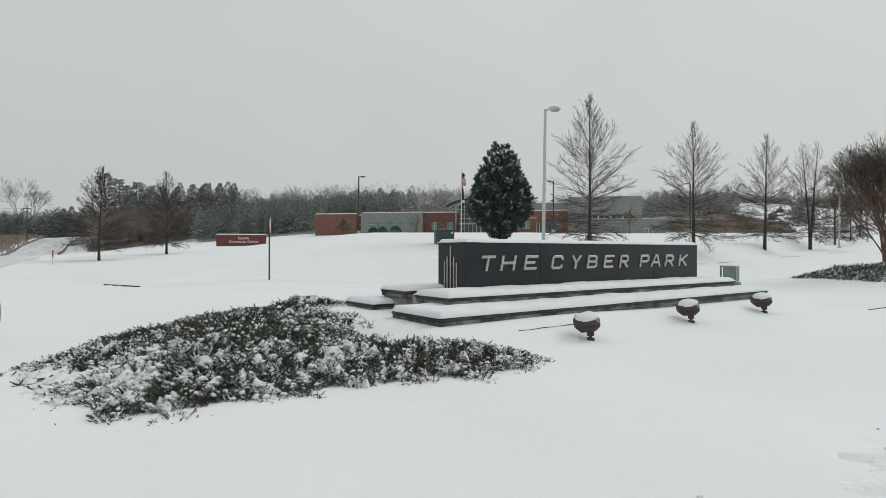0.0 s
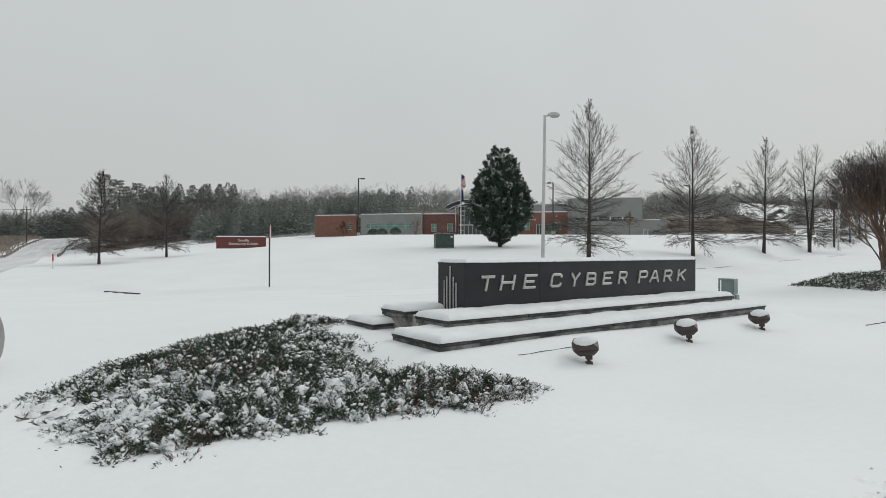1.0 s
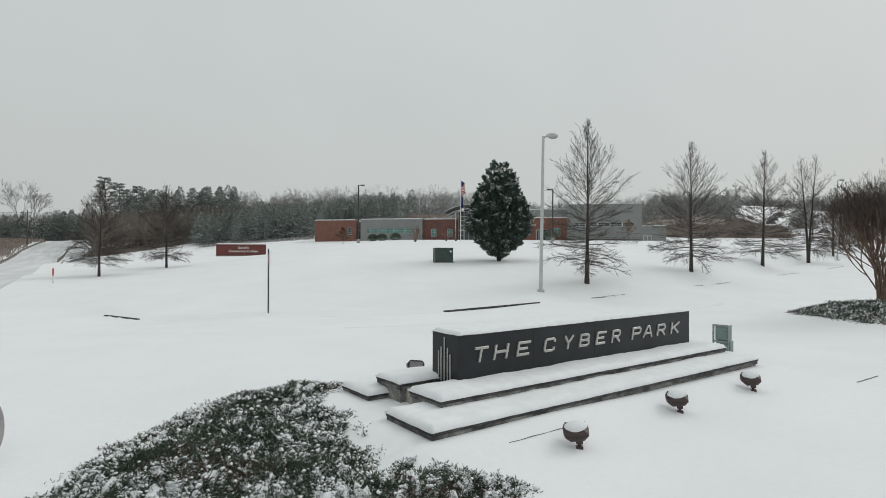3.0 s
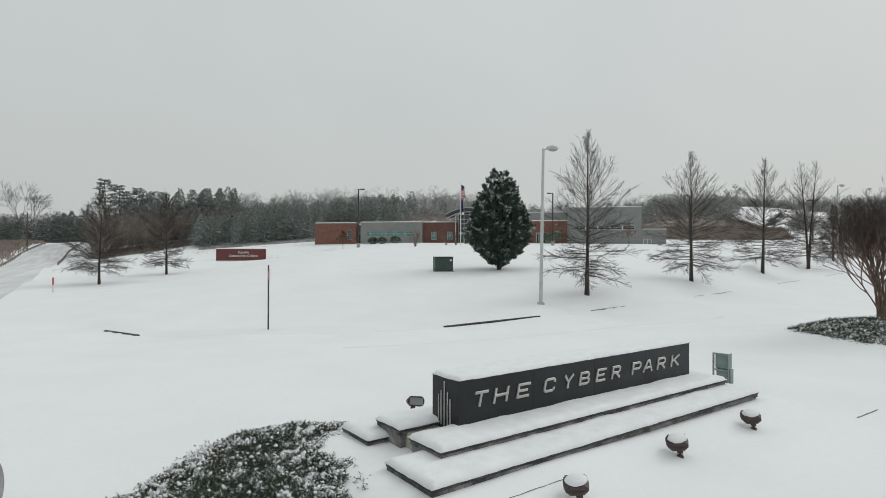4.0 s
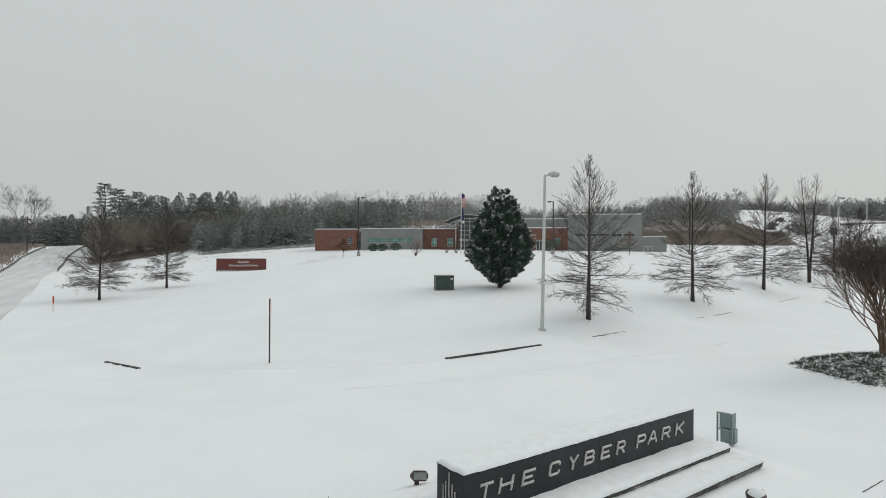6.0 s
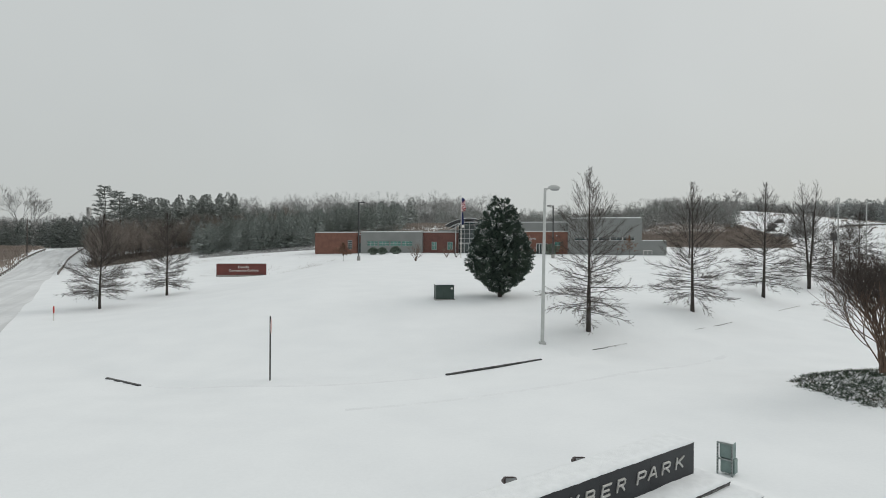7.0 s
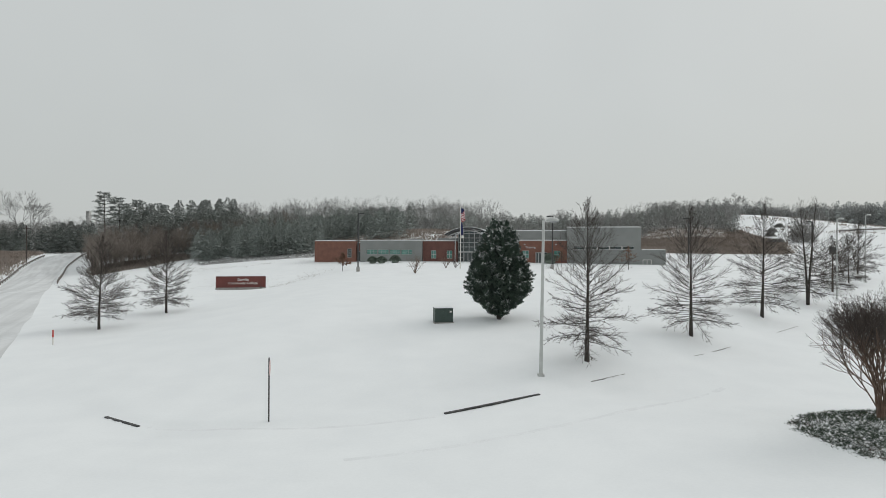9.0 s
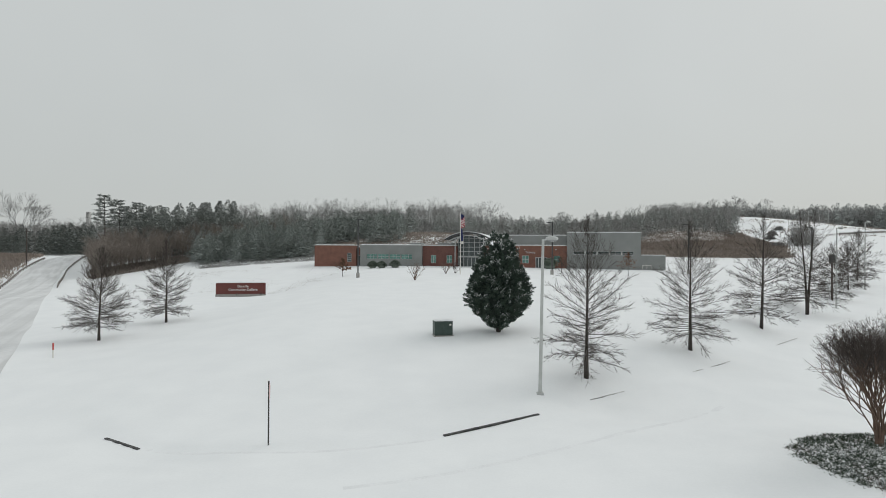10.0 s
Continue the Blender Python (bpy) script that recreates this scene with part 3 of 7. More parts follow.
def monument_sign():
    ob = empty("monument_sign", SIGN, "long dark monument sign with raised steel letters under snow", "sign")
    part("core", boxed(0.02, LONG - 0.02, 0.02, DEEP - 0.02, 0.30, TOP - 0.01), SIGN_PANEL, ob)
    n = 4
    for i in range(n):
        a, b = LONG * i / n, LONG * (i + 1) / n
        part("panel", boxed(a + 0.0015, b - 0.0015, 0, 0.018, 0.30, TOP, 0.002), SIGN_PANEL, ob, "near-black satin panel")
        part("panel", boxed(a + 0.003, b - 0.003, DEEP - 0.018, DEEP, 0.30, TOP, 0.002), SIGN_PANEL, ob, "near-black satin panel")
    for a in (0.0, LONG - 0.02):
        part("end_panel", boxed(a, a + 0.02, 0.019, DEEP - 0.019, 0.30, TOP, 0.002), SIGN_PANEL, ob, "near-black end panel")
    part("top_trim", boxed(-0.008, LONG + 0.008, -0.008, DEEP + 0.008, TOP + 0.001, TOP + 0.012, 0.003), SIGN_PANEL, ob)
    v, f = snow_cover(-0.012, LONG + 0.012, -0.012, DEEP + 0.012, TOP + 0.012, 0.055, 0.05, 0.06, 1.0, 0.001)
    raw("snow_cover", v, f, SNOW_CLUMP, ob, "smooth pillow of snow", smooth=True)
    letters = (("T", 0.27, 0.58), ("H", 0.70, 1.04), ("E", 1.22, 1.54), ("C", 1.87, 2.18), ("Y", 2.38, 2.65), ("B", 2.81, 3.12), ("E", 3.29, 3.59),
               ("R", 3.76, 4.05), ("P", 4.41, 4.73), ("A", 4.79, 5.14), ("R", 5.28, 5.60), ("K", 5.79, 6.11))
    for c, a, b in letters:
        block_letter(c, a, b, 0.872, 0.245, ob)
    # the emblem of five steel bars on the end
    for frac, high in ((0.26, 1.03), (0.36, 1.10), (0.48, 1.265), (0.60, 1.10), (0.70, 1.005)):
        y = DEEP * (1 - frac)
        part("emblem_bar", rod(bmesh.new(), (-0.006, y, 0.55), (-0.006, y, high), 0.0125, sides=10), STEEL, ob, "polished upright steel bar")
    return ob


monument_sign()


def plinth():
    ob = empty("stone_plinth", SIGN, "stepped stone plinth with dark capstones under thick snow", "plinth")
    # x0, x1, y0, y1, top of the capstone, snow, inset of the riser
    tiers = ((-0.78, 7.02, -0.60, 0.24, 0.545, 0.085), (-1.36, 7.22, -1.20, -0.05, 0.365, 0.085),
             (-0.76, 7.02, 0.52, 1.27, 0.575, 0.075), (-1.10, 7.22, 0.93, 1.85, 0.36, 0.085))
    for i, (x0, x1, y0, y1, top, snow) in enumerate(tiers):
        n = 5
        for j in range(n):
            a, b = x0 + (x1 - x0) * j / n, x0 + (x1 - x0) * (j + 1) / n
            part("capstone", boxed(a + 0.002, b - 0.002, y0, y1, top - 0.052, top, 0.02), STONE_CAP, ob, "weathered dark capstone")
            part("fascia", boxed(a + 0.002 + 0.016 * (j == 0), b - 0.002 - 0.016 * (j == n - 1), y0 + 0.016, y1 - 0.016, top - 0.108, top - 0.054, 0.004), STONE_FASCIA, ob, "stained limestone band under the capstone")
        inset = 0.045
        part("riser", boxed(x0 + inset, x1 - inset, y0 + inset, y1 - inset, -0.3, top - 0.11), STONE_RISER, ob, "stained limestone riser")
        v, f = snow_cover(x0 - 0.01, x1 + 0.01, y0 - 0.012, y1 + 0.01, top, snow, 0.055, 0.17, 4.0 + i, 0.014)
        raw("snow_cover", v, f, SNOW_CLUMP, ob, "thick pillow of snow", smooth=True)
    part("pier", boxed(-0.62, 0.02, 0.16, 0.56, -0.3, 0.50, 0.008), STONE_PIER, ob, "pale limestone pier")
    part("pier", boxed(-0.635, 0.0, 0.30, 0.42, -0.3, 0.515, 0.008), STONE_PIER, ob, "pale limestone pier")
    return ob


plinth()


# ---- floodlights round the sign ----
def floodlight(x, y, turn, label, sunk=0.0):
    z = lie_at(x, y) - sunk
    ob = empty("floodlight", pose(x, y, z - 0.055, 0, 0, turn), label, "floodlight", "floodlights round the sign")
    # the box of the base, partly in the snow
    part("base", boxed(-0.048, 0.048, -0.05, 0.05, -0.1, 0.085, 0.008), BRONZE, ob)
    bm = rod(bmesh.new(), (0, 0, 0.07), (0, 0, 0.12), 0.022)
    box(bm, -0.045, 0.045, -0.028, 0.028, 0.11, 0.205, 0.01)
    part("knuckle", bm, BRONZE, ob)
    # housing: a bevelled tapered box tilted back, lens towards +y
    bm = bmesh.new()
    rings = ((-0.115, 0.120, 0.055), (-0.090, 0.152, 0.082), (0.0, 0.168, 0.097), (0.10, 0.168, 0.097))
    loops = []
    for yy, hx, hz in rings:
        c = 0.062
        pts = [(-hx + c, -hz), (hx - c, -hz), (hx, -hz + c), (hx, hz - c), (hx - c, hz), (-hx + c, hz), (-hx, hz - c), (-hx, -hz + c)]
        loops.append([bm.verts.new((px, yy, pz)) for px, pz in pts])
    for p, q in zip(loops, loops[1:]):
        for i in range(8):
            bm.faces.new((p[i], p[(i + 1) % 8], q[(i + 1) % 8], q[i]))
    bm.faces.new(loops[0][::-1])
    bm.faces.new(loops[-1])
    bmesh.ops.recalc_face_normals(bm, faces=bm.faces)
    tilt = pose(-0.045, -0.02, 0.272, 16, -7, 0)
    bmesh.ops.transform(bm, matrix=tilt, verts=bm.verts)
    housing = part("housing", bm, BRONZE, ob, "dark bronze cast housing")
    bm = boxed(-0.135, 0.135, 0.101, 0.110, -0.070, 0.070, 0.004)
    bmesh.ops.transform(bm, matrix=tilt, verts=bm.verts)
    part("lens", bm, LENS_GLASS, housing, "flat glass lens")
    bm = bmesh.new()
    for a in (-0.155, 0.137):
        box(bm, a, a + 0.018, 0.09, 0.118, -0.062, 0.062, 0.004)
    for a in (-0.088, 0.070):
        box(bm, -0.137, 0.137, 0.09, 0.118, a, a + 0.018, 0.004)
    bmesh.ops.transform(bm, matrix=tilt, verts=bm.verts)
    part("lens_frame", bm, BRONZE, housing)
    if sunk:
        return ob
    # the cap of snow
    bm = bmesh.new()
    bmesh.ops.create_icosphere(bm, subdivisions=3, radius=1.0)
    for v in bm.verts:
        n = 1 + 0.10 * noise.noise(v.co * 2.2 + Vector((x, y, 0)))
        v.co = Vector((v.co.x * 0.148 * n - 0.05, v.co.y * 0.125 * n - 0.035, max(v.co.z, -0.6) * 0.058 * n + 0.360 + 0.12 * v.co.x * 0.148 + 0.2 * v.co.y * 0.12))
    o = part("snow_cover", bm, SNOW_CLUMP, housing, "rounded cap of snow")
    for p in o.data.polygons:
        p.use_smooth = True
    return ob


for x, y, t in ((1.815, 7.61, -6), (3.76, 9.27, -12), (5.68, 10.79, -14)):
    floodlight(x, y, t, "dark bronze floodlight capped with snow, aimed at the sign")
for s, d, t in ((0.74, 2.42, 200), (3.50, 2.80, 200), (5.70, 2.62, 200)):
    w = SIGN @ Vector((s, d, 0))
    floodlight(w.x, w.y, t, "dark bronze floodlight behind the sign, glass lens facing it", 0.05)


def edging(a, b, r, sink):
    """A strip of dark lawn edging that shows through the snow."""
    a, b = Vector((*a, 0)), Vector((*b, 0))
    n = 10
    bm = bmesh.new()
    for i in range(n):
        p, q = a.lerp(b, i / n), a.lerp(b, (i + 1) / n)
        for o in (p, q):
            o.z = lie_at(o.x, o.y) - sink + 0.004 * math.sin(o.x * 17)
        rod(bm, p, q, r, sides=6)
    ob = part("lawn_edging", bm, ASPHALT, None)
    tagged(ob, "thin dark strip of lawn edging showing through the snow", "edging", "lawn edging")


edging((0.86, 7.33), (1.66, 7.95), 0.0045, 0.001)
edging((8.2, 11.72), (9.05, 12.36), 0.009, 0.003)


# ---- the utility cabinet on its frame ----
def utility_cabinet():
    x, y = 6.80, 14.53
    ob = empty("utility_cabinet", pose(x, y, lie_at(x, y), 0, 0, -42) @ Matrix.Diagonal((0.86, 0.86, 0.97, 1)), "grey-green utility meter cabinet on a slotted steel frame", "utility cabinet")
    for a in (-0.235, 0.16):
        bm = boxed(a, a + 0.045, -0.19, -0.145, -0.2, 0.84, 0.004)
        part("frame_post", bm, FRAME_GREY, ob, "slotted galvanised steel channel")
        for i in range(9):
            part("slot", boxed(a + 0.014, a + 0.031, -0.1925, -0.188, 0.10 + i * 0.08, 0.14 + i * 0.08), ASPHALT, ob)
    for z in (0.39, 0.80):
        part("cross_rail", boxed(-0.19, 0.16, -0.185, -0.15, z, z + 0.04, 0.004), FRAME_GREY, ob)
    up = part("upper_box", boxed(-0.17, 0.20, -0.14, 0.13, 0.44, 0.83, 0.012), BOX_GREEN, ob, "grey-green steel box")
    part("door", boxed(-0.13, 0.16, 0.131, 0.142, 0.47, 0.80, 0.004), BOX_GREEN, up)
    low = part("lower_box", boxed(-0.15, 0.24, -0.12, 0.15, 0.06, 0.425, 0.012), BOX_GREEN, ob, "grey-green steel box")
    part("door", boxed(-0.11, 0.20, 0.151, 0.162, 0.09, 0.39, 0.004), BOX_GREEN, low)
    v, f = snow_cover(-0.16, 0.19, -0.13, 0.12, 0.832, 0.012, 0.04, 0.04, 2.0, 0.004)
    raw("snow_cover", v, f, SNOW_CLUMP, ob, "dusting of snow", smooth=True)


utility_cabinet()


# ---- a round grey metal plate on a post at the bed's far end ----
def round_plate():
    x, y = -5.80, 6.77
    ob = empty("round_sign", pose(x, y, lie_at(x, y), 0, 0, 39), "oval grey metal plate on a short post in the snow", "sign")
    part("post", rod(bmesh.new(), (0, 0.03, -0.3), (0, 0.03, 0.5), 0.03), PLATE_GREY, ob)
    bm = rod(bmesh.new(), (0, -0.012, 0), (0, 0.012, 0), 0.34, sides=48)
    bmesh.ops.transform(bm, matrix=Matrix.Translation((0, 0, 0.40)) @ Matrix.Diagonal((1, 1, 1.55, 1)), verts=bm.verts)
    bmesh.ops.bevel(bm, geom=[e for e in bm.edges if len(e.link_faces) == 2 and e.calc_face_angle() > 1.0], offset=0.006, segments=2, affect="EDGES")
    part("plate", bm, PLATE_GREY, ob, "oval grey plate")


round_plate()


# ---- green transformer box on the lawn ----
def transformer():
    x, y = -1.27, 45.6
    ob = empty("transformer_box", pose(x, y, lie_at(x, y) - 0.03, 0, 0, 12), "dark green pad-mounted transformer box on the snowy lawn", "transformer")
    w, d, h = 0.72, 0.55, 1.12
    part("pad", boxed(-w - 0.08, w + 0.08, -d - 0.1, d + 0.1, -0.4, 0.04, 0.02), CONCRETE, ob, "buried concrete pad")
    part("body", boxed(-w, w, -d, d, 0.041, h, 0.03), TX_GREEN, ob)
    for a, b in ((-w + 0.03, -0.01), (0.01, w - 0.03)):
        door = part("door", boxed(a, b, -d - 0.02, -d - 0.002, 0.10, h - 0.08, 0.008), TX_GREEN, ob)
    part("handle", boxed(-0.05, 0.05, -d - 0.05, -d - 0.021, 0.5, 0.62, 0.008), TX_GREEN, ob)
    part("warning_label", boxed(w - 0.28, w - 0.12, -d - 0.026, -d - 0.021, h - 0.30, h - 0.16), WHITE_PAINT, ob, "small pale warning label")
    part("lid", boxed(-w - 0.02, w + 0.02, -d - 0.035, d + 0.02, h + 0.001, h + 0.045, 0.012), TX_GREEN, ob)
    v, f = snow_cover(-w, w, -d, d, h + 0.045, 0.03, 0.08, 0.1, 3.0)
    raw("snow_cover", v, f, SNOW_CLUMP, ob, "thin snow", smooth=True)


transformer()


# ---- street sign seen edge-on ----
def street_sign():
    x, y = -8.14, 24.5
    ob = empty("street_sign", pose(x, y, lie_at(x, y), 0, 0, 103.5), "dark steel post with a traffic sign seen edge-on", "street sign")
    bm = boxed(-0.035, 0.035, -0.03, 0.03, -0.4, 2.76, 0.006)
    part("post", bm, POST_DARK, ob, "dark channel post")
    # an octagonal plate
    bm = rod(bmesh.new(), (0, -0.036, 2.32), (0, -0.033, 2.32), 0.36, sides=8)
    bmesh.ops.rotate(bm, cent=(0, -0.034, 2.32), matrix=Matrix.Rotation(radians(22.5), 3, "Y"), verts=bm.verts)
    plate = part("plate", bm, PLATE_GREY, ob, "bare aluminium back of the plate")
    bm = rod(bmesh.new(), (0, -0.0395, 2.32), (0, -0.0365, 2.32), 0.35, sides=8)
    bmesh.ops.rotate(bm, cent=(0, -0.038, 2.32), matrix=Matrix.Rotation(radians(22.5), 3, "Y"), verts=bm.verts)
    part("face", bm, SIGN_FACE, plate, "faded pink and white face")
    for z in (2.15, 2.5):
        part("bolt", rod(bmesh.new(), (0, -0.047, z), (0, -0.03, z), 0.012, sides=8), PLATE_GREY, ob)


street_sign()


# ---- the college's own sign ----
def college_sign():
    x, y, ground_z = -32.6, 84.3, 1.64
    ob = empty("college_sign", pose(x, y, ground_z, 0, 0, 16), "maroon college sign panel with white lettering and snow on top", "sign")
    w = 3.5
    part("panel", boxed(-w, w, -0.3, 0.3, 0.12, 1.78, 0.03), COLLEGE_RED, ob, "maroon sign panel")
    for a, b in ((-w, -w + 0.12), (w - 0.12, w)):
        part("frame", boxed(a, b, -0.33, -0.301, 0.12, 1.78, 0.01), COLLEGE_RED, ob)
    for a, b in ((0.12, 0.20), (1.70, 1.78)):
        part("frame", boxed(-w + 0.121, w - 0.121, -0.325, -0.301, a, b, 0.008), COLLEGE_RED, ob)
    part("base", boxed(-w - 0.06, w + 0.06, -0.36, 0.36, -0.6, 0.115, 0.01), CONCRETE, ob, "low concrete base")
    v, f = snow_cover(-w - 0.02, w + 0.02, -0.32, 0.32, 1.785, 0.14, 0.12, 0.2, 2.0)
    raw("snow_cover", v, f, SNOW_CLUMP, ob, "snow on the top edge", smooth=True)
    writing("Danville", 0.34, 0.02, WHITE_PAINT, ob, pose(0.3, -0.312, 1.12), "lettering", bold=0.015, stretch=1.0, label="white lettering Danville")
    writing("Community College", 0.34, 0.02, WHITE_PAINT, ob, pose(0.3, -0.312, 0.62), "lettering", bold=0.015, stretch=1.05, label="white lettering Community College")
    for a in (-0.5, 2.9):
        lamp = empty("ground_lamp", pose(x, y, 0) @ pose(0, 0, ground_z, 0, 0, 16) @ pose(a, -1.3, 0.0), "small dark ground lamp before the college sign", "lamp", "lamps of the college sign")
        part("stake", rod(bmesh.new(), (0, 0, -0.1), (0, 0, 0.12), 0.03), BRONZE, lamp)
        part("head", boxed(-0.14, 0.14, -0.1, 0.1, 0.12, 0.30, 0.03), BRONZE, lamp)


college_sign()


# ---- lamps ----
def street_lamp(x, y, high, lean, head_dir, label, dark=False, z=None):
    z = lie_at(x, y) if z is None else z
    m = POLE_DARK if dark else POLE_WHITE
    ob = empty("street_lamp", pose(x, y, z, 0, lean, 0), label, "street lamp", "street lamps")
    if dark:
        part("footing", rod(bmesh.new(), (0, 0, -0.4), (0, 0, 0.75), 0.30, sides=16), CONCRETE, ob, "round concrete footing")
        part("pole", boxed(-0.10, 0.10, -0.10, 0.10, 0.75, high, 0.012), m, ob)
        arm = part("arm", boxed(0.0, 0.5 * head_dir, -0.035, 0.035, high - 0.14, high - 0.05) if head_dir > 0 else boxed(0.5 * head_dir, 0.0, -0.035, 0.035, high - 0.14, high - 0.05), m, ob)
        lo, hi = sorted((0.35 * head_dir, 1.05 * head_dir))
        head = part("head", boxed(lo, hi, -0.22, 0.22, high - 0.18, high + 0.02, 0.03), m, ob, "flat shoebox lamp head")
        part("lens", boxed(lo + 0.05, hi - 0.05, -0.18, 0.18, high - 0.195, high - 0.181), LENS_GLASS, head)
    else:
        part("base_plate", boxed(-0.19, 0.19, -0.19, 0.19, -0.1, 0.07, 0.015), m, ob)
        for a in (-0.14, 0.14):
            for b in (-0.14, 0.14):
                part("bolt", rod(bmesh.new(), (a, b, 0.07), (a, b, 0.11), 0.02, sides=6), m, ob)
        part("pole", rod(bmesh.new(), (0, 0, 0.07), (0, 0, high), 0.105, 0.075, 20), m, ob, "tapered pale grey pole")
        part("arm", rod(bmesh.new(), (0, 0, high - 0.06), (0.34 * head_dir, 0, high + 0.0), 0.045, 0.04, 12), m, ob)
        bm = bmesh.new()
        bmesh.ops.create_uvsphere(bm, u_segments=24, v_segments=12, radius=1.0)
        for v in bm.verts:
            k = 0.17 if v.co.z > 0 else 0.10
            v.co = Vector((v.co.x * 0.36 + 0.50 * head_dir, v.co.y * 0.2, v.co.z * k + high + 0.02))
        head = part("head", bm, m, ob, "rounded cobra lamp head")
        for p in head.data.polygons:
            p.use_smooth = True
        bm = bmesh.new()
        bmesh.ops.create_uvsphere(bm, u_segments=20, v_segments=10, radius=1.0)
        for v in bm.verts:
            v.co = Vector((v.co.x * 0.26 + 0.54 * head_dir, v.co.y * 0.16, v.co.z * 0.10 + high - 0.05))
        part("lens", bm, LENS_GLASS, head, "bulging glass lens")
    return ob


street_lamp(4.69, 32.4, 8.75, 0.75, 1, "pale grey street lamp with a rounded head beside the lawn")
street_lamp(47.0, 72.9, 10.0, 0, 1, "pale grey street lamp with a rounded head behind bare trees")
street_lamp(65.0, 94.0, 10.8, 0, 1, "pale grey street lamp further along the tree row")
street_lamp(-17.4, 97.0, 10.0, 0, 1, "tall dark car park lamp on a round concrete footing", True)
street_lamp(16.6, 104.0, 9.5, 0, -1, "tall dark car park lamp before the brick wing", True)
street_lamp(42.5, 108.0, 9.3, 0, -1, "tall dark car park lamp beside the grey hall", True)
street_lamp(71.0, 118.0, 9.0, 0, -1, "tall dark car park lamp by the brush hillside", True)


# ---- flags ----
def flagpole():
    x, y = 0.0, 102.0
    ob = empty("flagpole", pose(x, y, lie_at(x, y)), "white flagpole with two limp flags before the entrance", "flagpole")
    part("pole", rod(bmesh.new(), (0, 0, -0.2), (0, 0, 11.0), 0.09, 0.05), WHITE_PAINT, ob)
    part("finial", rod(bmesh.new(), (0, 0, 11.0), (0, 0, 11.15), 0.08, 0.03), WHITE_PAINT, ob)

    def cloth(name, z0, z1, wide, mats, label):
        n, k = 14, 13
        a, b = np.meshgrid(np.linspace(0, 1, k), np.linspace(0, 1, n))
        X = 0.08 + wide * (0.42 * np.sin(a * 3.6) * (0.7 + 0.3 * b) + 0.12 * a)
        Y = 0.34 * np.sin(a * 8 + b * 1.5) * a
        Z = z1 - (z1 - z0) * b - 1.0 * a * (1 - 0.3 * b)
        flag = raw(name, np.stack([X, Y, Z], -1).reshape(-1, 3), np.stack([i := np.arange(n * k).reshape(n, k)[:-1, :-1], i + 1, i + k + 1, i + k], -1).reshape(-1, 4), mats[0], ob, label, True)
        for m in mats[1:]:
            flag.data.materials.append(m)
        return flag, n - 1, k - 1
    flag, n, k = cloth("flag", 8.9, 10.8, 1.7, (FLAG_RED, FLAG_WHITE, FLAG_BLUE), "limp flag with red and white stripes and a blue canton")
    for i, p in enumerate(flag.data.polygons):
        r, c = divmod(i, k)
        p.material_index = 2 if r < 6 and c < 5 else r % 2
    cloth("flag", 6.4, 8.3, 0.9, (FLAG_BLUE,), "limp dark blue flag")
    part("weight", boxed(0.15, 0.55, -0.1, 0.1, 5.4, 5.9, 0.1), WHITE_PAINT, ob)


flagpole()


def marker_post():
    x, y = -30.9, 42.6
    ob = empty("marker_post", pose(x, y, lie_at(x, y)), "thin pale marker post with a red top by the road", "marker post")
    part("post", boxed(-0.045, 0.045, -0.025, 0.025, -0.2, 0.60, 0.008), WHITE_PAINT, ob, "pale lower half")
    part("top", boxed(-0.05, 0.05, -0.03, 0.03, 0.601, 1.14, 0.01), RED_PAINT, ob, "faded red upper half")


marker_post()


RAIL_FROM = int(np.argmin(np.hypot(road_line[:, 0] + 92, road_line[:, 1] - 118)))


def guard_rail(side, i0, i1, label):
    """A steel rail on posts along the road's edge."""
    i = np.arange(i0, i1)
    c = road_line[i] + road_side[i] * side
    z = lie(c[:, 0], c[:, 1])
    ob = empty("guard_rail", pose(0, 0, 0), label, "guard rail", "guard rails along the road")
    P = np.stack([c[:, 0], c[:, 1], z], -1)
    for lift in (0.42, 0.56, 0.70):
        A, B = P[:-1] + [0, 0, lift], P[1:] + [0, 0, lift]
        v, f = tubes(A, B, np.full(len(A), 0.085), np.full(len(A), 0.085), 5)
        raw("rail", v, f, GUARD_STEEL, ob)
    for q in P[::3]:
        part("post", boxed(q[0] - 0.08, q[0] + 0.08, q[1] - 0.08, q[1] + 0.08, q[2] - 0.3, q[2] + 0.75), GUARD_STEEL, ob)
    return ob


guard_rail(5.6, RAIL_FROM, RAIL_FROM + 75, "weathered steel guard rail along the snowy road edge")
guard_rail(-5.2, max(RAIL_FROM - 45, 0), RAIL_FROM + 62, "weathered steel guard rail along the far road edge")

# ---- bare trees ----
def limb(rng, p, d, length, r, n, droop, wander):
    """A bent limb as a chain of n pieces. Returns the points and radii."""
    pts, rad = [np.array(p)], [r]
    d = np.array(d) / np.linalg.norm(d)
    for i in range(n):
        d = d + rng.normal(0, wander, 3) + np.array([0, 0, droop])
        d /= np.linalg.norm(d)
        pts.append(pts[-1] + d * length / n)
        rad.append(r * (1 - 0.8 * (i + 1) / n))
    return np.array(pts), np.array(rad)


def chain(pts, rad):
    return list(zip(pts[:-1], pts[1:], rad[:-1], rad[1:]))


def at_along(pts, f):
    k = f * (len(pts) - 1)
    i = min(int(k), len(pts) - 2)
    return pts[i] + (pts[i + 1] - pts[i]) * (k - i), pts[i + 1] - pts[i]


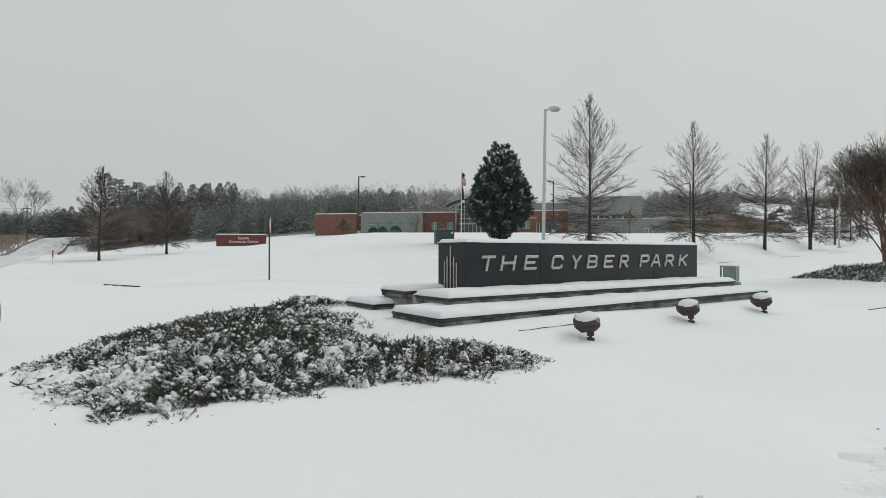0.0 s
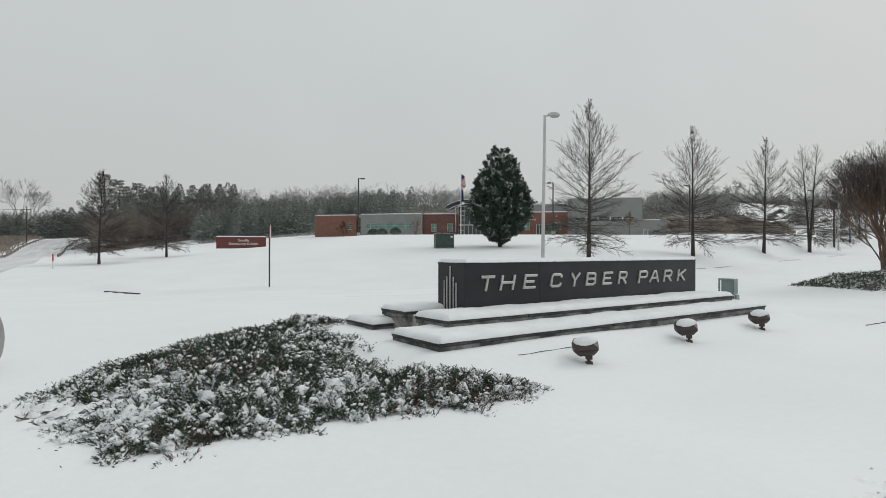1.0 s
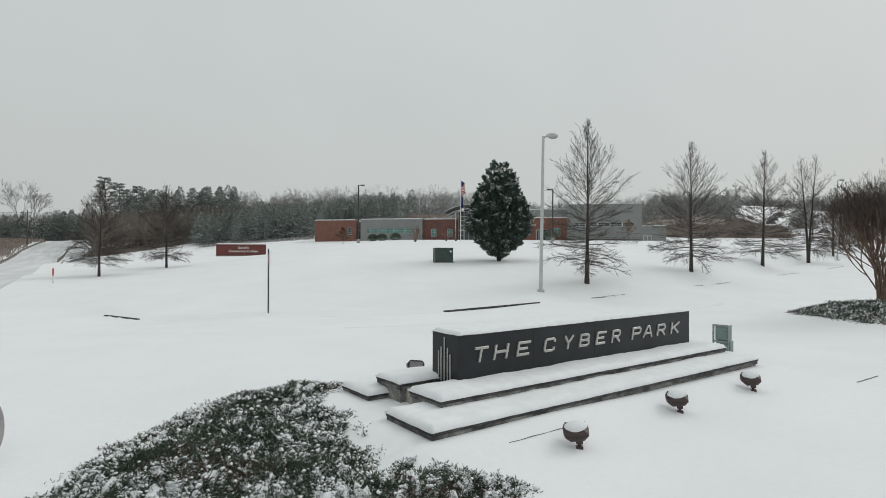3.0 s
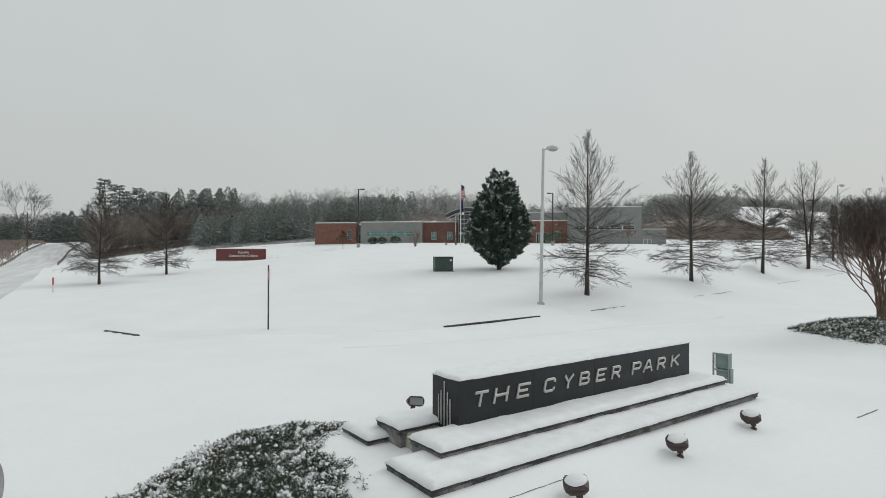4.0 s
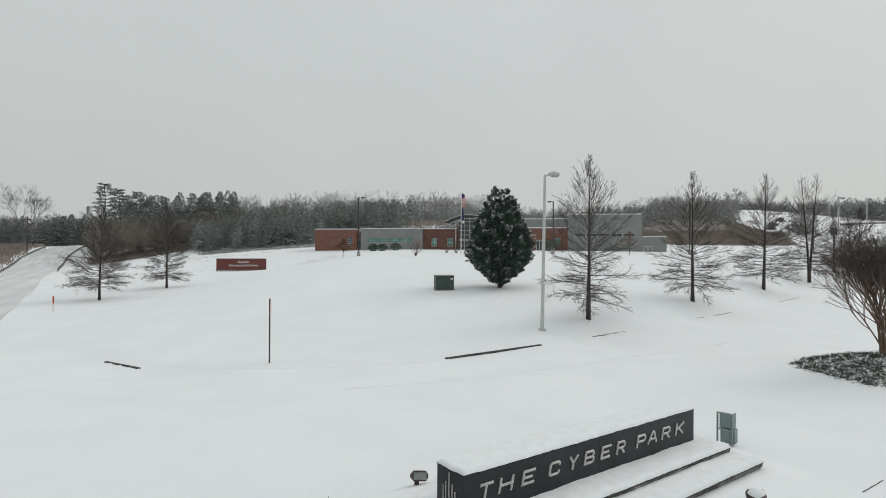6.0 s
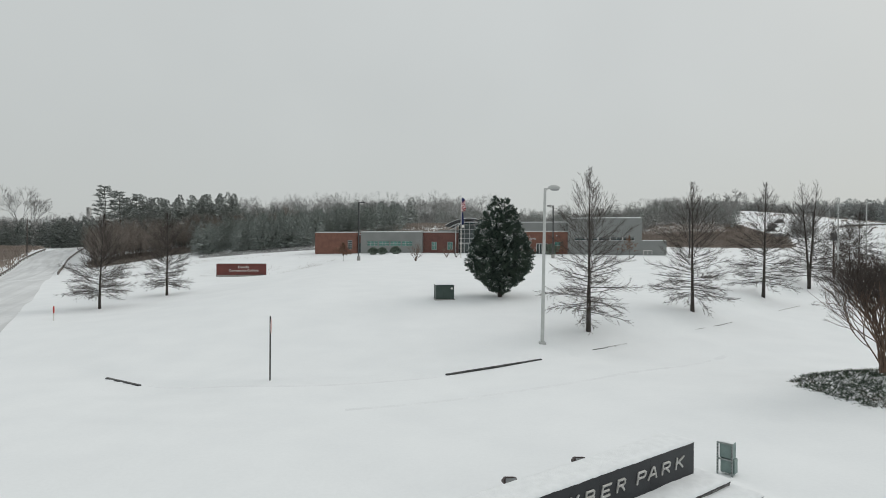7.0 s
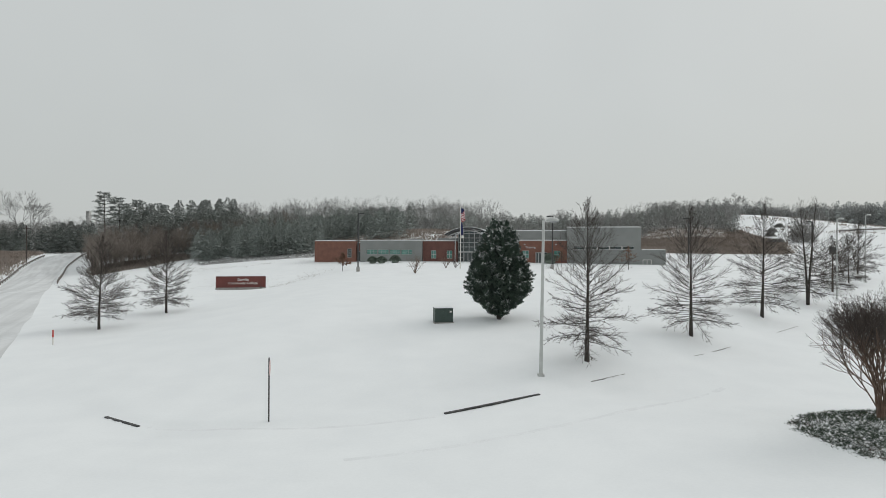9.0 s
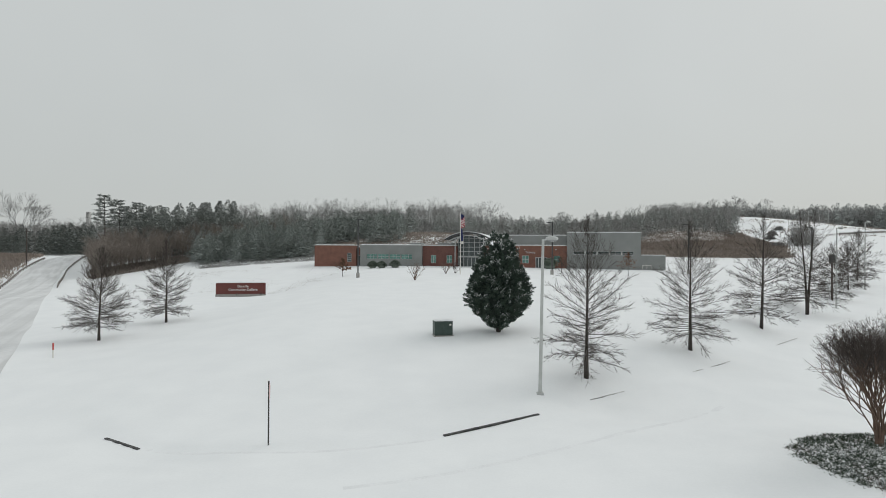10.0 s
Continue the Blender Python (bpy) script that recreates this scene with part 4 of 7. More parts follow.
def oak_pieces(seed, high, half, n1=118, n2=13, n3=5, stems=1, low=0.125):
    """Pieces of a pyramidal oak: a straight leader, low limbs that droop, high limbs that rise."""
    rng = np.random.default_rng(seed)
    trunk, limbs, twigs = [], [], []
    for s in range(stems):
        base = np.array([0.0, 0.0, 0.0])
        lean = np.array([0.04 * (s - (stems - 1) / 2) * 2.2, 0.0, 1.0]) if stems > 1 else np.array([rng.normal(0, 0.008), rng.normal(0, 0.008), 1.0])
        tp, tr = limb(rng, base, lean, high, 0.016 * high * (0.8 if stems > 1 else 1), 14, 0.02, 0.009)
        tr = 0.0165 * high * (1 - np.linspace(0, 1, 15) ** 0.68 * 0.97)
        trunk += chain(tp, tr)
        for i in range(n1 // stems):
            f = low + (0.985 - low) * ((i + rng.uniform(0, 0.9)) / (n1 // stems)) ** 1.15
            p, _ = at_along(tp, f)
            az = i * 2.399 + rng.normal(0, 0.45)
            rise = np.interp(f, (0.08, 0.2, 0.32, 0.45, 0.6, 0.8, 1.0), (-0.10, -0.04, 0.16, 0.48, 0.85, 1.5, 3.0)) + rng.normal(0, 0.07)
            # as far out as the crown's egg-shaped outline lets it go
            run = np.linspace(0.02, 1.3, 60) * half
            rim = half * np.interp(f + run * (rise + 0.10) / high, (0.05, 0.12, 0.2, 0.32, 0.5, 0.65, 0.8, 0.92, 1.04), (0.60, 0.84, 0.97, 1.03, 0.96, 0.82, 0.57, 0.32, 0.05))
            length = run[max(1, int((run < rim).sum()) - 1)] * math.hypot(1.0, rise + 0.10) * rng.choice((0.6, 0.85, 1.0, 1.08)) * rng.uniform(0.92, 1.06)
            d = (math.cos(az), math.sin(az), rise)
            droop = np.interp(f, (0.1, 0.25, 0.4, 0.7, 1.0), (-0.025, -0.005, 0.03, 0.05, 0.05))
            r1 = np.interp(f, (0.1, 0.3, 0.7, 1.0), (0.034, 0.034, 0.0125, 0.005)) * high / 10
            lp, lr = limb(rng, p, d, length, r1 * 0.80, 8, droop, 0.048)
            limbs.append(chain(lp, lr))
            m2 = max(4, round(n2 * length / half * np.interp(f, (0.35, 0.6, 1.0), (1.2, 0.85, 0.6))))
            for j in range(m2):
                g = 0.16 + 0.84 * (j + rng.uniform(0, 1)) / m2
                q, dd = at_along(lp, min(g, 0.99))
                dd = dd / np.linalg.norm(dd)
                side = np.cross(dd, rng.normal(0, 1, 3) * [0.7, 0.7, 1.3])
                side /= np.linalg.norm(side) + 1e-6
                lift = np.interp(f, (0.1, 0.35, 0.7), (-0.10, 0.10, 0.22))
                e = dd + side * rng.uniform(0.35, 0.75) + rng.normal(0, 0.10, 3) + np.array([0, 0, lift])
                sl = length * (1.0 - g * 0.62) * rng.uniform(0.24, 0.48)
                sp, sr = limb(rng, q, e, sl, max(0.0055, r1 * 0.36), 3, 0.02, 0.10)
                twigs += chain(sp, sr)
                for k in range(n3):
                    h = 0.2 + 0.8 * (k + rng.uniform(0, 1)) / n3
                    u, ee = at_along(sp, min(h, 0.99))
                    ee = ee / np.linalg.norm(ee)
                    w = ee + rng.normal(0, 0.34, 3) + np.array([0, 0, 0.06])
                    tp2, tr2 = limb(rng, u, w, sl * rng.uniform(0.35, 0.7), np.interp(f, (0.3, 0.6), (0.0078, 0.0050)), 2, 0.02, 0.12)
                    twigs += chain(tp2, tr2)
    return trunk, limbs, twigs


def pieces_mesh(name, pieces, sides, material, parent, label="", least=0.0):
    P0, P1, R0, R1 = (np.array(a) for a in zip(*pieces))
    v, f = tubes(P0, P1, np.maximum(R0, least), np.maximum(R1, least * 0.8), sides)
    return raw(name, v, f, material, parent, label, smooth=sides > 4)


def oak(x, y, seed, high, half, label, stems=1, fine=0.0050, **k):
    ob = empty("oak_tree", pose(x, y, lie_at(x, y) - 0.06, 0, 0, 0), label, "tree", "bare oaks round the lawn")
    trunk, limbs, twigs = oak_pieces(seed, high, half, stems=stems, **k)
    pieces_mesh("trunk", trunk, 10, BARK_OAK, ob)
    for one in limbs:
        pieces_mesh("limb", one, 5, BARK_OAK, ob, least=0.0065)
    tagged(pieces_mesh("twig_crown", twigs, 3, BARK_TWIG, ob, least=fine), kind="stuff")
    return ob


oak(7.9, 35.3, 11, 9.9, 3.05, "tall bare pyramidal oak with drooping lower limbs")
oak(17.3, 43.15, 12, 9.5, 2.95, "bare pyramidal oak in the row by the kerb")
oak(28.5, 54.8, 13, 10.7, 3.05, "bare pyramidal oak on the snowy slope")
oak(40.2, 67.4, 14, 12.2, 3.9, "bare oak with a forked twin trunk", stems=2)
oak(51.2, 80.3, 15, 7.6, 2.8, "smaller bare oak past the twin-trunked one", n1=110, n2=11, fine=0.0085)
oak(60.0, 90.4, 16, 7.6, 3.1, "bare oak further along the row", n1=110, n2=11, fine=0.009)
oak(69.2, 102.0, 17, 8.8, 3.8, "bare oak at the far end of the row", n1=110, n2=11, fine=0.010)
oak(-32.03, 49.9, 18, 8.3, 2.6, "bare dense-twigged oak beside the road", n1=150, n2=14, n3=5, low=0.15, fine=0.0060)
oak(-30.55, 58.7, 19, 8.6, 2.5, "bare dense-twigged oak on the road verge", n1=140, n2=13, n3=5, low=0.12, fine=0.0060)


# ---- crape myrtle: many stems in a vase, fine red-brown twigs ----
def crape_myrtle(x, y, z):
    """A vase of stems that fork again and again into a dome of fine twigs."""
    ob = empty("crape_myrtle", pose(x, y, z), "bare multi-stemmed crape myrtle with red-brown twigs over a juniper bed", "tree")
    rng = np.random.default_rng(31)
    fine = []

    def grow(p, d, ln, r, level, pieces):
        d = d / np.linalg.norm(d)
        bp, _ = limb(rng, p, d, ln, r, 3, 0.03, 0.09)
        end = bp[-1]
        (pieces if r > 0.0095 else fine).extend(chain(bp, np.linspace(r, r * 0.74, 4)))
        if level == 0 or math.hypot(end[0], end[1]) / 2.05 > math.sqrt(max(0.0, 1 - ((end[2] - 3.2) / 2.7) ** 2)) and end[2] > 1.3:
            for k in range(3):
                tip, tr = limb(rng, end, d + rng.normal(0, 0.5, 3), rng.uniform(0.08, 0.26), 0.0042, 2, 0.05, 0.15)
                fine.extend(chain(tip, tr))
            return
        go = end - bp[-2]
        go /= np.linalg.norm(go)
        for k in range(3 if rng.uniform() < 0.85 else 2):
            side = np.cross(go, rng.normal(0, 1, 3))
            side /= np.linalg.norm(side) + 1e-6
            e = go + side * rng.uniform(0.2, 0.62) + np.array([0, 0, 0.11])
            grow(end if k < 2 else bp[2], e, ln * rng.uniform(0.70, 0.95), r * 0.66, level - 1, pieces)
    for s in range(9):
        az = s * 2.399 + rng.normal(0, 0.25)
        out = 0.06 + 0.42 * (s / 8) ** 0.8
        pieces = []
        low, _ = limb(rng, (0.08 * math.cos(az), 0.08 * math.sin(az), -0.1), (0.25 * out * math.cos(az), 0.25 * out * math.sin(az), 1.0), 0.95, 0.05, 3, 0.0, 0.04)
        pieces += chain(low, np.linspace(0.055, 0.044, len(low)))
        for k in range(2):
            turn = az + (k - 0.5) * 0.8 + rng.normal(0, 0.2)
            grow(low[-1 - k], np.array([1.15 * out * math.cos(turn), 1.15 * out * math.sin(turn), 1.0]), 1.08, 0.036, 5, pieces)
        pieces_mesh("stem", pieces, 6, BARK_MYRTLE, ob, "smooth tan stem")
    tagged(pieces_mesh("twig_crown", fine, 3, TWIG_RED, ob, "fine red-brown twigs", least=0.0042), kind="stuff")
    return ob


crape_myrtle(17.22, 23.7, 0.5)


# ---- leaves and clumps in bulk ----
def blades(P, D, U, L, W, curl=0.15):
    """Lance-shaped leaves: two quads folded along the middle. P base, D along, U up, L length, W half width, all arrays."""
    D = D / np.linalg.norm(D, axis=1, keepdims=True)
    S = np.cross(D, U)
    S /= np.linalg.norm(S, axis=1, keepdims=True) + 1e-9
    N = np.cross(S, D)
    L, W = L[:, None], W[:, None]
    m = P + D * L * 0.5 + N * L * 0.04
    t = P + D * L - N * L * curl
    V = np.stack([P, m + S * W + N * W * 0.3, t, m - S * W + N * W * 0.3], 1).reshape(-1, 3)
    k = np.arange(len(P))[:, None] * 4
    F = np.concatenate([k + [0, 1, 2], k + [0, 2, 3]], 1).reshape(-1, 3)
    return V, F


ICO_V = np.array([(0, 0, 1), (0.894, 0, 0.447), (0.276, 0.851, 0.447), (-0.724, 0.526, 0.447), (-0.724, -0.526, 0.447), (0.276, -0.851, 0.447),
                  (0.724, 0.526, -0.447), (-0.276, 0.851, -0.447), (-0.894, 0, -0.447), (-0.276, -0.851, -0.447), (0.724, -0.526, -0.447), (0, 0, -1)])
ICO_F = np.array([[0, i, i % 5 + 1] for i in range(1, 6)] + [[i, 5 + (i + 3) % 5 + 1, 6 + (i - 1)] for i in range(1, 6)] + [[i, 6 + (i - 1), i % 5 + 1] for i in range(1, 6)]
                 + [[11, 6 + i % 5, 5 + i] for i in range(1, 6)])


def clumps(rng, C, R, flat=0.5, rag=0.25):
    """Small uneven lumps at the points C, radius R."""
    n = len(C)
    s = 1 + rng.normal(0, rag, (n, 12, 1))
    a = rng.uniform(0, 6.28, n)
    rot = np.stack([np.stack([np.cos(a), -np.sin(a), 0 * a], -1), np.stack([np.sin(a), np.cos(a), 0 * a], -1), np.stack([0 * a, 0 * a, 0 * a + 1], -1)], 1)
    v = ICO_V[None] * s * np.array([1.0, 0.75, flat])
    v = np.einsum("nij,nkj->nki", rot, v) * R[:, None, None] + C[:, None]
    f = np.arange(n)[:, None, None] * 12 + ICO_F[None]
    return v.reshape(-1, 3), f.reshape(-1, 3)


def inside_depth(px, py, poly):
    """How deep points lie inside a closed outline (negative outside)."""
    poly = np.array(poly, float)
    a, b = poly, np.roll(poly, -1, 0)
    dist = np.full(px.shape, 1e9)
    odd = np.zeros(px.shape, bool)
    for (x0, y0), (x1, y1) in zip(a, b):
        dx, dy = x1 - x0, y1 - y0
        t = np.clip(((px - x0) * dx + (py - y0) * dy) / (dx * dx + dy * dy), 0, 1)
        dist = np.minimum(dist, np.hypot(px - x0 - t * dx, py - y0 - t * dy))
        cut = ((y0 > py) != (y1 > py)) & (px < (x1 - x0) * (py - y0) / (y1 - y0 + 1e-12) + x0)
        odd ^= cut
    return np.where(odd, dist, -dist)


def juniper_bed(name, outline, tall, per_m2, seed, label, size=1.0, snowy=0.5, slim=-4.6):
    """Low spreading juniper: upright sprays of narrow shoots over a mound, with snow caught in it."""
    rng = np.random.default_rng(seed)
    poly = np.array(outline, float)
    lo, hi = poly.min(0) - 0.4, poly.max(0) + 0.4
    n = int((hi[0] - lo[0]) * (hi[1] - lo[1]) * per_m2)

    def rim(x, y):
        return (0.13 * patch_noise(x * 1.4 / size, y * 1.4 / size, seed) + 0.13 * patch_noise(x * 4 / size, y * 4 / size, seed + 1))

    def bare(x, y):
        """The thin corner of the bed, mostly under snow."""
        return smooth01((-2.0 - x) / 1.5) * smooth01((6.5 - y) / 1.5) if size == 1.0 else 0 * x

    def clots(x, y):
        heart = smooth01((inside_depth(x, y, poly) - 0.45) / 0.8) * smooth01((y - 4.9) / 1.6) if size == 1.0 else 0 * x
        return 0.12 * patch_noise(x * 3.3 / size, y * 3.3 / size, seed + 6) + 0.22 * patch_noise(x * 8.5 / size, y * 8.5 / size, seed + 8) + 0.42 * patch_noise(x * 16 / size, y * 16 / size, seed + 3) + 0.40 * patch_noise(x * 27 / size, y * 27 / size, seed + 13) + 0.10 * bare(x, y) + (0.05 if size == 1.0 else -0.05) - 0.20 * heart
    x, y = rng.uniform(lo[0], hi[0], n), rng.uniform(lo[1], hi[1], n)
    dep = inside_depth(x, y, poly) + rim(x, y)
    tuft = patch_noise(x * 3.7 / size, y * 3.7 / size, seed + 11) - 0.60 * bare(x, y)
    keep = (dep > 0) & (rng.uniform(0, 1, n) < (0.34 + dep * 1.7) * (1 - 0.55 * bare(x, y))) & ((dep > 0.3) | (tuft > -0.25)) & (tuft + rng.normal(0, 0.15, n) > -0.62 - 0.5 * (1 - bare(x, y)))
    keep |= (dep > -0.42) & (x < -1.3) & (size == 1.0) & (tuft > np.where(y < 5.4, 0.62, 0.9)) & (rng.uniform(0, 1, n) < 0.35)
    x, y, dep = x[keep], y[keep], dep[keep]

    def mound(x, y, dep):
        front = 0.52 + 0.48 * smooth01((y - 4.3 - 0.33 * (x + 2.2)) / 1.2) if size == 1.0 else 1.0
        rise = 1 - np.exp(-np.clip(dep, 0, None) ** 1.25 * 1.15 * front / size ** 0.5)
        return tall * rise * (1 - (0.26 * smooth01((y - 7.8) / 3.2) if size == 1.0 else 0)) * (0.64 + 0.36 * smooth01((x - slim) / 1.6)) * (0.92 + 0.16 * patch_noise(x * 1.6 / size, y * 1.6 / size, seed + 2) + 0.14 * patch_noise(x * 4.5 / size, y * 4.5 / size, seed + 4)) * (1 - 0.55 * bare(x, y))
    ob = empty(name, pose(0, 0, 0), label, "shrub")
    # a rough floor under the sprays: snow patches, and shade as its dark colour
    step = 0.12 * size
    ax, ay = np.arange(lo[0], hi[0], step), np.arange(lo[1], hi[1], step)
    X, Y = np.meshgrid(ax, ay)
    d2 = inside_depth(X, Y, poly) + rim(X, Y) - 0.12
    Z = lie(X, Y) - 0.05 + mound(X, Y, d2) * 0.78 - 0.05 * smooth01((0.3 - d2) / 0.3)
    i = np.arange(X.size).reshape(X.shape)
    raw("shade_floor", np.stack([X, Y, Z], -1).reshape(-1, 3), np.stack([i[:-1, :-1], i[:-1, 1:], i[1:, 1:], i[1:, :-1]], -1).reshape(-1, 4),
        dusted(name + "_shade_floor", (0.030, 0.036, 0.028), (0.060, 0.050, 0.040), amount=0.32, scale=2.6), ob, smooth=True)
    z = lie(x, y) + mound(x, y, dep) * rng.uniform(0.62, 1.0, len(x))
    # every spray: shoots fanned round a leaning axis
    k = 12
    lean_az = rng.uniform(0, 6.28, len(x))
    lean = rng.uniform(0.3, 1.5, len(x))
    axis = np.stack([np.cos(lean_az) * lean, np.sin(lean_az) * lean, np.ones(len(x)) * 0.6], -1)
    axis /= np.linalg.norm(axis, axis=1, keepdims=True)
    long = rng.uniform(0.055, 0.115, len(x)) * size
    P, D, L = [], [], []
    base_p = np.stack([x, y, z - 0.06 * size], -1)
    for j in range(k):
        f = j / (k - 1)
        fan = rng.normal(0, 0.42, (len(x), 3))
        P.append(base_p + axis * (long * f * 0.85)[:, None])
        D.append(axis + fan * (1.15 - 0.6 * f))
        L.append(long * rng.uniform(0.30, 0.50, len(x)) * (1 - 0.2 * f))
    P, D, L = np.concatenate(P), np.concatenate(D), np.concatenate(L)
    up = rng.normal(0, 0.5, P.shape) + [0, 0, 1]
    patch = clots(x, y) * 1.2 + np.clip(0.45 - dep, 0, 1) * 0.6
    kind = np.tile(patch_noise(x * 1.1, y * 1.3, seed + 9) + rng.normal(0, 0.35, len(x)) + np.clip(0.5 - dep, 0, 1) * 0.7, k)
    brown = kind > 0.95
    clot = clots(x, y)
    white = rng.uniform(0, 1, len(P)) < np.tile(np.clip(1.7 * (clot - 0.08 + 0.5 * (snowy - 0.5)) + np.clip(0.5 - dep, 0, 1) * 0.12, 0.02, 0.92), k)
    for nm, sel, mat, lab in (("foliage", ~brown & ~white, JUNIPER, "dark green juniper shoots"), ("dead_growth", brown & ~white, JUNIPER_BROWN, "rusty brown shoots"), ("snowy_growth", white, SNOW_CLUMP, "shoots coated with snow")):
        v, f = blades(P[sel], D[sel], up[sel], L[sel], L[sel] * (0.10 if nm != "snowy_growth" else 0.17))
        tagged(raw(nm, v, f, mat, ob, lab), kind="stuff")
    # snow caught in the sprays
    m = int(len(x) * snowy * 0.9)
    pick = rng.choice(len(x), m, replace=False)
    pick = pick[patch[pick] + rng.normal(0, 0.22, m) > 0.26]
    C = np.stack([x[pick], y[pick], z[pick] + rng.uniform(-0.035, 0.02, len(pick)) * size], -1)
    v, f = clumps(rng, C, rng.uniform(0.012, 0.030, len(pick)) * size * rng.uniform(0.6, 1.4, len(pick)), 0.55, 0.3)
    tagged(raw("caught_snow", v, f, SNOW_CLUMP, ob, "small clumps of snow", smooth=True), kind="stuff")
    # snow lying in uneven, merging patches over the sprays
    step = 0.032 * size
    X, Y = np.meshgrid(np.arange(lo[0], hi[0], step), np.arange(lo[1], hi[1], step))
    d3 = inside_depth(X, Y, poly) + rim(X, Y)
    q = clots(X, Y)
    q = q + np.clip(0.4 - d3, 0, 1) * 0.15 + 0.5 * (snowy - 0.5)
    s = np.clip((q - 0.37) / 0.24, -1.2, 1) * smooth01(d3 / 0.25) - smooth01((0.55 - d3) / 0.4)
    Z = lie(X, Y) + mound(X, Y, d3) * (0.86 + 0.06 * patch_noise(X * 5, Y * 5, seed)) - 0.012 + 0.05 * size * s * (1 - 0.6 * bare(X, Y)) - 0.03 * smooth01((0.1 - d3) / 0.1)
    s = np.where(d3 < 0.3, -2, s)
    i = np.arange(X.size).reshape(X.shape)
    F = np.stack([i[:-1, :-1], i[:-1, 1:], i[1:, 1:], i[1:, :-1]], -1).reshape(-1, 4)
    F = F[s.reshape(-1)[F].max(1) > -0.75]
    tagged(raw("snow_patch", np.stack([X, Y, Z], -1).reshape(-1, 3), F, SNOW_CLUMP, ob, "uneven patches of snow", smooth=True), kind="stuff")
    return ob


juniper_bed("juniper_bed", [(-4.35, 5.1), (-3.6, 4.5), (-2.8, 4.1), (-2.25, 3.85), (-1.5, 4.3), (-0.9, 4.7), (-0.3, 4.95), (0.3, 5.25), (0.8, 5.75), (1.0, 6.25), (0.85, 6.68), (0.45, 6.75), (-0.15, 6.62), (-0.55, 6.72),
                           (-0.8, 7.2), (-1.1, 7.8), (-1.55, 8.45), (-1.85, 9.2), (-1.9, 10.2), (-2.2, 10.9), (-3.1, 10.7), (-3.9, 10.0), (-4.35, 8.4), (-4.45, 6.9), (-4.6, 5.9)],
            0.47, 2000, 5, "wide bed of dark green juniper flecked with snow")
juniper_bed("juniper_bed", [(13.8, 23.6), (13.9, 22.1), (14.4, 20.8), (15.3, 19.7), (17.5, 18.7), (20.0, 18.5), (22.0, 19.8), (22.0, 25.0), (19.5, 27.2), (17.0, 27.2), (15.1, 26.2), (14.1, 25.0)],
            0.50, 330, 6, "low juniper bed flecked with snow under a crape myrtle", size=1.6, snowy=0.22, slim=8.0)


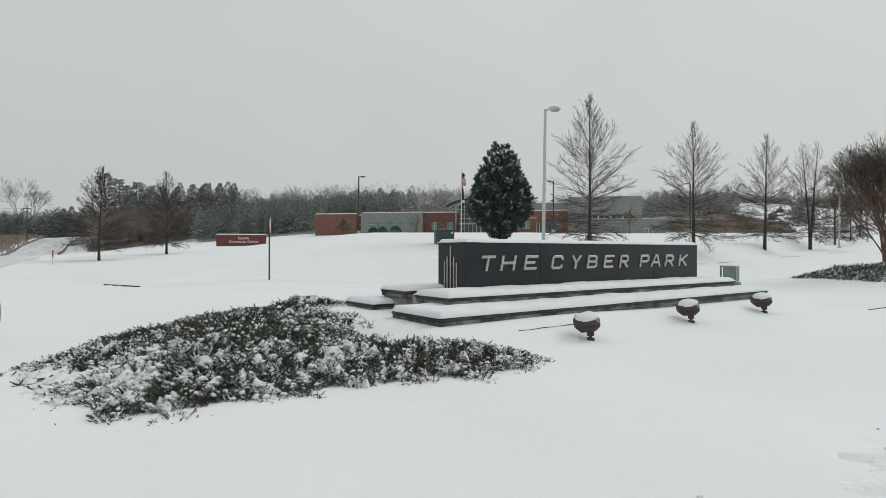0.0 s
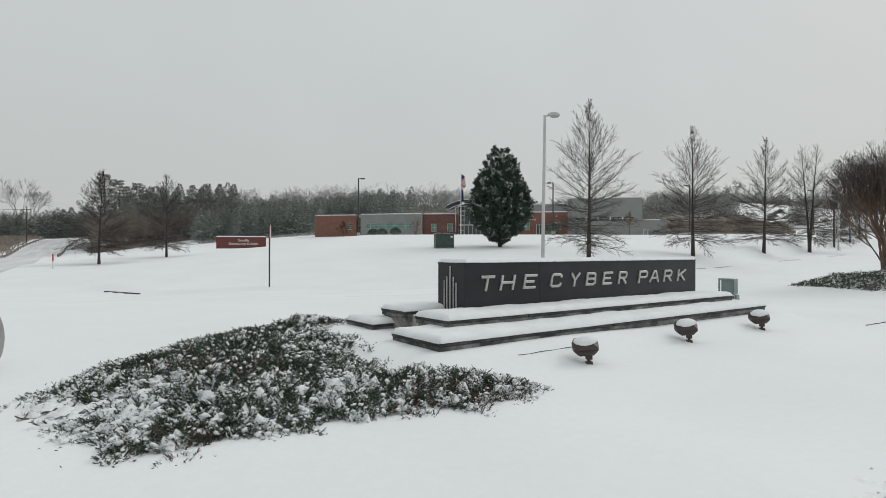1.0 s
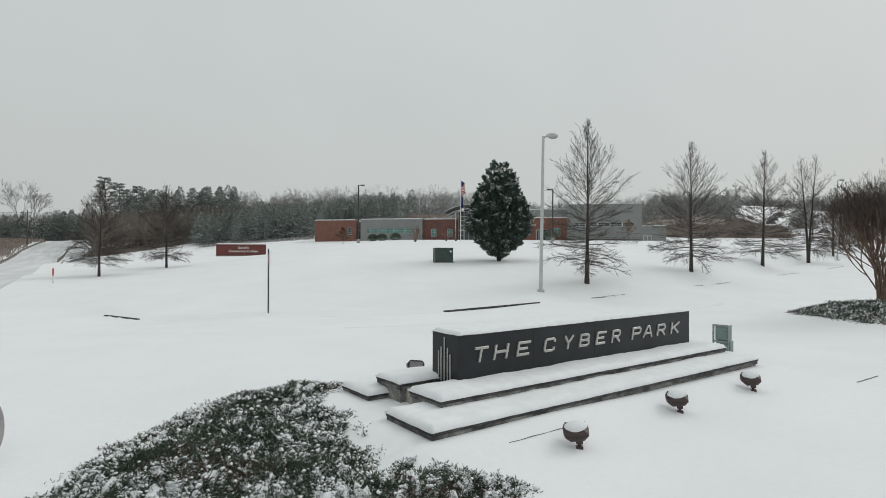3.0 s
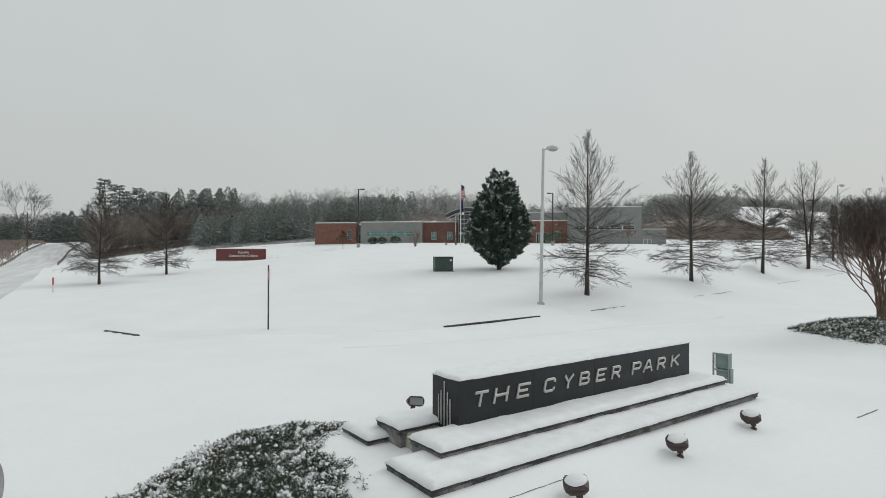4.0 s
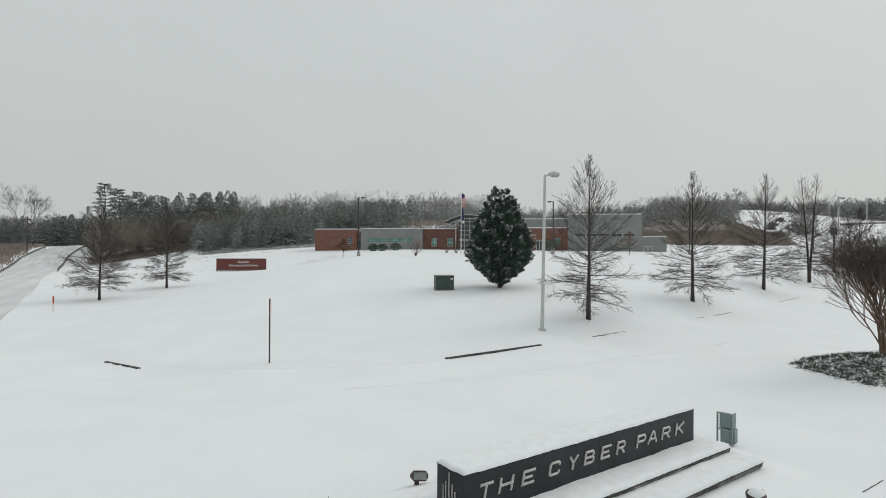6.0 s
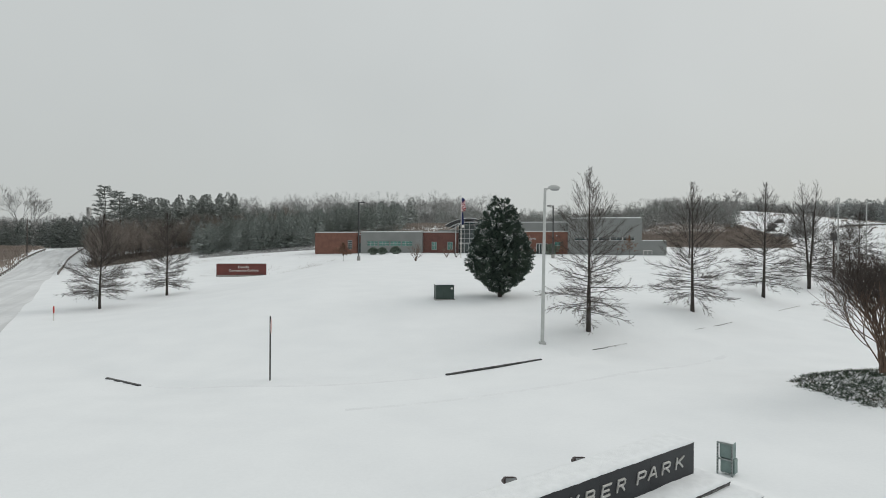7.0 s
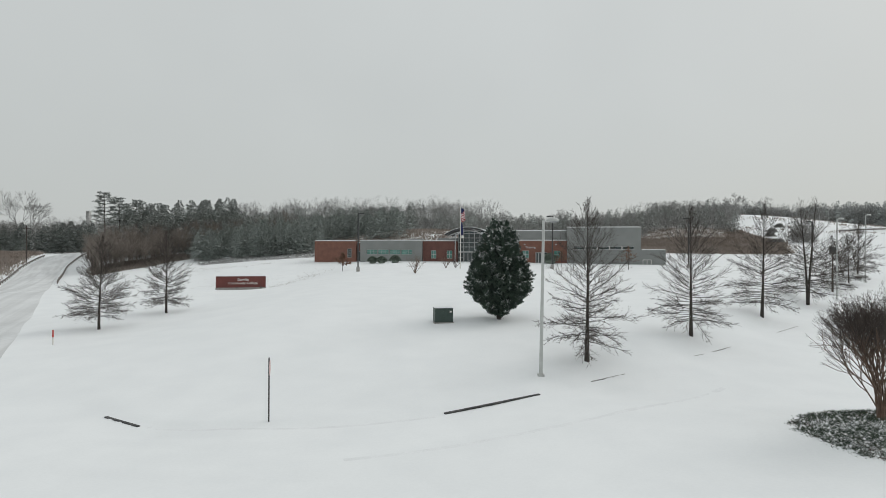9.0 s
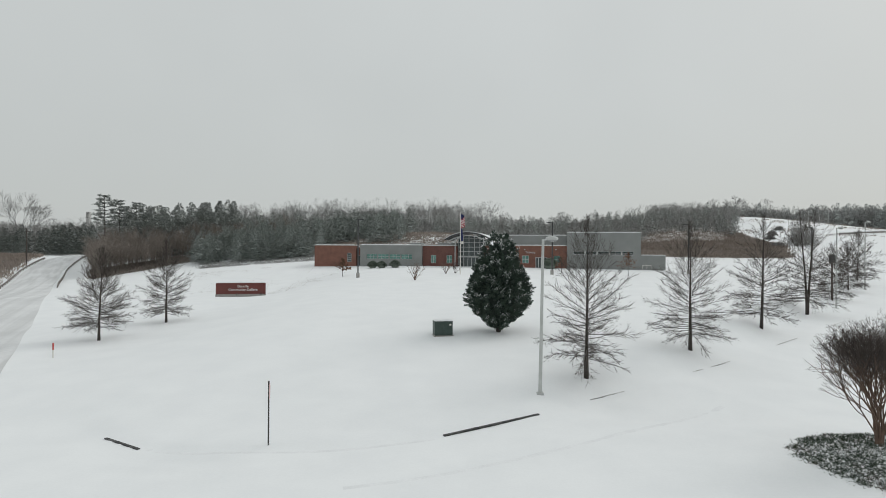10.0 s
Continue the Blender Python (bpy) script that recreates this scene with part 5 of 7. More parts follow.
# ---- the southern magnolia on the lawn ----
def magnolia(x, y):
    ob = empty("magnolia_tree", pose(x, y, lie_at(x, y) - 0.06), "dense dark evergreen tree flecked with snow, twin-topped", "tree")
    rng = np.random.default_rng(41)
    high, half = 8.4, 2.56

    def radius(f):
        return half * np.interp(f, (0.0, 0.05, 0.15, 0.26, 0.34, 0.5, 0.62, 0.75, 0.84, 0.93, 1.0), (0.06, 0.28, 0.64, 0.93, 1.0, 0.88, 0.74, 0.50, 0.29, 0.10, 0.0))
    part("trunk", rod(bmesh.new(), (0, 0, -0.2), (0, 0, 5.0), 0.2, 0.06), BARK_OAK, ob)

    def leaders(f, pick):
        """How far the two tops stand from the middle."""
        return np.where(pick < 0.5, -1, 1) * 0.40 * smooth01((f - 0.66) / 0.2)
    # branchlets: each a cone of leaves that points outward and up, in uneven tiers
    n = 1900
    f = rng.uniform(0, 1, n * 3)
    f = f[rng.uniform(0, 1, n * 3) < radius(f) / half + 0.06][:n]
    n = len(f)
    az = rng.uniform(0, 6.283, n)
    lump = 1 + 0.06 * np.sin(az * 5 + f * 17) + 0.05 * np.sin(az * 9 - f * 29) + rng.normal(0, 0.045, n)
    depth = rng.uniform(0, 1, n) ** 0.4
    r = radius(f) * lump * (0.62 + 0.30 * depth)
    z = 0.25 + f * (high - 0.45)
    pick = rng.uniform(0, 1, n)
    P = np.stack([np.cos(az) * r + leaders(f, pick), np.sin(az) * r, z], -1)
    out = np.stack([np.cos(az), np.sin(az), 0.25 + 1.3 * f ** 2], -1) + rng.normal(0, 0.22, (n, 3))
    out /= np.linalg.norm(out, axis=1, keepdims=True)
    reach = rng.uniform(0.26, 0.50, n) * np.interp(f, (0, 0.1, 0.6, 0.85, 1), (0.5, 1.0, 1.0, 0.8, 0.45))
    A, D, L = [], [], []
    for j in range(60):
        g = rng.uniform(0, 1, n) ** 0.8
        A.append(P + out * (reach * g)[:, None] + rng.normal(0, 0.07, (n, 3)) * (1.15 - g)[:, None])
        D.append(out * (0.5 + 0.8 * g)[:, None] + rng.normal(0, 0.55, (n, 3)) + [0, 0, 0.12])
        L.append(rng.uniform(0.08, 0.16, n))
    A, D, L = np.concatenate(A), np.concatenate(D), np.concatenate(L)
    v, fc = blades(A, D, rng.normal(0, 0.4, A.shape) + [0, 0, 1], L, L * 0.21)
    raw("foliage", v, fc, MAGNOLIA, ob, "glossy dark green leaves")
    # a dark shell added inside, with the crown's inner shade in its colour
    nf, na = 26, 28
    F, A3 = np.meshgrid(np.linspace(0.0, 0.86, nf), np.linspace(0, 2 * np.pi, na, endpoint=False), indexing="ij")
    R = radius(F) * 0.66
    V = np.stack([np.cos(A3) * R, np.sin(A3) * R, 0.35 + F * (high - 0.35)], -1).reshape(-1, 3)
    i = np.arange(nf * na).reshape(nf, na)
    raw("crown_filler", V, np.stack([i[:-1], np.roll(i, -1, 1)[:-1], np.roll(i, -1, 1)[1:], i[1:]], -1).reshape(-1, 4), MAGNOLIA_CORE, ob)
    # snow lying on the tips of some branchlets
    s = np.flatnonzero((depth > 0.35) & (np.sin(az * 7 + f * 31) + np.sin(az * 3 - f * 47) + rng.normal(0, 0.9, n) > 0.8))
    A4, D4, L4 = [], [], []
    for j in range(14):
        g = rng.uniform(0.75, 1.15, len(s))
        A4.append(P[s] + out[s] * (reach[s] * g)[:, None] + rng.normal(0, 0.065, (len(s), 3)) + [0, 0, 0.06])
        D4.append(out[s] * 0.8 + rng.normal(0, 0.5, (len(s), 3)) - [0, 0, 0.1])
        L4.append(rng.uniform(0.045, 0.115, len(s)))
    A4, D4, L4 = np.concatenate(A4), np.concatenate(D4), np.concatenate(L4)
    v, fc = blades(A4, D4, rng.normal(0, 0.3, A4.shape) + [0, 0, 1], L4, L4 * 0.36)
    tagged(raw("caught_snow", v, fc, SNOW_CLUMP, ob, "streaks of snow"), kind="stuff")
    return ob


magnolia(3.27, 46.9)


# ---- the near roadside: snow rutted and trodden, along the path's heading ----
def trodden_roadside():
    a, b = np.meshgrid(np.linspace(-9, 13, 420), np.linspace(-9.5, -5.0, 100))
    c, t = math.cos(radians(38.25)), math.sin(radians(38.25))
    X, Y = 0.22 + a * c - b * t, 8.911 + a * t + b * c
    edge = smooth01((-5.15 + 0.22 * patch_noise(a * 0.9, b * 0, 3) - b) / 0.7) * smooth01((b + 9.5) / 0.8)
    lumps = 0.5 * patch_noise(a * 2.2, b * 3.0, 1) + 0.35 * patch_noise(a * 6, b * 7, 2) + 0.25 * patch_noise(a * 15, b * 15, 4)
    rut = np.exp(-((b + 6.1 + 0.1 * np.sin(a * 0.7)) / 0.22) ** 2) + np.exp(-((b + 7.7 + 0.1 * np.sin(a * 0.6)) / 0.24) ** 2)
    Z = lie(X, Y) - 0.03 + edge * (0.038 + 0.020 * lumps - 0.022 * rut)
    i = np.arange(X.size).reshape(X.shape)
    ob = raw("roadside", np.stack([X, Y, Z], -1).reshape(-1, 3), np.stack([i[:-1, :-1], i[:-1, 1:], i[1:, 1:], i[1:, :-1]], -1).reshape(-1, 4), SLUSH, smooth=True)
    tagged(ob, "rutted and trodden snow along the near roadside", "road", kind="structure")


trodden_roadside()
rc = np.random.default_rng(77)
ca, cb = rc.uniform(-6, 9, 700), rc.uniform(-8.5, -5.3, 700)
cx, cy = 0.22 + ca * 0.7853 - cb * 0.6191, 8.911 + ca * 0.6191 + cb * 0.7853
ok = patch_noise(ca * 1.2, cb * 2.2, 5) > 0.0
cx, cy = cx[ok], cy[ok]
v, f = clumps(rc, np.stack([cx, cy, lie(cx, cy) + 0.014], -1), rc.uniform(0.008, 0.03, len(cx)) * rc.uniform(0.5, 1.3, len(cx)), 0.45, 0.25)
tagged(raw("snow_clods", v, f, SLUSH, smooth=True), "small trodden clods of snow on the roadside", "snow", kind="stuff")

# ---- the college building ----
BX, BY, BZ = -31.5, 132.5, 4.75
BUILDING = pose(BX, BY, BZ, 0, 0, math.degrees(math.atan2(-13.5, 69.7)))


def holed(u0, u1, z0, z1, y0, y1, holes):
    """A wall with real openings: boxes round the holes (u0, u1, z0, z1)."""
    us = sorted({u0, u1, *(h for w in holes for h in w[:2])})
    zs = sorted({z0, z1, *(h for w in holes for h in w[2:])})
    bm, made = bmesh.new(), {}

    def vert(i, j, k):
        if (i, j, k) not in made:
            made[i, j, k] = bm.verts.new((us[i], (y0, y1)[k], zs[j]))
        return made[i, j, k]

    def solid(i, j):
        if not (0 <= i < len(us) - 1 and 0 <= j < len(zs) - 1):
            return False
        return not any(w[0] <= us[i] and us[i + 1] <= w[1] and w[2] <= zs[j] and zs[j + 1] <= w[3] for w in holes)
    for i in range(len(us) - 1):
        for j in range(len(zs) - 1):
            if not solid(i, j):
                continue
            bm.faces.new((vert(i, j, 0), vert(i + 1, j, 0), vert(i + 1, j + 1, 0), vert(i, j + 1, 0)))
            bm.faces.new((vert(i, j + 1, 1), vert(i + 1, j + 1, 1), vert(i + 1, j, 1), vert(i, j, 1)))
            for di, dj, p, q in ((-1, 0, (i, j), (i, j + 1)), (1, 0, (i + 1, j + 1), (i + 1, j)), (0, -1, (i + 1, j), (i, j)), (0, 1, (i, j + 1), (i + 1, j + 1))):
                if not solid(i + di, j + dj):
                    bm.faces.new((vert(*p, 0), vert(*q, 0), vert(*q, 1), vert(*p, 1)))
    bmesh.ops.recalc_face_normals(bm, faces=bm.faces)
    return bm


def window(ob, u0, u1, z0, z1, y, cols, rows, glass, name="window", frame=0.07, label=""):
    du, dz = (u1 - u0 - frame) / cols, (z1 - z0 - frame) / rows
    lights = [(u0 + frame + c * du, u0 + (c + 1) * du, z0 + frame + r * dz, z0 + (r + 1) * dz) for c in range(cols) for r in range(rows)]
    w = part(name, holed(u0, u1, z0, z1, y, y + 0.10, lights), TRIM_GREY, ob, label or "pale aluminium window frame")
    for a, b, d, e in lights:
        part("pane", boxed(a, b, y + 0.04, y + 0.055, d, e), glass, w, "tinted pane")
    return w


def building():
    ob = empty("college_building", BUILDING, "low brick and grey metal college building with an arched glass entrance", "building")
    T = 0.35

    def block(name, u0, u1, y0, y1, h, mat, holes=(), label="", trim=0.28, z0=-0.6):
        part(name, holed(u0, u1, z0, h, y0, y0 + T, holes), mat, ob, label)
        bm = bmesh.new()
        box(bm, u0, u0 + T, y0 + T, y1, z0, h)
        box(bm, u1 - T, u1, y0 + T, y1, z0, h)
        box(bm, u0 + T, u1 - T, y1 - T, y1, z0, h)
        part("side_walls", bm, mat, ob)
        roof = part("roof", boxed(u0 + T, u1 - T, y0 + T, y1 - T, h - 0.5, h - 0.3), SNOW_CLUMP, ob, "flat snow-covered roof")
        bm = bmesh.new()
        box(bm, u0 - 0.06, u1 + 0.06, y0 - 0.06, y0 + T + 0.02, h, h + trim * 0.4)
        box(bm, u0 - 0.06, u0 + T + 0.02, y0 + T + 0.02, y1, h, h + trim * 0.4)
        box(bm, u1 - T - 0.02, u1 + 0.06, y0 + T + 0.02, y1, h, h + trim * 0.4)
        part("coping", bm, TRIM_GREY, ob, "pale metal coping")
        v, f = snow_cover(u0 - 0.04, u1 + 0.04, y0 - 0.05, y0 + T, h + trim * 0.4, 0.10, 0.5, 0.15, u0)
        raw("coping_snow", v, f, SNOW_CLUMP, ob, "line of snow", smooth=True)

    # brick wing with a small window
    block("brick_wall", -2.7, 7.6, 0, 22, 4.72, BRICK_WALL, [(5.4, 6.5, 0.95, 3.0)], "red brick wall")
    window(ob, 5.4, 6.5, 0.95, 3.0, 0.12, 1, 4, DARK_GLASS)
    # dark link
    block("link_wall", 7.6, 8.85, 0.9, 20, 4.3, BRICK_DARK, [(7.75, 8.7, 0.0, 2.4)], "dark recessed brick link")
    window(ob, 7.75, 8.7, 0.0, 2.4, 1.0, 1, 1, DARK_GLASS, "door", label="glazed side door")
    # grey metal wing with a ribbon window
    holes = [(10.35 + i * 2.74, 10.35 + i * 2.74 + 2.55, 1.72, 2.82) for i in range(4)]
    block("metal_wall", 8.85, 23.4, -0.6, 22, 4.80, METAL_GREY, holes, "grey metal wall with a ribbon of windows")
    for a, b, c, d in holes:
        window(ob, a, b, c, d, -0.45, 3, 2, TEAL_GLASS, frame=0.05)
    for i in range(13):
        part("panel_joint", boxed(9.4 + i * 1.1, 9.43 + i * 1.1, -0.606, -0.598, 2.95, 4.7), METAL_GREY, ob)
    # brick beside the entrance
    holes = [(25.3, 26.5, 0.9, 2.68), (28.9, 30.15, 0.9, 2.68)]
    block("brick_wall", 23.4, 31.2, 0.2, 22, 4.75, BRICK_DARK, holes, "dark red brick wall with two windows")
    for a, b, c, d in holes:
        window(ob, a, b, c, d, 0.32, 2, 2, TEAL_GLASS)
    # entrance: glazed hall under a curved roof
    u0, u1 = 31.2, 37.4
    window(ob, u0, u1, 2.45, 6.55, 1.6, 5, 4, DARK_GLASS, "curtain_wall", 0.11, "glazed entrance wall with pale mullions")
    window(ob, u0 + 1.3, u0 + 4.9, 0.0, 2.3, 1.7, 4, 1, DARK_GLASS, "entrance_door", 0.11, "glazed entrance doors")
    window(ob, u0, u0 + 1.25, 0.0, 2.3, 1.7, 1, 2, DARK_GLASS, "side_light", 0.1)
    window(ob, u0 + 4.95, u1, 0.0, 2.3, 1.7, 1, 2, DARK_GLASS, "side_light", 0.1)
    part("entrance_lintel", boxed(u0, u1, 1.45, 1.95, 2.31, 2.44), TRIM_GREY, ob)
    part("entrance_hall", boxed(u0, u1, 6.0, 6.3, 0, 6.5), INTERIOR, ob, "dim hall behind the glass")
    part("entrance_floor", boxed(u0, u1, 1.9, 6.0, -0.3, 0.0), CONCRETE, ob)
    # the arch: a curved band with snow on it, on struts
    c, span, rise = 33.9, 5.15, 1.55
    rad = (span ** 2 + rise ** 2) / (2 * rise)
    half = math.asin(span / rad)
    for name, mat, ra, rb, ya, yb, lab in (("arched_roof", POLE_DARK, rad - 0.22, rad, -1.2, 8.0, "dark curved metal roof"), ("arch_snow", SNOW_CLUMP, rad + 0.004, rad + 0.14, -1.15, 8.0, "snow on the curved roof"),
                                           ("arch_rim", POLE_DARK, rad - 0.24, rad + 0.02, -1.32, -1.21, "dark rim of the arch"), ("inner_arch", TRIM_GREY, rad - 0.85, rad - 0.68, -0.8, -0.6, "pale inner arch")):
        bm = bmesh.new()
        k = 20
        for i in range(k):
            t0, t1 = -half + 2 * half * i / k, -half + 2 * half * (i + 1) / k
            top = 7.75 - rad
            pts = [(c + math.sin(t) * r, top + math.cos(t) * r) for r in (ra, rb) for t in (t0, t1)]
            vs = [bm.verts.new((p[0], y, p[1])) for y in (ya, yb) for p in pts]
            for q in ((0, 1, 3, 2), (4, 6, 7, 5), (0, 4, 5, 1), (2, 3, 7, 6), (0, 2, 6, 4), (1, 5, 7, 3)):
                bm.faces.new([vs[j] for j in q])
        part(name, bm, mat, ob, lab)
    for a, b in (((31.2, 6.1), (33.0, 7.35)), ((37.0, 6.1), (35.0, 7.35)), ((31.0, 0.0), (31.0, 6.6)), ((37.3, 0.0), (37.3, 6.6)), ((29.6, 5.2), (31.1, 5.9)), ((38.5, 5.2), (37.2, 5.9))):
        part("strut", rod(bmesh.new(), (a[0], -0.6, a[1]), (b[0], -0.6, b[1]), 0.10, sides=8), TRIM_GREY, ob, "pale steel strut")
    for i in range(1, 5):
        a = u0 + (u1 - u0) * i / 5
        part("mullion", boxed(a - 0.05, a + 0.05, 1.55, 1.7, 6.55, 7.2), TRIM_GREY, ob)
    part("fanlight", boxed(u0 + 0.1, u1 - 0.1, 1.65, 1.68, 6.5, 7.1), DARK_GLASS, ob, "dark arched glass")
    # brick wing with the training entrance
    holes = [(45.6, 47.05, 1.1, 2.75), (48.45, 49.75, 0.0, 2.4), (49.8, 50.9, 0.0, 2.4), (52.3, 53.7, 1.1, 2.75)]
    block("brick_wall", 37.4, 55.05, 0.0, 9.0, 4.85, BRICK_WALL, holes, "red brick wall with a white-framed door")
    window(ob, 45.6, 47.05, 1.1, 2.75, 0.12, 2, 2, TEAL_GLASS)
    window(ob, 52.3, 53.7, 1.1, 2.75, 0.12, 2, 2, TEAL_GLASS)
    window(ob, 48.45, 49.75, 0.0, 2.4, 0.1, 2, 1, DARK_GLASS, "door", 0.16, "white-framed glazed double door")
    window(ob, 49.8, 50.9, 0.0, 2.4, 0.1, 1, 2, DARK_GLASS, "side_light", 0.1)
    for a in (46.0, 50.0, 52.6):
        part("wall_lamp", boxed(a, a + 0.3, -0.2, -0.005, 3.95, 4.15, 0.04), TRIM_GREY, ob)
    writing("Training", 0.46, 0.05, TRIM_GREY, ob, pose(47.35, -0.03, 3.25), "lettering", bold=0.01, label="white lettering Training")
    # clerestory and tall hall behind
    block("upper_wall", 38.5, 54.9, 9.0, 22, 7.25, METAL_GREY, (), "grey metal upper wall")
    holes = [(56.4 + i * 2.46, 56.4 + i * 2.46 + 2.28, 3.05, 3.72) for i in range(5)]
    block("hall_wall", 55.05, 69.9, -0.5, 24, 7.6, METAL_GREY, holes, "tall grey metal hall wall")
    for a, b, c, d in holes:
        window(ob, a, b, c, d, -0.35, 2, 2, DARK_GLASS, frame=0.05)
    for i in range(4):
        part("mullion", boxed(58.71 + i * 2.46, 58.83 + i * 2.46, -0.56, -0.502, 3.05, 3.72), WHITE_PAINT, ob, "pale mullion between windows")
    for i in range(5):
        part("sill", boxed(56.3 + i * 2.46, 56.3 + i * 2.46 + 2.45, -0.56, -0.501, 2.98, 3.045), TRIM_GREY, ob)
    part("yard_wall", boxed(69.9, 74.7, -0.4, 0.0, -0.8, 3.0), METAL_GREY, ob, "low grey screen wall")
    v, f = snow_cover(69.9, 74.75, -0.45, 0.05, 3.0, 0.12, 0.3, 0.1, 3.0)
    raw("coping_snow", v, f, SNOW_CLUMP, ob, "line of snow", smooth=True)
    part("vent", boxed(66.0, 67.0, 3.0, 4.0, 7.2, 7.9, 0.1), TRIM_GREY, ob)
    part("rooftop_unit", boxed(18, 21, 8, 11, 4.2, 5.5, 0.1), METAL_GREY, ob, "grey rooftop unit")
    part("rooftop_unit", boxed(25, 30, 8, 12, 4.2, 5.6, 0.1), METAL_GREY, ob, "grey rooftop unit")


building()


def yard_gate():
    w = BUILDING @ Vector((71.0, -1.2, 0))
    ob = empty("metal_rack", pose(w.x, w.y, lie_at(w.x, w.y), 0, 0, -11), "small pale tubular rack by the screen wall", "rack")
    for a in (-0.8, 0.0, 0.8):
        part("leg", rod(bmesh.new(), (a, 0, -0.2), (a, 0, 1.0), 0.05), WHITE_PAINT, ob)
    part("rail", rod(bmesh.new(), (-0.85, 0, 1.0), (0.85, 0, 1.0), 0.05), WHITE_PAINT, ob)


yard_gate()


# ---- shrubs before the building ----
def round_shrub(x, y, r, seed):
    ob = empty("shrub", pose(x, y, lie_at(x, y)), "clipped round dark green shrub before the grey wall", "shrub", "round shrubs by the building")
    rng = np.random.default_rng(seed)
    n = 700
    d = rng.normal(0, 1, (n, 3))
    d /= np.linalg.norm(d, axis=1, keepdims=True)
    d[:, 2] = np.abs(d[:, 2]) * 1.0 - 0.15
    P = d * r * rng.uniform(0.8, 1.0, (n, 1)) * [1.1, 1.1, 1.05] + [0, 0, 0.55 * r]
    A = np.repeat(P, 5, 0)
    D = np.repeat(d, 5, 0) + rng.normal(0, 0.7, A.shape)
    L = rng.uniform(0.10, 0.22, len(A))
    v, f = blades(A, D, rng.normal(0, 0.5, A.shape) + [0, 0, 1], L, L * 0.3)
    raw("foliage", v, f, SHRUB_GREEN, ob)
    bm = bmesh.new()
    bmesh.ops.create_icosphere(bm, subdivisions=2, radius=r * 0.82)
    bmesh.ops.transform(bm, matrix=Matrix.Translation((0, 0, 0.55 * r)), verts=bm.verts)
    part("crown_filler", bm, SHRUB_GREEN, ob)


for u, d, r, s in ((14.3, -7.4, 1.02, 1), (16.7, -8.4, 0.98, 2), (19.4, -7.6, 1.06, 3), (42.5, -2.0, 1.3, 4), (51.6, -2.2, 1.5, 5)):
    w = BUILDING @ Vector((u, d, 0))
    round_shrub(w.x, w.y, r, s)


def bare_shrub(x, y, high, seed, mat, label, stems=9):
    ob = empty("bare_shrub", pose(x, y, lie_at(x, y)), label, "shrub")
    rng = np.random.default_rng(seed)
    stem, fine = [], []
    for s in range(stems):
        az = rng.uniform(0, 6.28)
        out = rng.uniform(0.15, 0.6)
        sp, sr = limb(rng, (0, 0, -0.1), (out * math.cos(az), out * math.sin(az), 1), high * rng.uniform(0.6, 0.85), 0.045, 5, 0.0, 0.08)
        stem += chain(sp, sr)
        for j in range(14):
            q, d = at_along(sp, rng.uniform(0.35, 0.99))
            e = d / np.linalg.norm(d) + rng.normal(0, 0.35, 3)
            tp, tr = limb(rng, q, e, high * rng.uniform(0.15, 0.35), 0.014, 3, 0.02, 0.1)
            fine += chain(tp, tr)
    pieces_mesh("stem_cluster", stem, 5, mat, ob, least=0.02)
    pieces_mesh("twig_crown", fine, 3, mat, ob, least=0.010)
    return ob


bare_shrub(-6.9, 87.5, 3.3, 61, BARK_MYRTLE, "bare vase-shaped shrub on the snowy lawn")
bare_shrub(-2.6, 104.0, 2.4, 62, BARK_MYRTLE, "bare vase-shaped shrub beside the flagpole", 7)
bare_shrub(-0.9, 105.0, 2.6, 63, TWIG_RED, "bare vase-shaped shrub beside the flagpole", 7)
bare_shrub(4.6, 97.0, 2.6, 64, BARK_MYRTLE, "bare shrub by the entrance path", 7)


def small_oak(x, y, high, seed, leaves=260):
    ob = empty("young_tree", pose(x, y, lie_at(x, y)), "young tree holding dry brown leaves in the snow", "tree", "young trees before the building")
    trunk, limbs, twigs = oak_pieces(seed, high, high * 0.46, n1=34, n2=7, n3=2, low=0.34)
    pieces_mesh("trunk", trunk, 8, BARK_OAK, ob, least=0.03)
    for one in limbs:
        pieces_mesh("limb", one, 4, BARK_OAK, ob, least=0.012)
    rng = np.random.default_rng(seed)
    ends = np.array([t[1] for t in twigs])
    ends = ends[rng.choice(len(ends), min(leaves, len(ends)), replace=False)]
    L = rng.uniform(0.16, 0.32, len(ends))
    v, f = blades(ends, rng.normal(0, 1, ends.shape) - [0, 0, 0.4], rng.normal(0, 1, ends.shape), L, L * 0.35)
    raw("dry_leaves", v, f, RUSTY, ob, "dry brown leaves")


small_oak(-22.1, 106.9, 3.3, 71, 900)
small_oak(29.8, 102.5, 3.9, 72)
small_oak(19.0, 108.0, 3.0, 73)

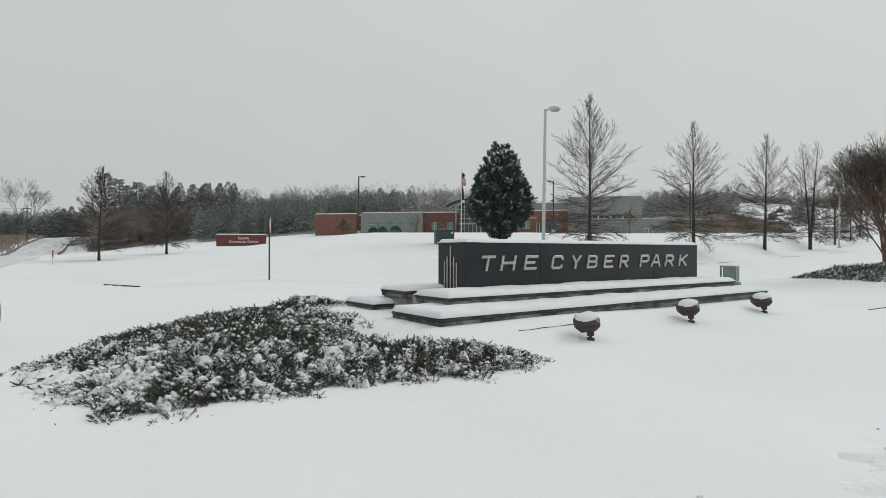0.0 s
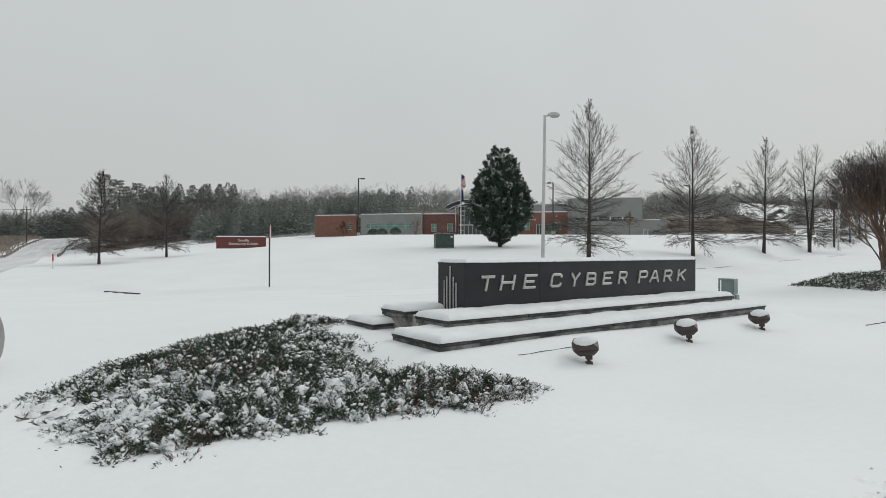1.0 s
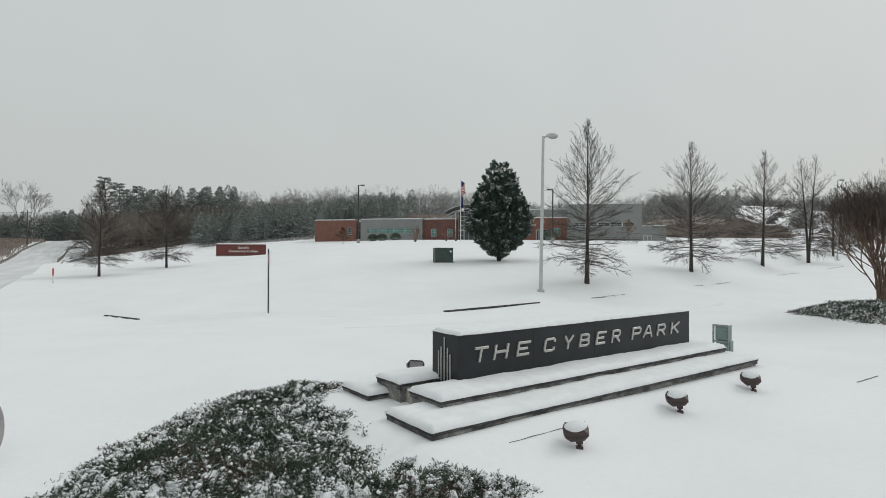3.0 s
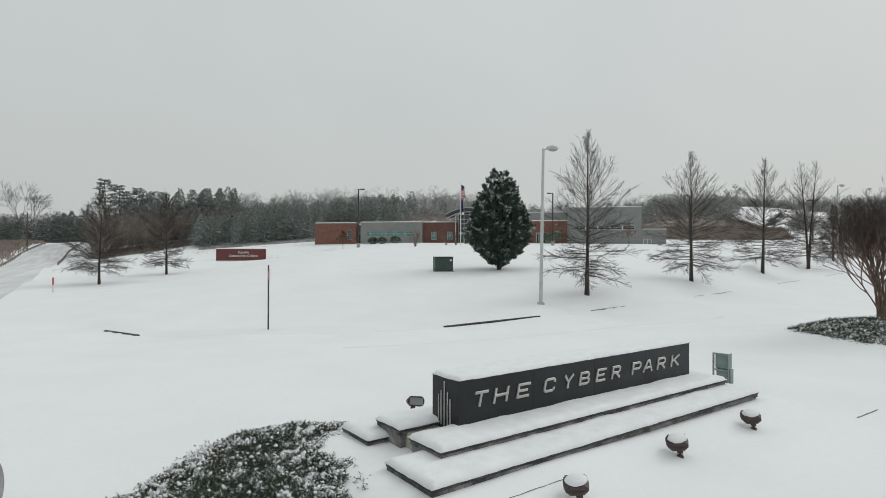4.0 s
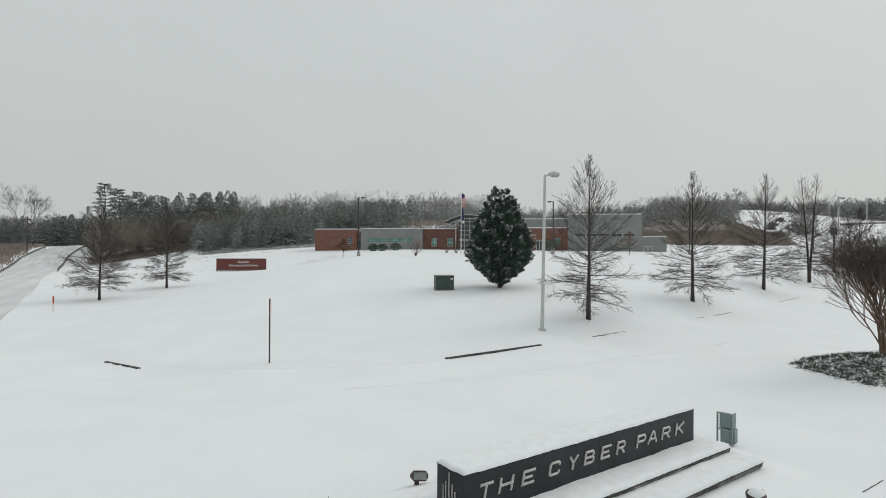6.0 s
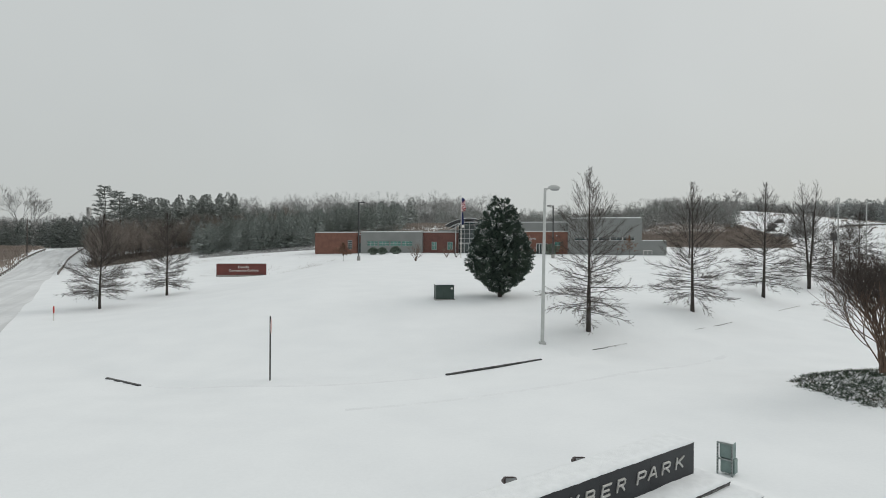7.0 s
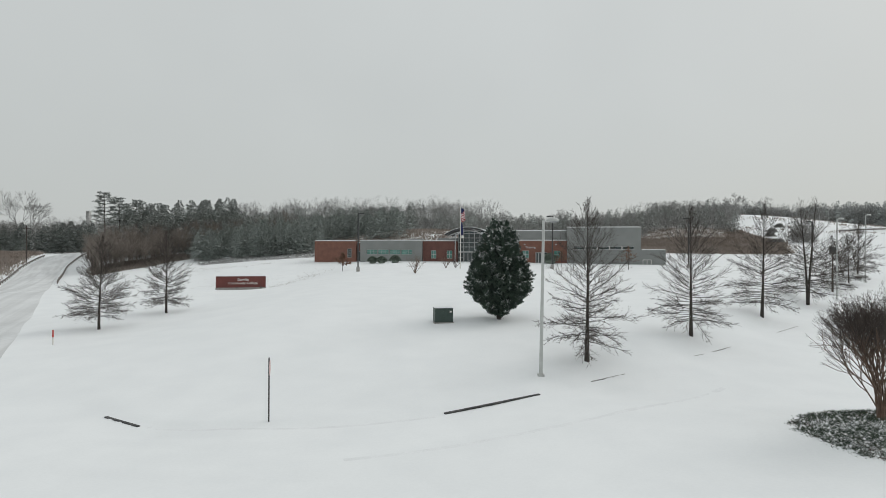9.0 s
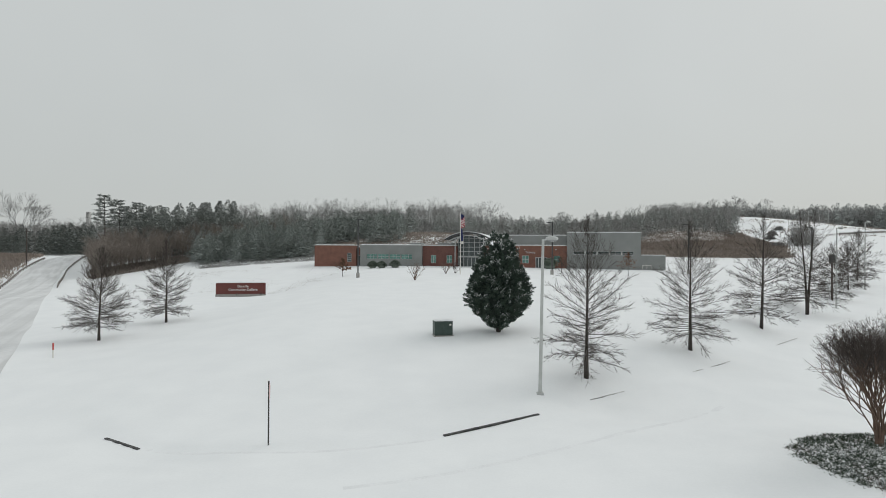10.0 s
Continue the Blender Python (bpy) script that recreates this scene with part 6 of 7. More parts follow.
# ---- woods and brush in the distance ----
def light_tree(seed, high, half, n1, n2):
    """A cheap bare tree for the far woods: pieces as arrays."""
    rng = np.random.default_rng(seed)
    out = []
    tp, tr = limb(rng, (0, 0, 0), (0, 0, 1), high * 0.75, high * 0.011, 4, 0.0, 0.05)
    out += chain(tp, tr)
    for i in range(n1):
        f = 0.30 + 0.70 * (i + rng.uniform(0, 1)) / n1
        p, _ = at_along(tp, min(f, 0.99))
        az = i * 2.4 + rng.normal(0, 0.4)
        ln = half * np.interp(f, (0.3, 0.55, 1.0), (0.85, 1.05, 0.8)) * rng.uniform(0.7, 1.2)
        lp, lr = limb(rng, p, (math.cos(az), math.sin(az), rng.uniform(0.7, 1.9)), ln, high * 0.0042, 3, 0.06, 0.12)
        out += chain(lp, lr)
        for j in range(n2):
            q, d = at_along(lp, rng.uniform(0.25, 0.99))
            e = d / np.linalg.norm(d) + rng.normal(0, 0.5, 3) + np.array([0, 0, 0.25])
            sp, sr = limb(rng, q, e, ln * rng.uniform(0.3, 0.6), high * 0.0016, 1, 0.05, 0.15)
            out += chain(sp, sr)
    return [np.array(a) for a in zip(*out)]


def spreading_tree(seed, high, spread=1.0):
    """A round-crowned bare tree: a trunk that forks again and again. Pieces as arrays."""
    rng = np.random.default_rng(seed)
    out = []

    def grow(p, d, ln, r, level):
        d = d / np.linalg.norm(d)
        bend = d + rng.normal(0, 0.12, 3)
        mid = p + d * ln * 0.5
        end = mid + bend / np.linalg.norm(bend) * ln * 0.5
        out.extend(((p, mid, r, r * 0.85), (mid, end, r * 0.85, r * 0.66)))
        if level == 0:
            return
        for k in range(3 if level > 1 else 4):
            side = np.cross(bend, rng.normal(0, 1, 3))
            side /= np.linalg.norm(side) + 1e-6
            e = bend / np.linalg.norm(bend) + side * rng.uniform(0.35, 0.95) * spread + [0, 0, 0.06]
            grow(end if k else mid + (end - mid) * rng.uniform(0, 1), e, ln * rng.uniform(0.62, 0.86), r * 0.58, level - 1)
    grow(np.zeros(3), np.array([rng.normal(0, 0.05), rng.normal(0, 0.05), 1.0]), high * 0.30, high * 0.010, 5)
    return [np.array(a) for a in zip(*out)]


def wood(name, label, spots, kinds, material, least, seed, lo=0.75, hi=1.2):
    """One object of many bare trees, each a turned and scaled copy of a few kinds."""
    rng = np.random.default_rng(seed)
    VV, FF, at = [], [], 0
    for x, y in spots:
        P0, P1, R0, R1 = kinds[rng.integers(len(kinds))]
        k, a = rng.uniform(lo, hi), rng.uniform(0, 6.28)
        m = np.array([[math.cos(a), -math.sin(a), 0], [math.sin(a), math.cos(a), 0], [0, 0, 1]]) * k
        o = np.array([x, y, lie_at(x, y) - 0.3])
        v, f = tubes(P0 @ m.T + o, P1 @ m.T + o, np.maximum(R0 * k, least), np.maximum(R1 * k, least * 0.8), 3)
        VV.append(v)
        FF.append(f + at)
        at += len(v)
    ob = raw(name, np.concatenate(VV), np.concatenate(FF), material)
    return tagged(ob, label, "woods", kind="stuff")


def pine_wood(name, label, spots, high, material, seed, lo=0.7, hi=1.25, sprays=250, bulk=1.0):
    """One object of many pines: drooping sprays of needles in loose tiers round a lumpy heart."""
    rng = np.random.default_rng(seed)
    A, D, L, C, R = [], [], [], [], []
    for x, y in spots:
        h = high * rng.uniform(lo, hi)
        z = lie_at(x, y) - 0.2
        f = rng.uniform(0.06, 1.0, sprays) ** 0.85
        az = rng.uniform(0, 6.28, sprays)
        tier = np.sin(f * 40 + rng.uniform(0, 6) + 1.3 * np.sin(az * 2))
        r = h * 0.24 * np.interp(f, (0.06, 0.25, 0.65, 1.0), (0.85, 1.0, 0.66, 0.03)) * rng.uniform(0.2, 1.0, sprays) ** 0.5 * (1 + 0.42 * tier + 0.18 * np.sin(az * 3 + seed))
        A.append(np.stack([x + np.cos(az) * r, y + np.sin(az) * r, z + f * h - r * 0.15], -1))
        D.append(np.stack([np.cos(az), np.sin(az), 0 * az - 0.05], -1) + rng.normal(0, 1, (sprays, 3)) * [0.5, 0.5, 0.16])
        L.append(bulk * h * rng.uniform(0.045, 0.10, sprays) * (1.15 - 0.5 * f))
        g = rng.uniform(0.06, 0.85, 8)
        b = rng.uniform(0, 6.28, 8)
        q = h * 0.12 * np.interp(g, (0.06, 0.25, 0.65, 1.0), (0.85, 1.0, 0.66, 0.03)) * rng.uniform(0.2, 1, 8)
        C.append(np.stack([x + np.cos(b) * q, y + np.sin(b) * q, z + g * h], -1))
        R.append(h * 0.10 * (1.1 - 0.75 * g))
    A, D, L = np.concatenate(A), np.concatenate(D), np.concatenate(L)
    v, f = blades(A, D, rng.normal(0, 0.3, A.shape) + [0, 0, 1], L, L * 0.27, 0.2)
    v2, f2 = clumps(rng, np.concatenate(C), np.concatenate(R), 0.38, 0.3)
    ob = raw(name, np.concatenate([v, v2]), np.concatenate([f, f2 + len(v)]), material)
    return tagged(ob, label, "woods", kind="stuff")


rng = np.random.default_rng(7)


def scatter(n, px0, px1, d0, d1):
    """n spots over a fan of bearings (tangents px0 to px1) and depths, evenly by area."""
    y = np.sqrt(rng.uniform(d0 ** 2, d1 ** 2, n))
    return np.stack([y * rng.uniform(px0, px1, n), y], -1)


def floor_sheet(t0, t1, d0, d1, label, n=60, m=40):
    """The leafy floor of the woods, over a fan of bearings and depths, a hand above the ground sheet."""
    T, Y = np.meshgrid(np.linspace(t0, t1, n), np.linspace(d0, d1, m))
    Y = Y + 7 * hash_noise(T * 40, Y * 0.02, 4.0)
    X = T * Y
    i = np.arange(T.size).reshape(T.shape)
    u, w = np.meshgrid(np.linspace(0, 1, n), np.linspace(0, 1, m))
    rim = np.clip(np.minimum(np.minimum(u, 1 - u) * n, np.minimum(w, 1 - w) * m) / 3.0, 0, 1)
    lift = -0.9 + 1.7 * rim + 0.25 * hash_noise(X * 0.3, Y * 0.3, 2.0)
    ob = raw("woodland_floor", np.stack([X, Y, lie(X, Y) + lift], -1).reshape(-1, 3), np.stack([i[:-1, :-1], i[:-1, 1:], i[1:, 1:], i[1:, :-1]], -1).reshape(-1, 4), FOREST_FLOOR, smooth=True)
    tagged(ob, label, "woodland floor", kind="structure")


floor_sheet(-0.47, -0.09, 172, 420, "brown leaf litter and patchy snow under the woods")
floor_sheet(-0.68, -0.46, 212, 420, "brown leaf litter under the brown thicket")
floor_sheet(-0.10, 0.48, 222, 470, "brown leaf litter and patchy snow under the hill woods")
floor_sheet(0.46, 1.0, 420, 620, "brown leaf litter under the far ridge woods")
floor_sheet(-1.1, -0.67, 235, 430, "brown leaf litter under the woods beyond the road")
KINDS = [spreading_tree(s, 16) for s in (1, 2, 3, 4, 8)]
BUSHY = [light_tree(s, 8, 2.4, 18, 8) for s in (5, 6, 7)]


FOOT_Y = (132, 138, 140, 153, 161, 168, 176, 180)


def foot(b):
    """How far off the edge of the thicket lies, by bearing."""
    return np.interp(b, (-0.72, -0.68, -0.671, -0.605, -0.549, -0.513, -0.44, -0.40), FOOT_Y)


def beyond(n, b0, b1, d0, d1):
    """n spots between d0 and d1 metres behind the thicket's edge."""
    b = rng.uniform(b0, b1, n)
    y = foot(b) + rng.uniform(d0, d1, n)
    return np.stack([b * y, y], -1)


HILL_B, HILL_Y = (0.30, 0.312, 0.336, 0.374, 0.422, 0.47, 0.50), (225, 237, 268, 274, 267, 250, 240)


def on_hill(n, b0, b1, d0, d1):
    """n spots on the hill behind the brush, by bearing and metres beyond its upper edge."""
    b = rng.uniform(b0, b1, n)
    y = np.interp(b, HILL_B, HILL_Y) + rng.uniform(d0, d1, n)
    return np.stack([b * y, y], -1)


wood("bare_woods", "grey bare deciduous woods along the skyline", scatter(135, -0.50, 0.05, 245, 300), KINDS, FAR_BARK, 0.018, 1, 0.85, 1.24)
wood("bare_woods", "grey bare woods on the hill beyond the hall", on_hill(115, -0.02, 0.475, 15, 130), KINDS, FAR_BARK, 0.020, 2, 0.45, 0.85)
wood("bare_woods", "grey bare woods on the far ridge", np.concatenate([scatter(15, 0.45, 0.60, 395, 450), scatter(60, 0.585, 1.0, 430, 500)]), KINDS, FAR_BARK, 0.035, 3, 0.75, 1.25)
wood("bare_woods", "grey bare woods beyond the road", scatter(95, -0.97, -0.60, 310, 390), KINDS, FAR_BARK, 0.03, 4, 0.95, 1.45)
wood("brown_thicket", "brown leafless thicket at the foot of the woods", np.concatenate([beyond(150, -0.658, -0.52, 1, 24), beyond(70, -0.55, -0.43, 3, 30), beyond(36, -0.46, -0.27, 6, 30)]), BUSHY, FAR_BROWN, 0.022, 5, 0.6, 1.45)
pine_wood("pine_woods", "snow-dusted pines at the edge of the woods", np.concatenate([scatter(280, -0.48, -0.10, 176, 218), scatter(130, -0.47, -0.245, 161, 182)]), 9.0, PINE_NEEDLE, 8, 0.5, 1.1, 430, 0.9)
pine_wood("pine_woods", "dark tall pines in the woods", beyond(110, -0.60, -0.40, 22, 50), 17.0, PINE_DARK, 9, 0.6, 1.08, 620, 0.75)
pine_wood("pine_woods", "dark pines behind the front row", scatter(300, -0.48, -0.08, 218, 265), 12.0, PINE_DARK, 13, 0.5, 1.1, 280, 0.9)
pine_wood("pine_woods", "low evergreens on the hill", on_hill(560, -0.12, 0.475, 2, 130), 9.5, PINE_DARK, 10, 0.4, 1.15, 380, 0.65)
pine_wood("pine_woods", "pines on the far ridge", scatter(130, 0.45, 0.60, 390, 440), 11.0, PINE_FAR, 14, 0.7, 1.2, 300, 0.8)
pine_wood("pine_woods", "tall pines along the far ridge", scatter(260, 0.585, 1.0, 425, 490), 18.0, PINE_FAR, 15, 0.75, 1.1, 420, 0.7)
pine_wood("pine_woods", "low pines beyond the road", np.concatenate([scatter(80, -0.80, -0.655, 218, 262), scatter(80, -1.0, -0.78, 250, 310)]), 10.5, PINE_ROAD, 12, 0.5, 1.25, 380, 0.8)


def saplings(label, spots, lo, hi, seed, fat=1.0):
    """Thin upright growth that closes the woods between the trunks."""
    rng = np.random.default_rng(seed)
    k = 14
    P = np.stack([spots[:, 0], spots[:, 1], lie(spots[:, 0], spots[:, 1]) - 0.2], -1)
    tall = rng.uniform(lo, hi, len(P))
    D = np.concatenate([P + np.stack([rng.normal(0, 1.3, len(P)), rng.normal(0, 1.3, len(P)), rng.uniform(0, 0.95, len(P)) ** 0.8 * tall], -1) for _ in range(k)])
    ln = rng.uniform(0.6, 1.7, len(D)) * fat
    v, f = blades(D, rng.normal(0, 0.5, D.shape) + [0, 0, 1], rng.normal(0, 1, D.shape), ln, ln * rng.uniform(0.02, 0.05, len(D)))
    tagged(raw("saplings", v, f, FAR_BARK), label, "saplings", kind="stuff")


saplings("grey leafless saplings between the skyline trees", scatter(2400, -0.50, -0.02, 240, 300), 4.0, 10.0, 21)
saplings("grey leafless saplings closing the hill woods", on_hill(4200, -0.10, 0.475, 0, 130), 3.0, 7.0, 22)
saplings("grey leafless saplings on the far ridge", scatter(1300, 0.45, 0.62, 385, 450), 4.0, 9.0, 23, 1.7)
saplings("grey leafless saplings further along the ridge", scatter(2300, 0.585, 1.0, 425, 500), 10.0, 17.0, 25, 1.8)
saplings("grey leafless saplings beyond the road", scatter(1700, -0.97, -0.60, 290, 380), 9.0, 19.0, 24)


def pine_tree(x, y, high, seed, label):
    """A tall pine with a bare lower trunk and open layers of boughs."""
    ob = empty("pine_tree", pose(x, y, lie_at(x, y) - 0.2), label, "tree", "tall pines by the road")
    r = np.random.default_rng(seed)
    tp, tr = limb(r, (0, 0, 0), (0, 0, 1), high, high * 0.014, 10, 0.01, 0.02)
    boughs, C, R = [], [], []
    for i in range(64):
        f = 0.30 + 0.68 * (round(i / 63 * 13) / 13 * 0.85 + i / 63 * 0.15)
        p, _ = at_along(tp, f)
        az = i * 2.4 + r.normal(0, 0.4)
        ln = high * 0.21 * np.interp(f, (0.3, 0.55, 0.8, 1.0), (0.7, 1.0, 0.85, 0.25)) * r.uniform(0.6, 1.15)
        bp, br = limb(r, p, (math.cos(az), math.sin(az), 0.15), ln, 0.06, 4, 0.05, 0.1)
        boughs += chain(bp, br)
        for j in range(34):
            q, d = at_along(bp, r.uniform(0.25, 0.99))
            C.append(q + r.normal(0, 1, 3) * [0.34, 0.34, 0.12])
            R.append((d / np.linalg.norm(d) + r.normal(0, 0.7, 3)) * [1, 1, 0.3] + [0, 0, 0.08])
    pieces_mesh("trunk", chain(tp, tr), 8, BARK_OAK, ob)
    tagged(pieces_mesh("bough_frame", boughs, 4, BARK_OAK, ob), kind="stuff")
    C, R = np.array(C), np.array(R)
    ln = r.uniform(0.35, 0.95, len(C))
    v, f = blades(C, R, r.normal(0, 0.35, C.shape) + [0, 0, 1], ln, ln * 0.22)
    raw("needles", v, f, PINE_DARK, ob, "dark snow-dusted needles")


pine_tree(-111.6, 176.0, 21.3, 1, "tall dark pine at the end of the woods, dusted with snow")
pine_tree(-112.0, 185.0, 19.5, 2, "dark pine beside a taller one, dusted with snow")
pine_tree(-111.5, 193.0, 18.5, 3, "dark pine at the edge of the woods, dusted with snow")


def lone_tree(x, y, seed, high, label="tall open-crowned bare tree beyond the road"):
    ob = empty("bare_tree", pose(x, y, lie_at(x, y) - 0.3), label, "tree", "lone bare trees")
    P0, P1, R0, R1 = spreading_tree(seed, high, 0.68)
    v, f = tubes(P0, P1, np.maximum(R0, 0.04), np.maximum(R1, 0.035), 4)
    tagged(raw("branchwork", v, f, FAR_BARK, ob), kind="stuff")


lone_tree(-198.0, 250.0, 21, 28.0)
lone_tree(-194.0, 256.0, 22, 26.0)
lone_tree(148.0, 318.0, 25, 14.0, "round-crowned bare tree above the hill woods")

# dry brush on the hillside: clumps of upright stalks
def brush(label, spots, lo, hi, seed, material=BRUSH):
    rng = np.random.default_rng(seed)
    r = rng.uniform(lo, hi, len(spots))
    P = np.stack([spots[:, 0], spots[:, 1], lie(spots[:, 0], spots[:, 1]) - 0.1], -1)
    D = np.concatenate([P + np.stack([rng.normal(0, 0.9, len(P)), rng.normal(0, 0.9, len(P)), 0 * r], -1) for _ in range(5)])
    rr = np.tile(r, 5)
    v, f = blades(D, rng.normal(0, 0.45, D.shape) + [0, 0, 1], rng.normal(0, 1, D.shape), rr, rr * 0.11)
    tagged(raw("dry_brush", v, f, material), label, "brush", kind="stuff")


spots = scatter(12500, 0.30, 0.56, 180, 280)
lean = spots[:, 0] / spots[:, 1]
limit = np.interp(lean, (0.30, 0.312, 0.336, 0.374, 0.422, 0.47, 0.547, 0.56), (180, 237, 268, 274, 267, 239, 201, 180)) + 26 + 6 * hash_noise(spots[:, 0] * 0.12, spots[:, 1] * 0.1, 3.0)
spots = spots[(spots[:, 1] > 183) & (spots[:, 1] < limit)]
brush("dry brown brush covering the rounded hillside", spots, 0.5, 1.5, 1)
brush("dry weeds and snow on the slope behind the roofs", scatter(3200, -0.26, 0.02, 165, 200), 0.3, 1.0, 2)
brush("thin dry weeds along the foot of the woods", scatter(1500, -0.46, -0.22, 151, 166), 0.2, 0.6, 3, FAR_BARK)
brush("dry weeds under the brown thicket", beyond(2600, -0.655, -0.42, -1, 14), 0.3, 1.2, 6, FAR_BROWN)
spots = scatter(5200, -1.0, -0.70, 115, 215)
verge = -106.5 - 0.60 * (spots[:, 1] - 126)
spots = spots[(spots[:, 0] < verge) & (hash_noise(spots[:, 0] * 0.25, spots[:, 1] * 0.2, 1.0) > -0.4)]
brush("dry brown brush and snow beyond the guard rail", spots, 0.5, 1.7, 4)
spots = scatter(1500, 0.43, 0.80, 255, 420)
spots = spots[hash_noise(spots[:, 0] * 0.05, spots[:, 1] * 0.16, 5.0) > 0.12]
brush("dry weeds in streaks over the open snowy hillside", spots, 0.4, 1.3, 7)
edge = np.array([(-30.0, 88.5), (-28.4, 92.0), (-29.0, 98.0), (-30.0, 105.0), (-29.6, 111.0), (-28.0, 115.0), (-24.5, 118.0)])
t = rng.uniform(0, len(edge) - 1.001, 230)
spots = np.stack([np.interp(t, np.arange(len(edge)), edge[:, k]) + rng.normal(0, 0.35, len(t)) for k in (0, 1)], -1)
brush("dark weeds along the edge of a snowy hollow", spots, 0.05, 0.20, 8, FAR_BROWN)
spots = scatter(1400, -0.47, -0.24, 98, 140)
spots = spots[patch_noise(spots[:, 0] * 0.35, spots[:, 1] * 0.12, 6) > 0.3]
brush("sparse weeds poking through snow beside the college sign", spots, 0.06, 0.24, 5, FAR_BROWN)


# ---- far structures ----
def tower():
    x, y = -229, 345
    ob = empty("tower", pose(x, y, lie_at(x, y)), "distant pale square tower with an open top", "tower")
    part("shaft", boxed(-1.0, 1.0, -1.0, 1.0, -2, 20.6, 0.1), HAZED_CONCRETE, ob, "concrete shaft with distance haze in its colour")
    for a in (-1.0, 0.6):
        part("pier", boxed(a, a + 0.4, -1.0, 1.0, 20.6, 24.1), HAZED_CONCRETE, ob)
    part("cap", boxed(-1.0, 1.0, -1.0, 1.0, 24.1, 24.9, 0.1), HAZED_CONCRETE, ob)


tower()


def utility_pole(x, y, high, label="wooden utility pole by the road"):
    ob = empty("utility_pole", pose(x, y, lie_at(x, y)), label, "utility pole", "utility poles")
    part("pole", rod(bmesh.new(), (0, 0, -0.5), (0, 0, high), 0.17, 0.12), POST_BROWN, ob)
    part("crossarm", boxed(-1.2, 1.2, -0.06, 0.06, high - 0.9, high - 0.75), POST_BROWN, ob)
    return ob


utility_pole(-128.3, 165.3, 11.0)


def cable(a, b, sag):
    pts = []
    for i in range(13):
        t = i / 12
        pts.append([a[k] + (b[k] - a[k]) * t for k in range(3)])
        pts[-1][2] -= sag * 4 * t * (1 - t)
    pts = np.array(pts)
    v, f = tubes(pts[:-1], pts[1:], np.full(12, 0.025), np.full(12, 0.025), 4)
    tagged(raw("cable", v, f, POLE_DARK), "thin dark overhead cable between utility poles", "cable")


cable((-128.3, 165.3, lie_at(-128.3, 165.3) + 10.2), (-168, 235, 16.5), 0.8)
cable((-128.3, 165.3, lie_at(-128.3, 165.3) + 10.2), (-175, 160, lie_at(-175, 160) + 11), 0.8)


def far_house(x, y, w, d, h, turn, label):
    ob = empty("house", pose(x, y, lie_at(x, y), 0, 0, turn), label, "house", "houses beyond the road")
    part("wall", boxed(-w, w, -d, d, -1, h), POST_BROWN, ob, "dull brown wall")
    bm = bmesh.new()
    vs = [bm.verts.new(p) for p in ((-w - 0.4, -d - 0.4, h), (w + 0.4, -d - 0.4, h), (w + 0.4, d + 0.4, h), (-w - 0.4, d + 0.4, h), (-w - 0.4, 0, h + d * 0.6), (w + 0.4, 0, h + d * 0.6))]
    for q in ((0, 1, 5, 4), (2, 3, 4, 5), (0, 4, 3), (1, 2, 5), (3, 2, 1, 0)):
        bm.faces.new([vs[i] for i in q])
    part("roof", bm, SNOW_CLUMP, ob, "snow-covered roof")
    for a in (-0.5, 0.5):
        part("window", boxed(w * a - 0.6, w * a + 0.6, -d - 0.05, -d + 0.1, h * 0.35, h * 0.75), DARK_GLASS, ob, "dark window")


far_house(-128.0, 232.0, 7.0, 5.0, 3.5, 10, "small house with a snowy roof among the trees")


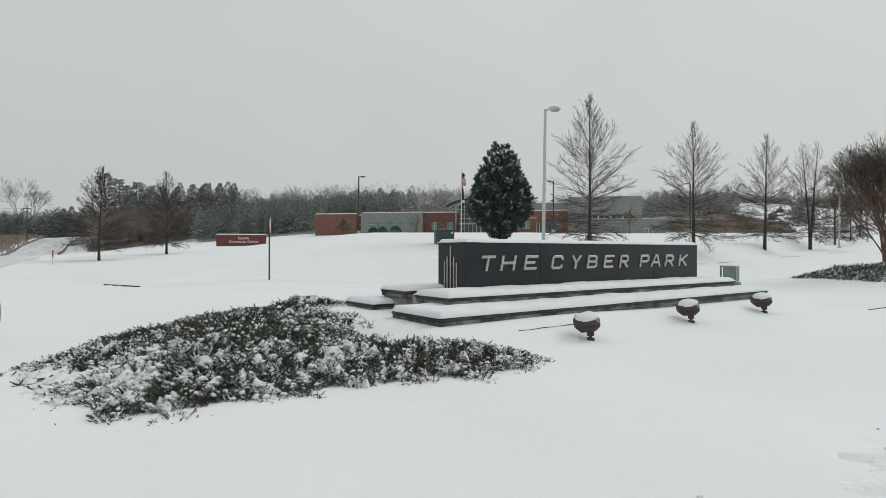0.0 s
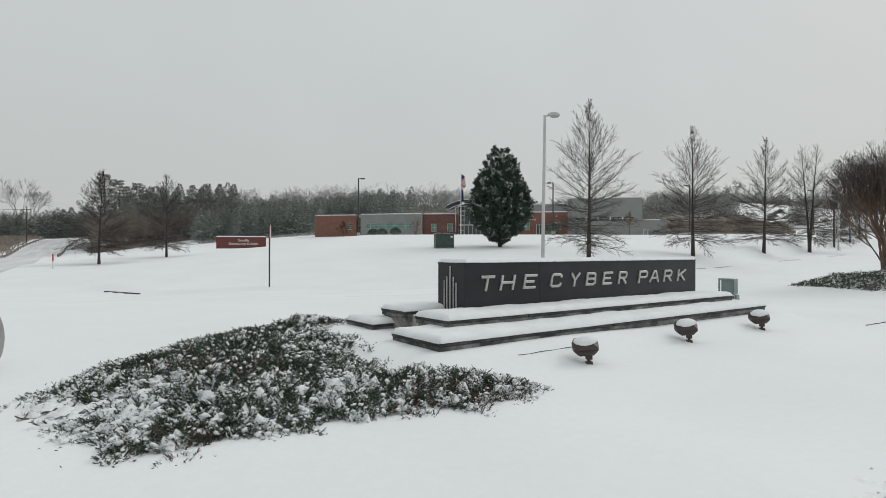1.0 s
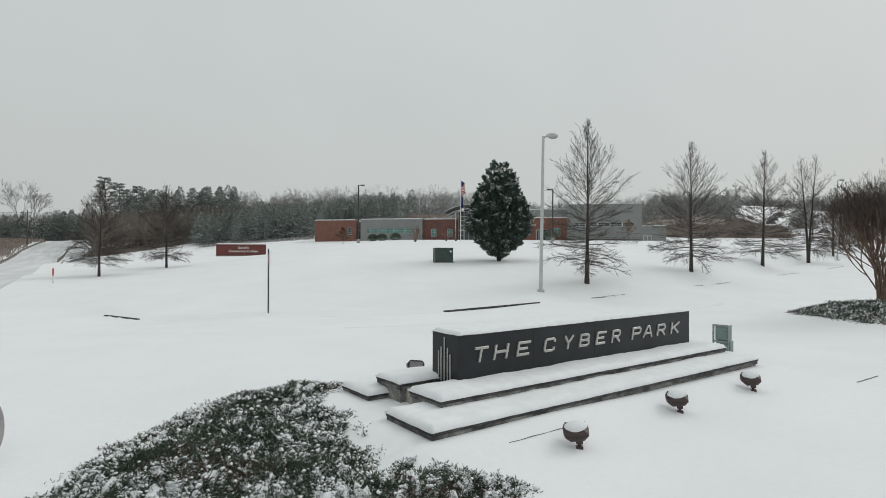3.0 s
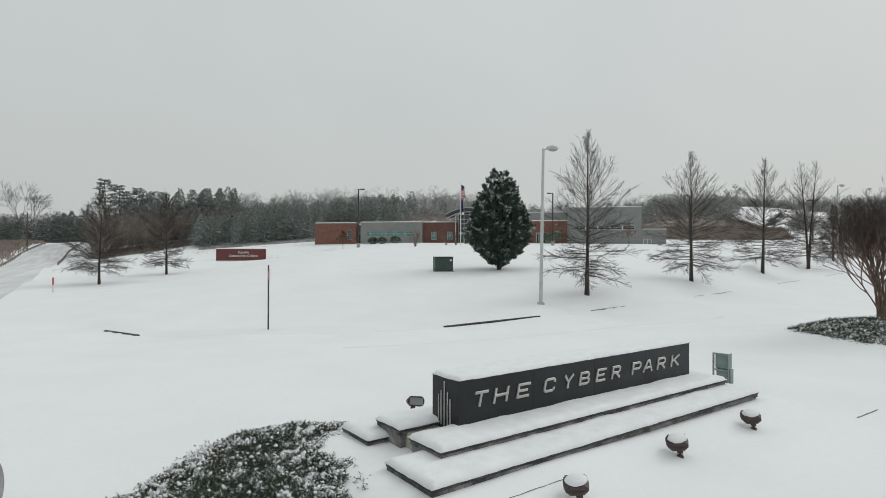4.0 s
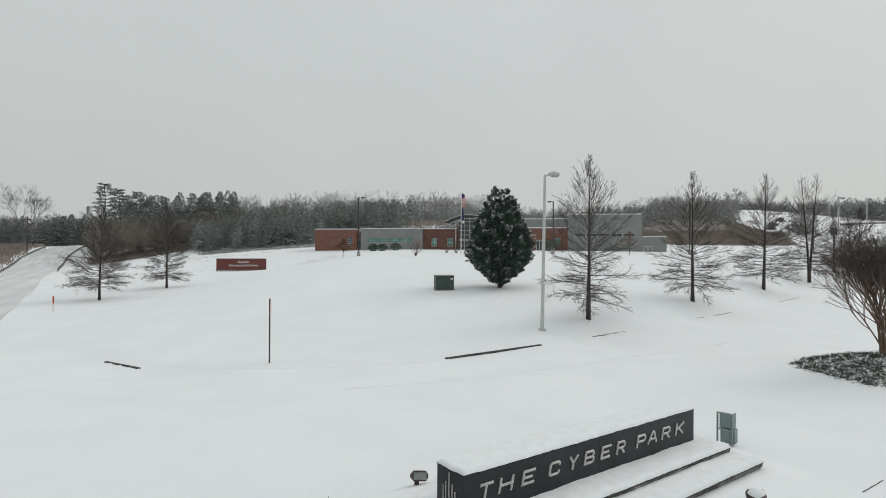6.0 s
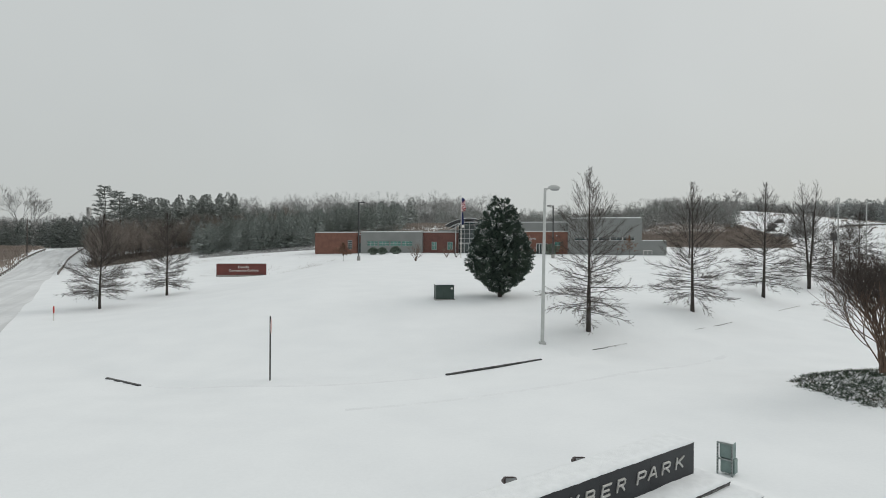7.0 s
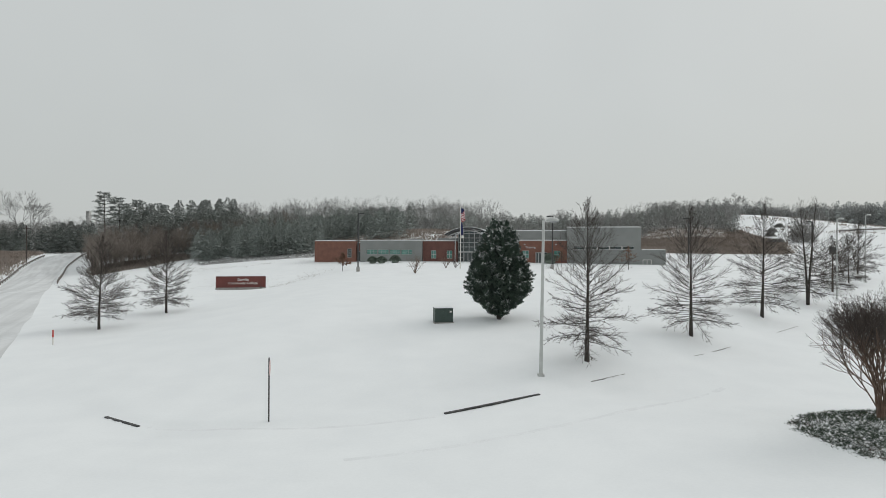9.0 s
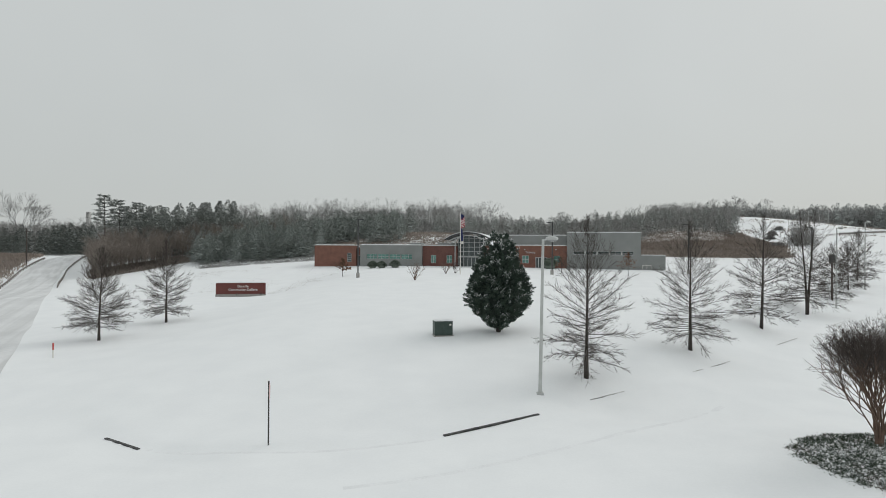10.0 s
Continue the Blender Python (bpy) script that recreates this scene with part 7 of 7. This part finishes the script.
def rise_rail():
    """A long dark rail with snow on it, on posts, along the far snowy rise."""
    a, b = np.array([168.0, 260.0]), np.array([206.0, 277.0])
    c = a + (b - a) * np.linspace(0, 1, 22)[:, None]
    P = np.column_stack([c, lie(c[:, 0], c[:, 1])])
    ob = empty("guard_rail", pose(0, 0, 0), "long dark guard rail capped with snow on the far rise", "guard rail", "guard rails along the road")
    for lift, r, mat, name in ((0.65, 0.36, GUARD_STEEL, "rail"), (1.15, 0.2, SNOW_CLUMP, "snow_cover")):
        A, B = P[:-1] + [0, 0, lift], P[1:] + [0, 0, lift]
        v, f = tubes(A, B, np.full(len(A), r), np.full(len(A), r), 6)
        raw(name, v, f, mat, ob)
    for q in P[::3]:
        part("post", boxed(q[0] - 0.1, q[0] + 0.1, q[1] - 0.1, q[1] + 0.1, q[2] - 0.5, q[2] + 1.0), GUARD_STEEL, ob)


rise_rail()


# ---- beyond the row of oaks: a sign post, hillside shrubs and the lamps of a far car park ----
def post_sign():
    x, y = 50.9, 79.9
    ob = empty("road_sign", pose(x, y, lie_at(x, y), 0, 0, 0), "dark square sign board on a tall wooden post", "sign")
    part("post", rod(bmesh.new(), (0, 0, -0.4), (0, 0, 5.9), 0.12, 0.10), POST_BROWN, ob, "weathered wooden post")
    part("board", boxed(-0.55, 0.55, -0.22, -0.17, 5.15, 6.15, 0.01), POLE_DARK, ob, "dark square board")


post_sign()
rs = np.random.default_rng(17)
for bearing, depth, wide, high in ((0.533, 259, 2.2, 1.6), (0.5445, 277, 2.0, 1.6), (0.543, 220, 3.0, 1.7), (0.530, 246, 1.8, 1.5), (0.568, 224, 3.2, 8.0), (0.583, 226, 3.6, 10.0), (0.598, 224, 3.0, 9.0), (0.576, 232, 3.4, 10.5), (0.590, 233, 3.4, 11.0)):
    x, y = bearing * depth, depth
    ob = empty("hillside_shrub", pose(x, y, lie_at(x, y)), "grey-brown leafless shrub on the snowy hillside", "shrub", "shrubs on the hillside")
    m = 850
    d = rs.normal(0, 1, (m, 3))
    d /= np.linalg.norm(d, axis=1, keepdims=True)
    d[:, 2] = np.abs(d[:, 2])
    q = d * rs.uniform(0.3, 1.0, (m, 1)) * [wide, wide * 0.8, high]
    q[:, 2] *= 1 + 0.2 * np.sin(q[:, 0] * 2.1 + depth)
    ln = rs.uniform(0.4, 1.0, m)
    v, f = blades(q, d + rs.normal(0, 0.4, d.shape) + [0, 0, 0.6], rs.normal(0, 1, d.shape), ln, ln * 0.10)
    raw("twig_crown", v, f, FAR_BARK, ob)
for bearing, depth, tall in ((0.567, 296, 7.0), (0.575, 297, 7.5), (0.588, 298, 6.5), (0.594, 297, 7.0), (0.613, 300, 6.0), (0.628, 302, 7.5)):
    street_lamp(bearing * depth, depth, tall, 0, 1, "distant pale car park lamp on the snowy rise")
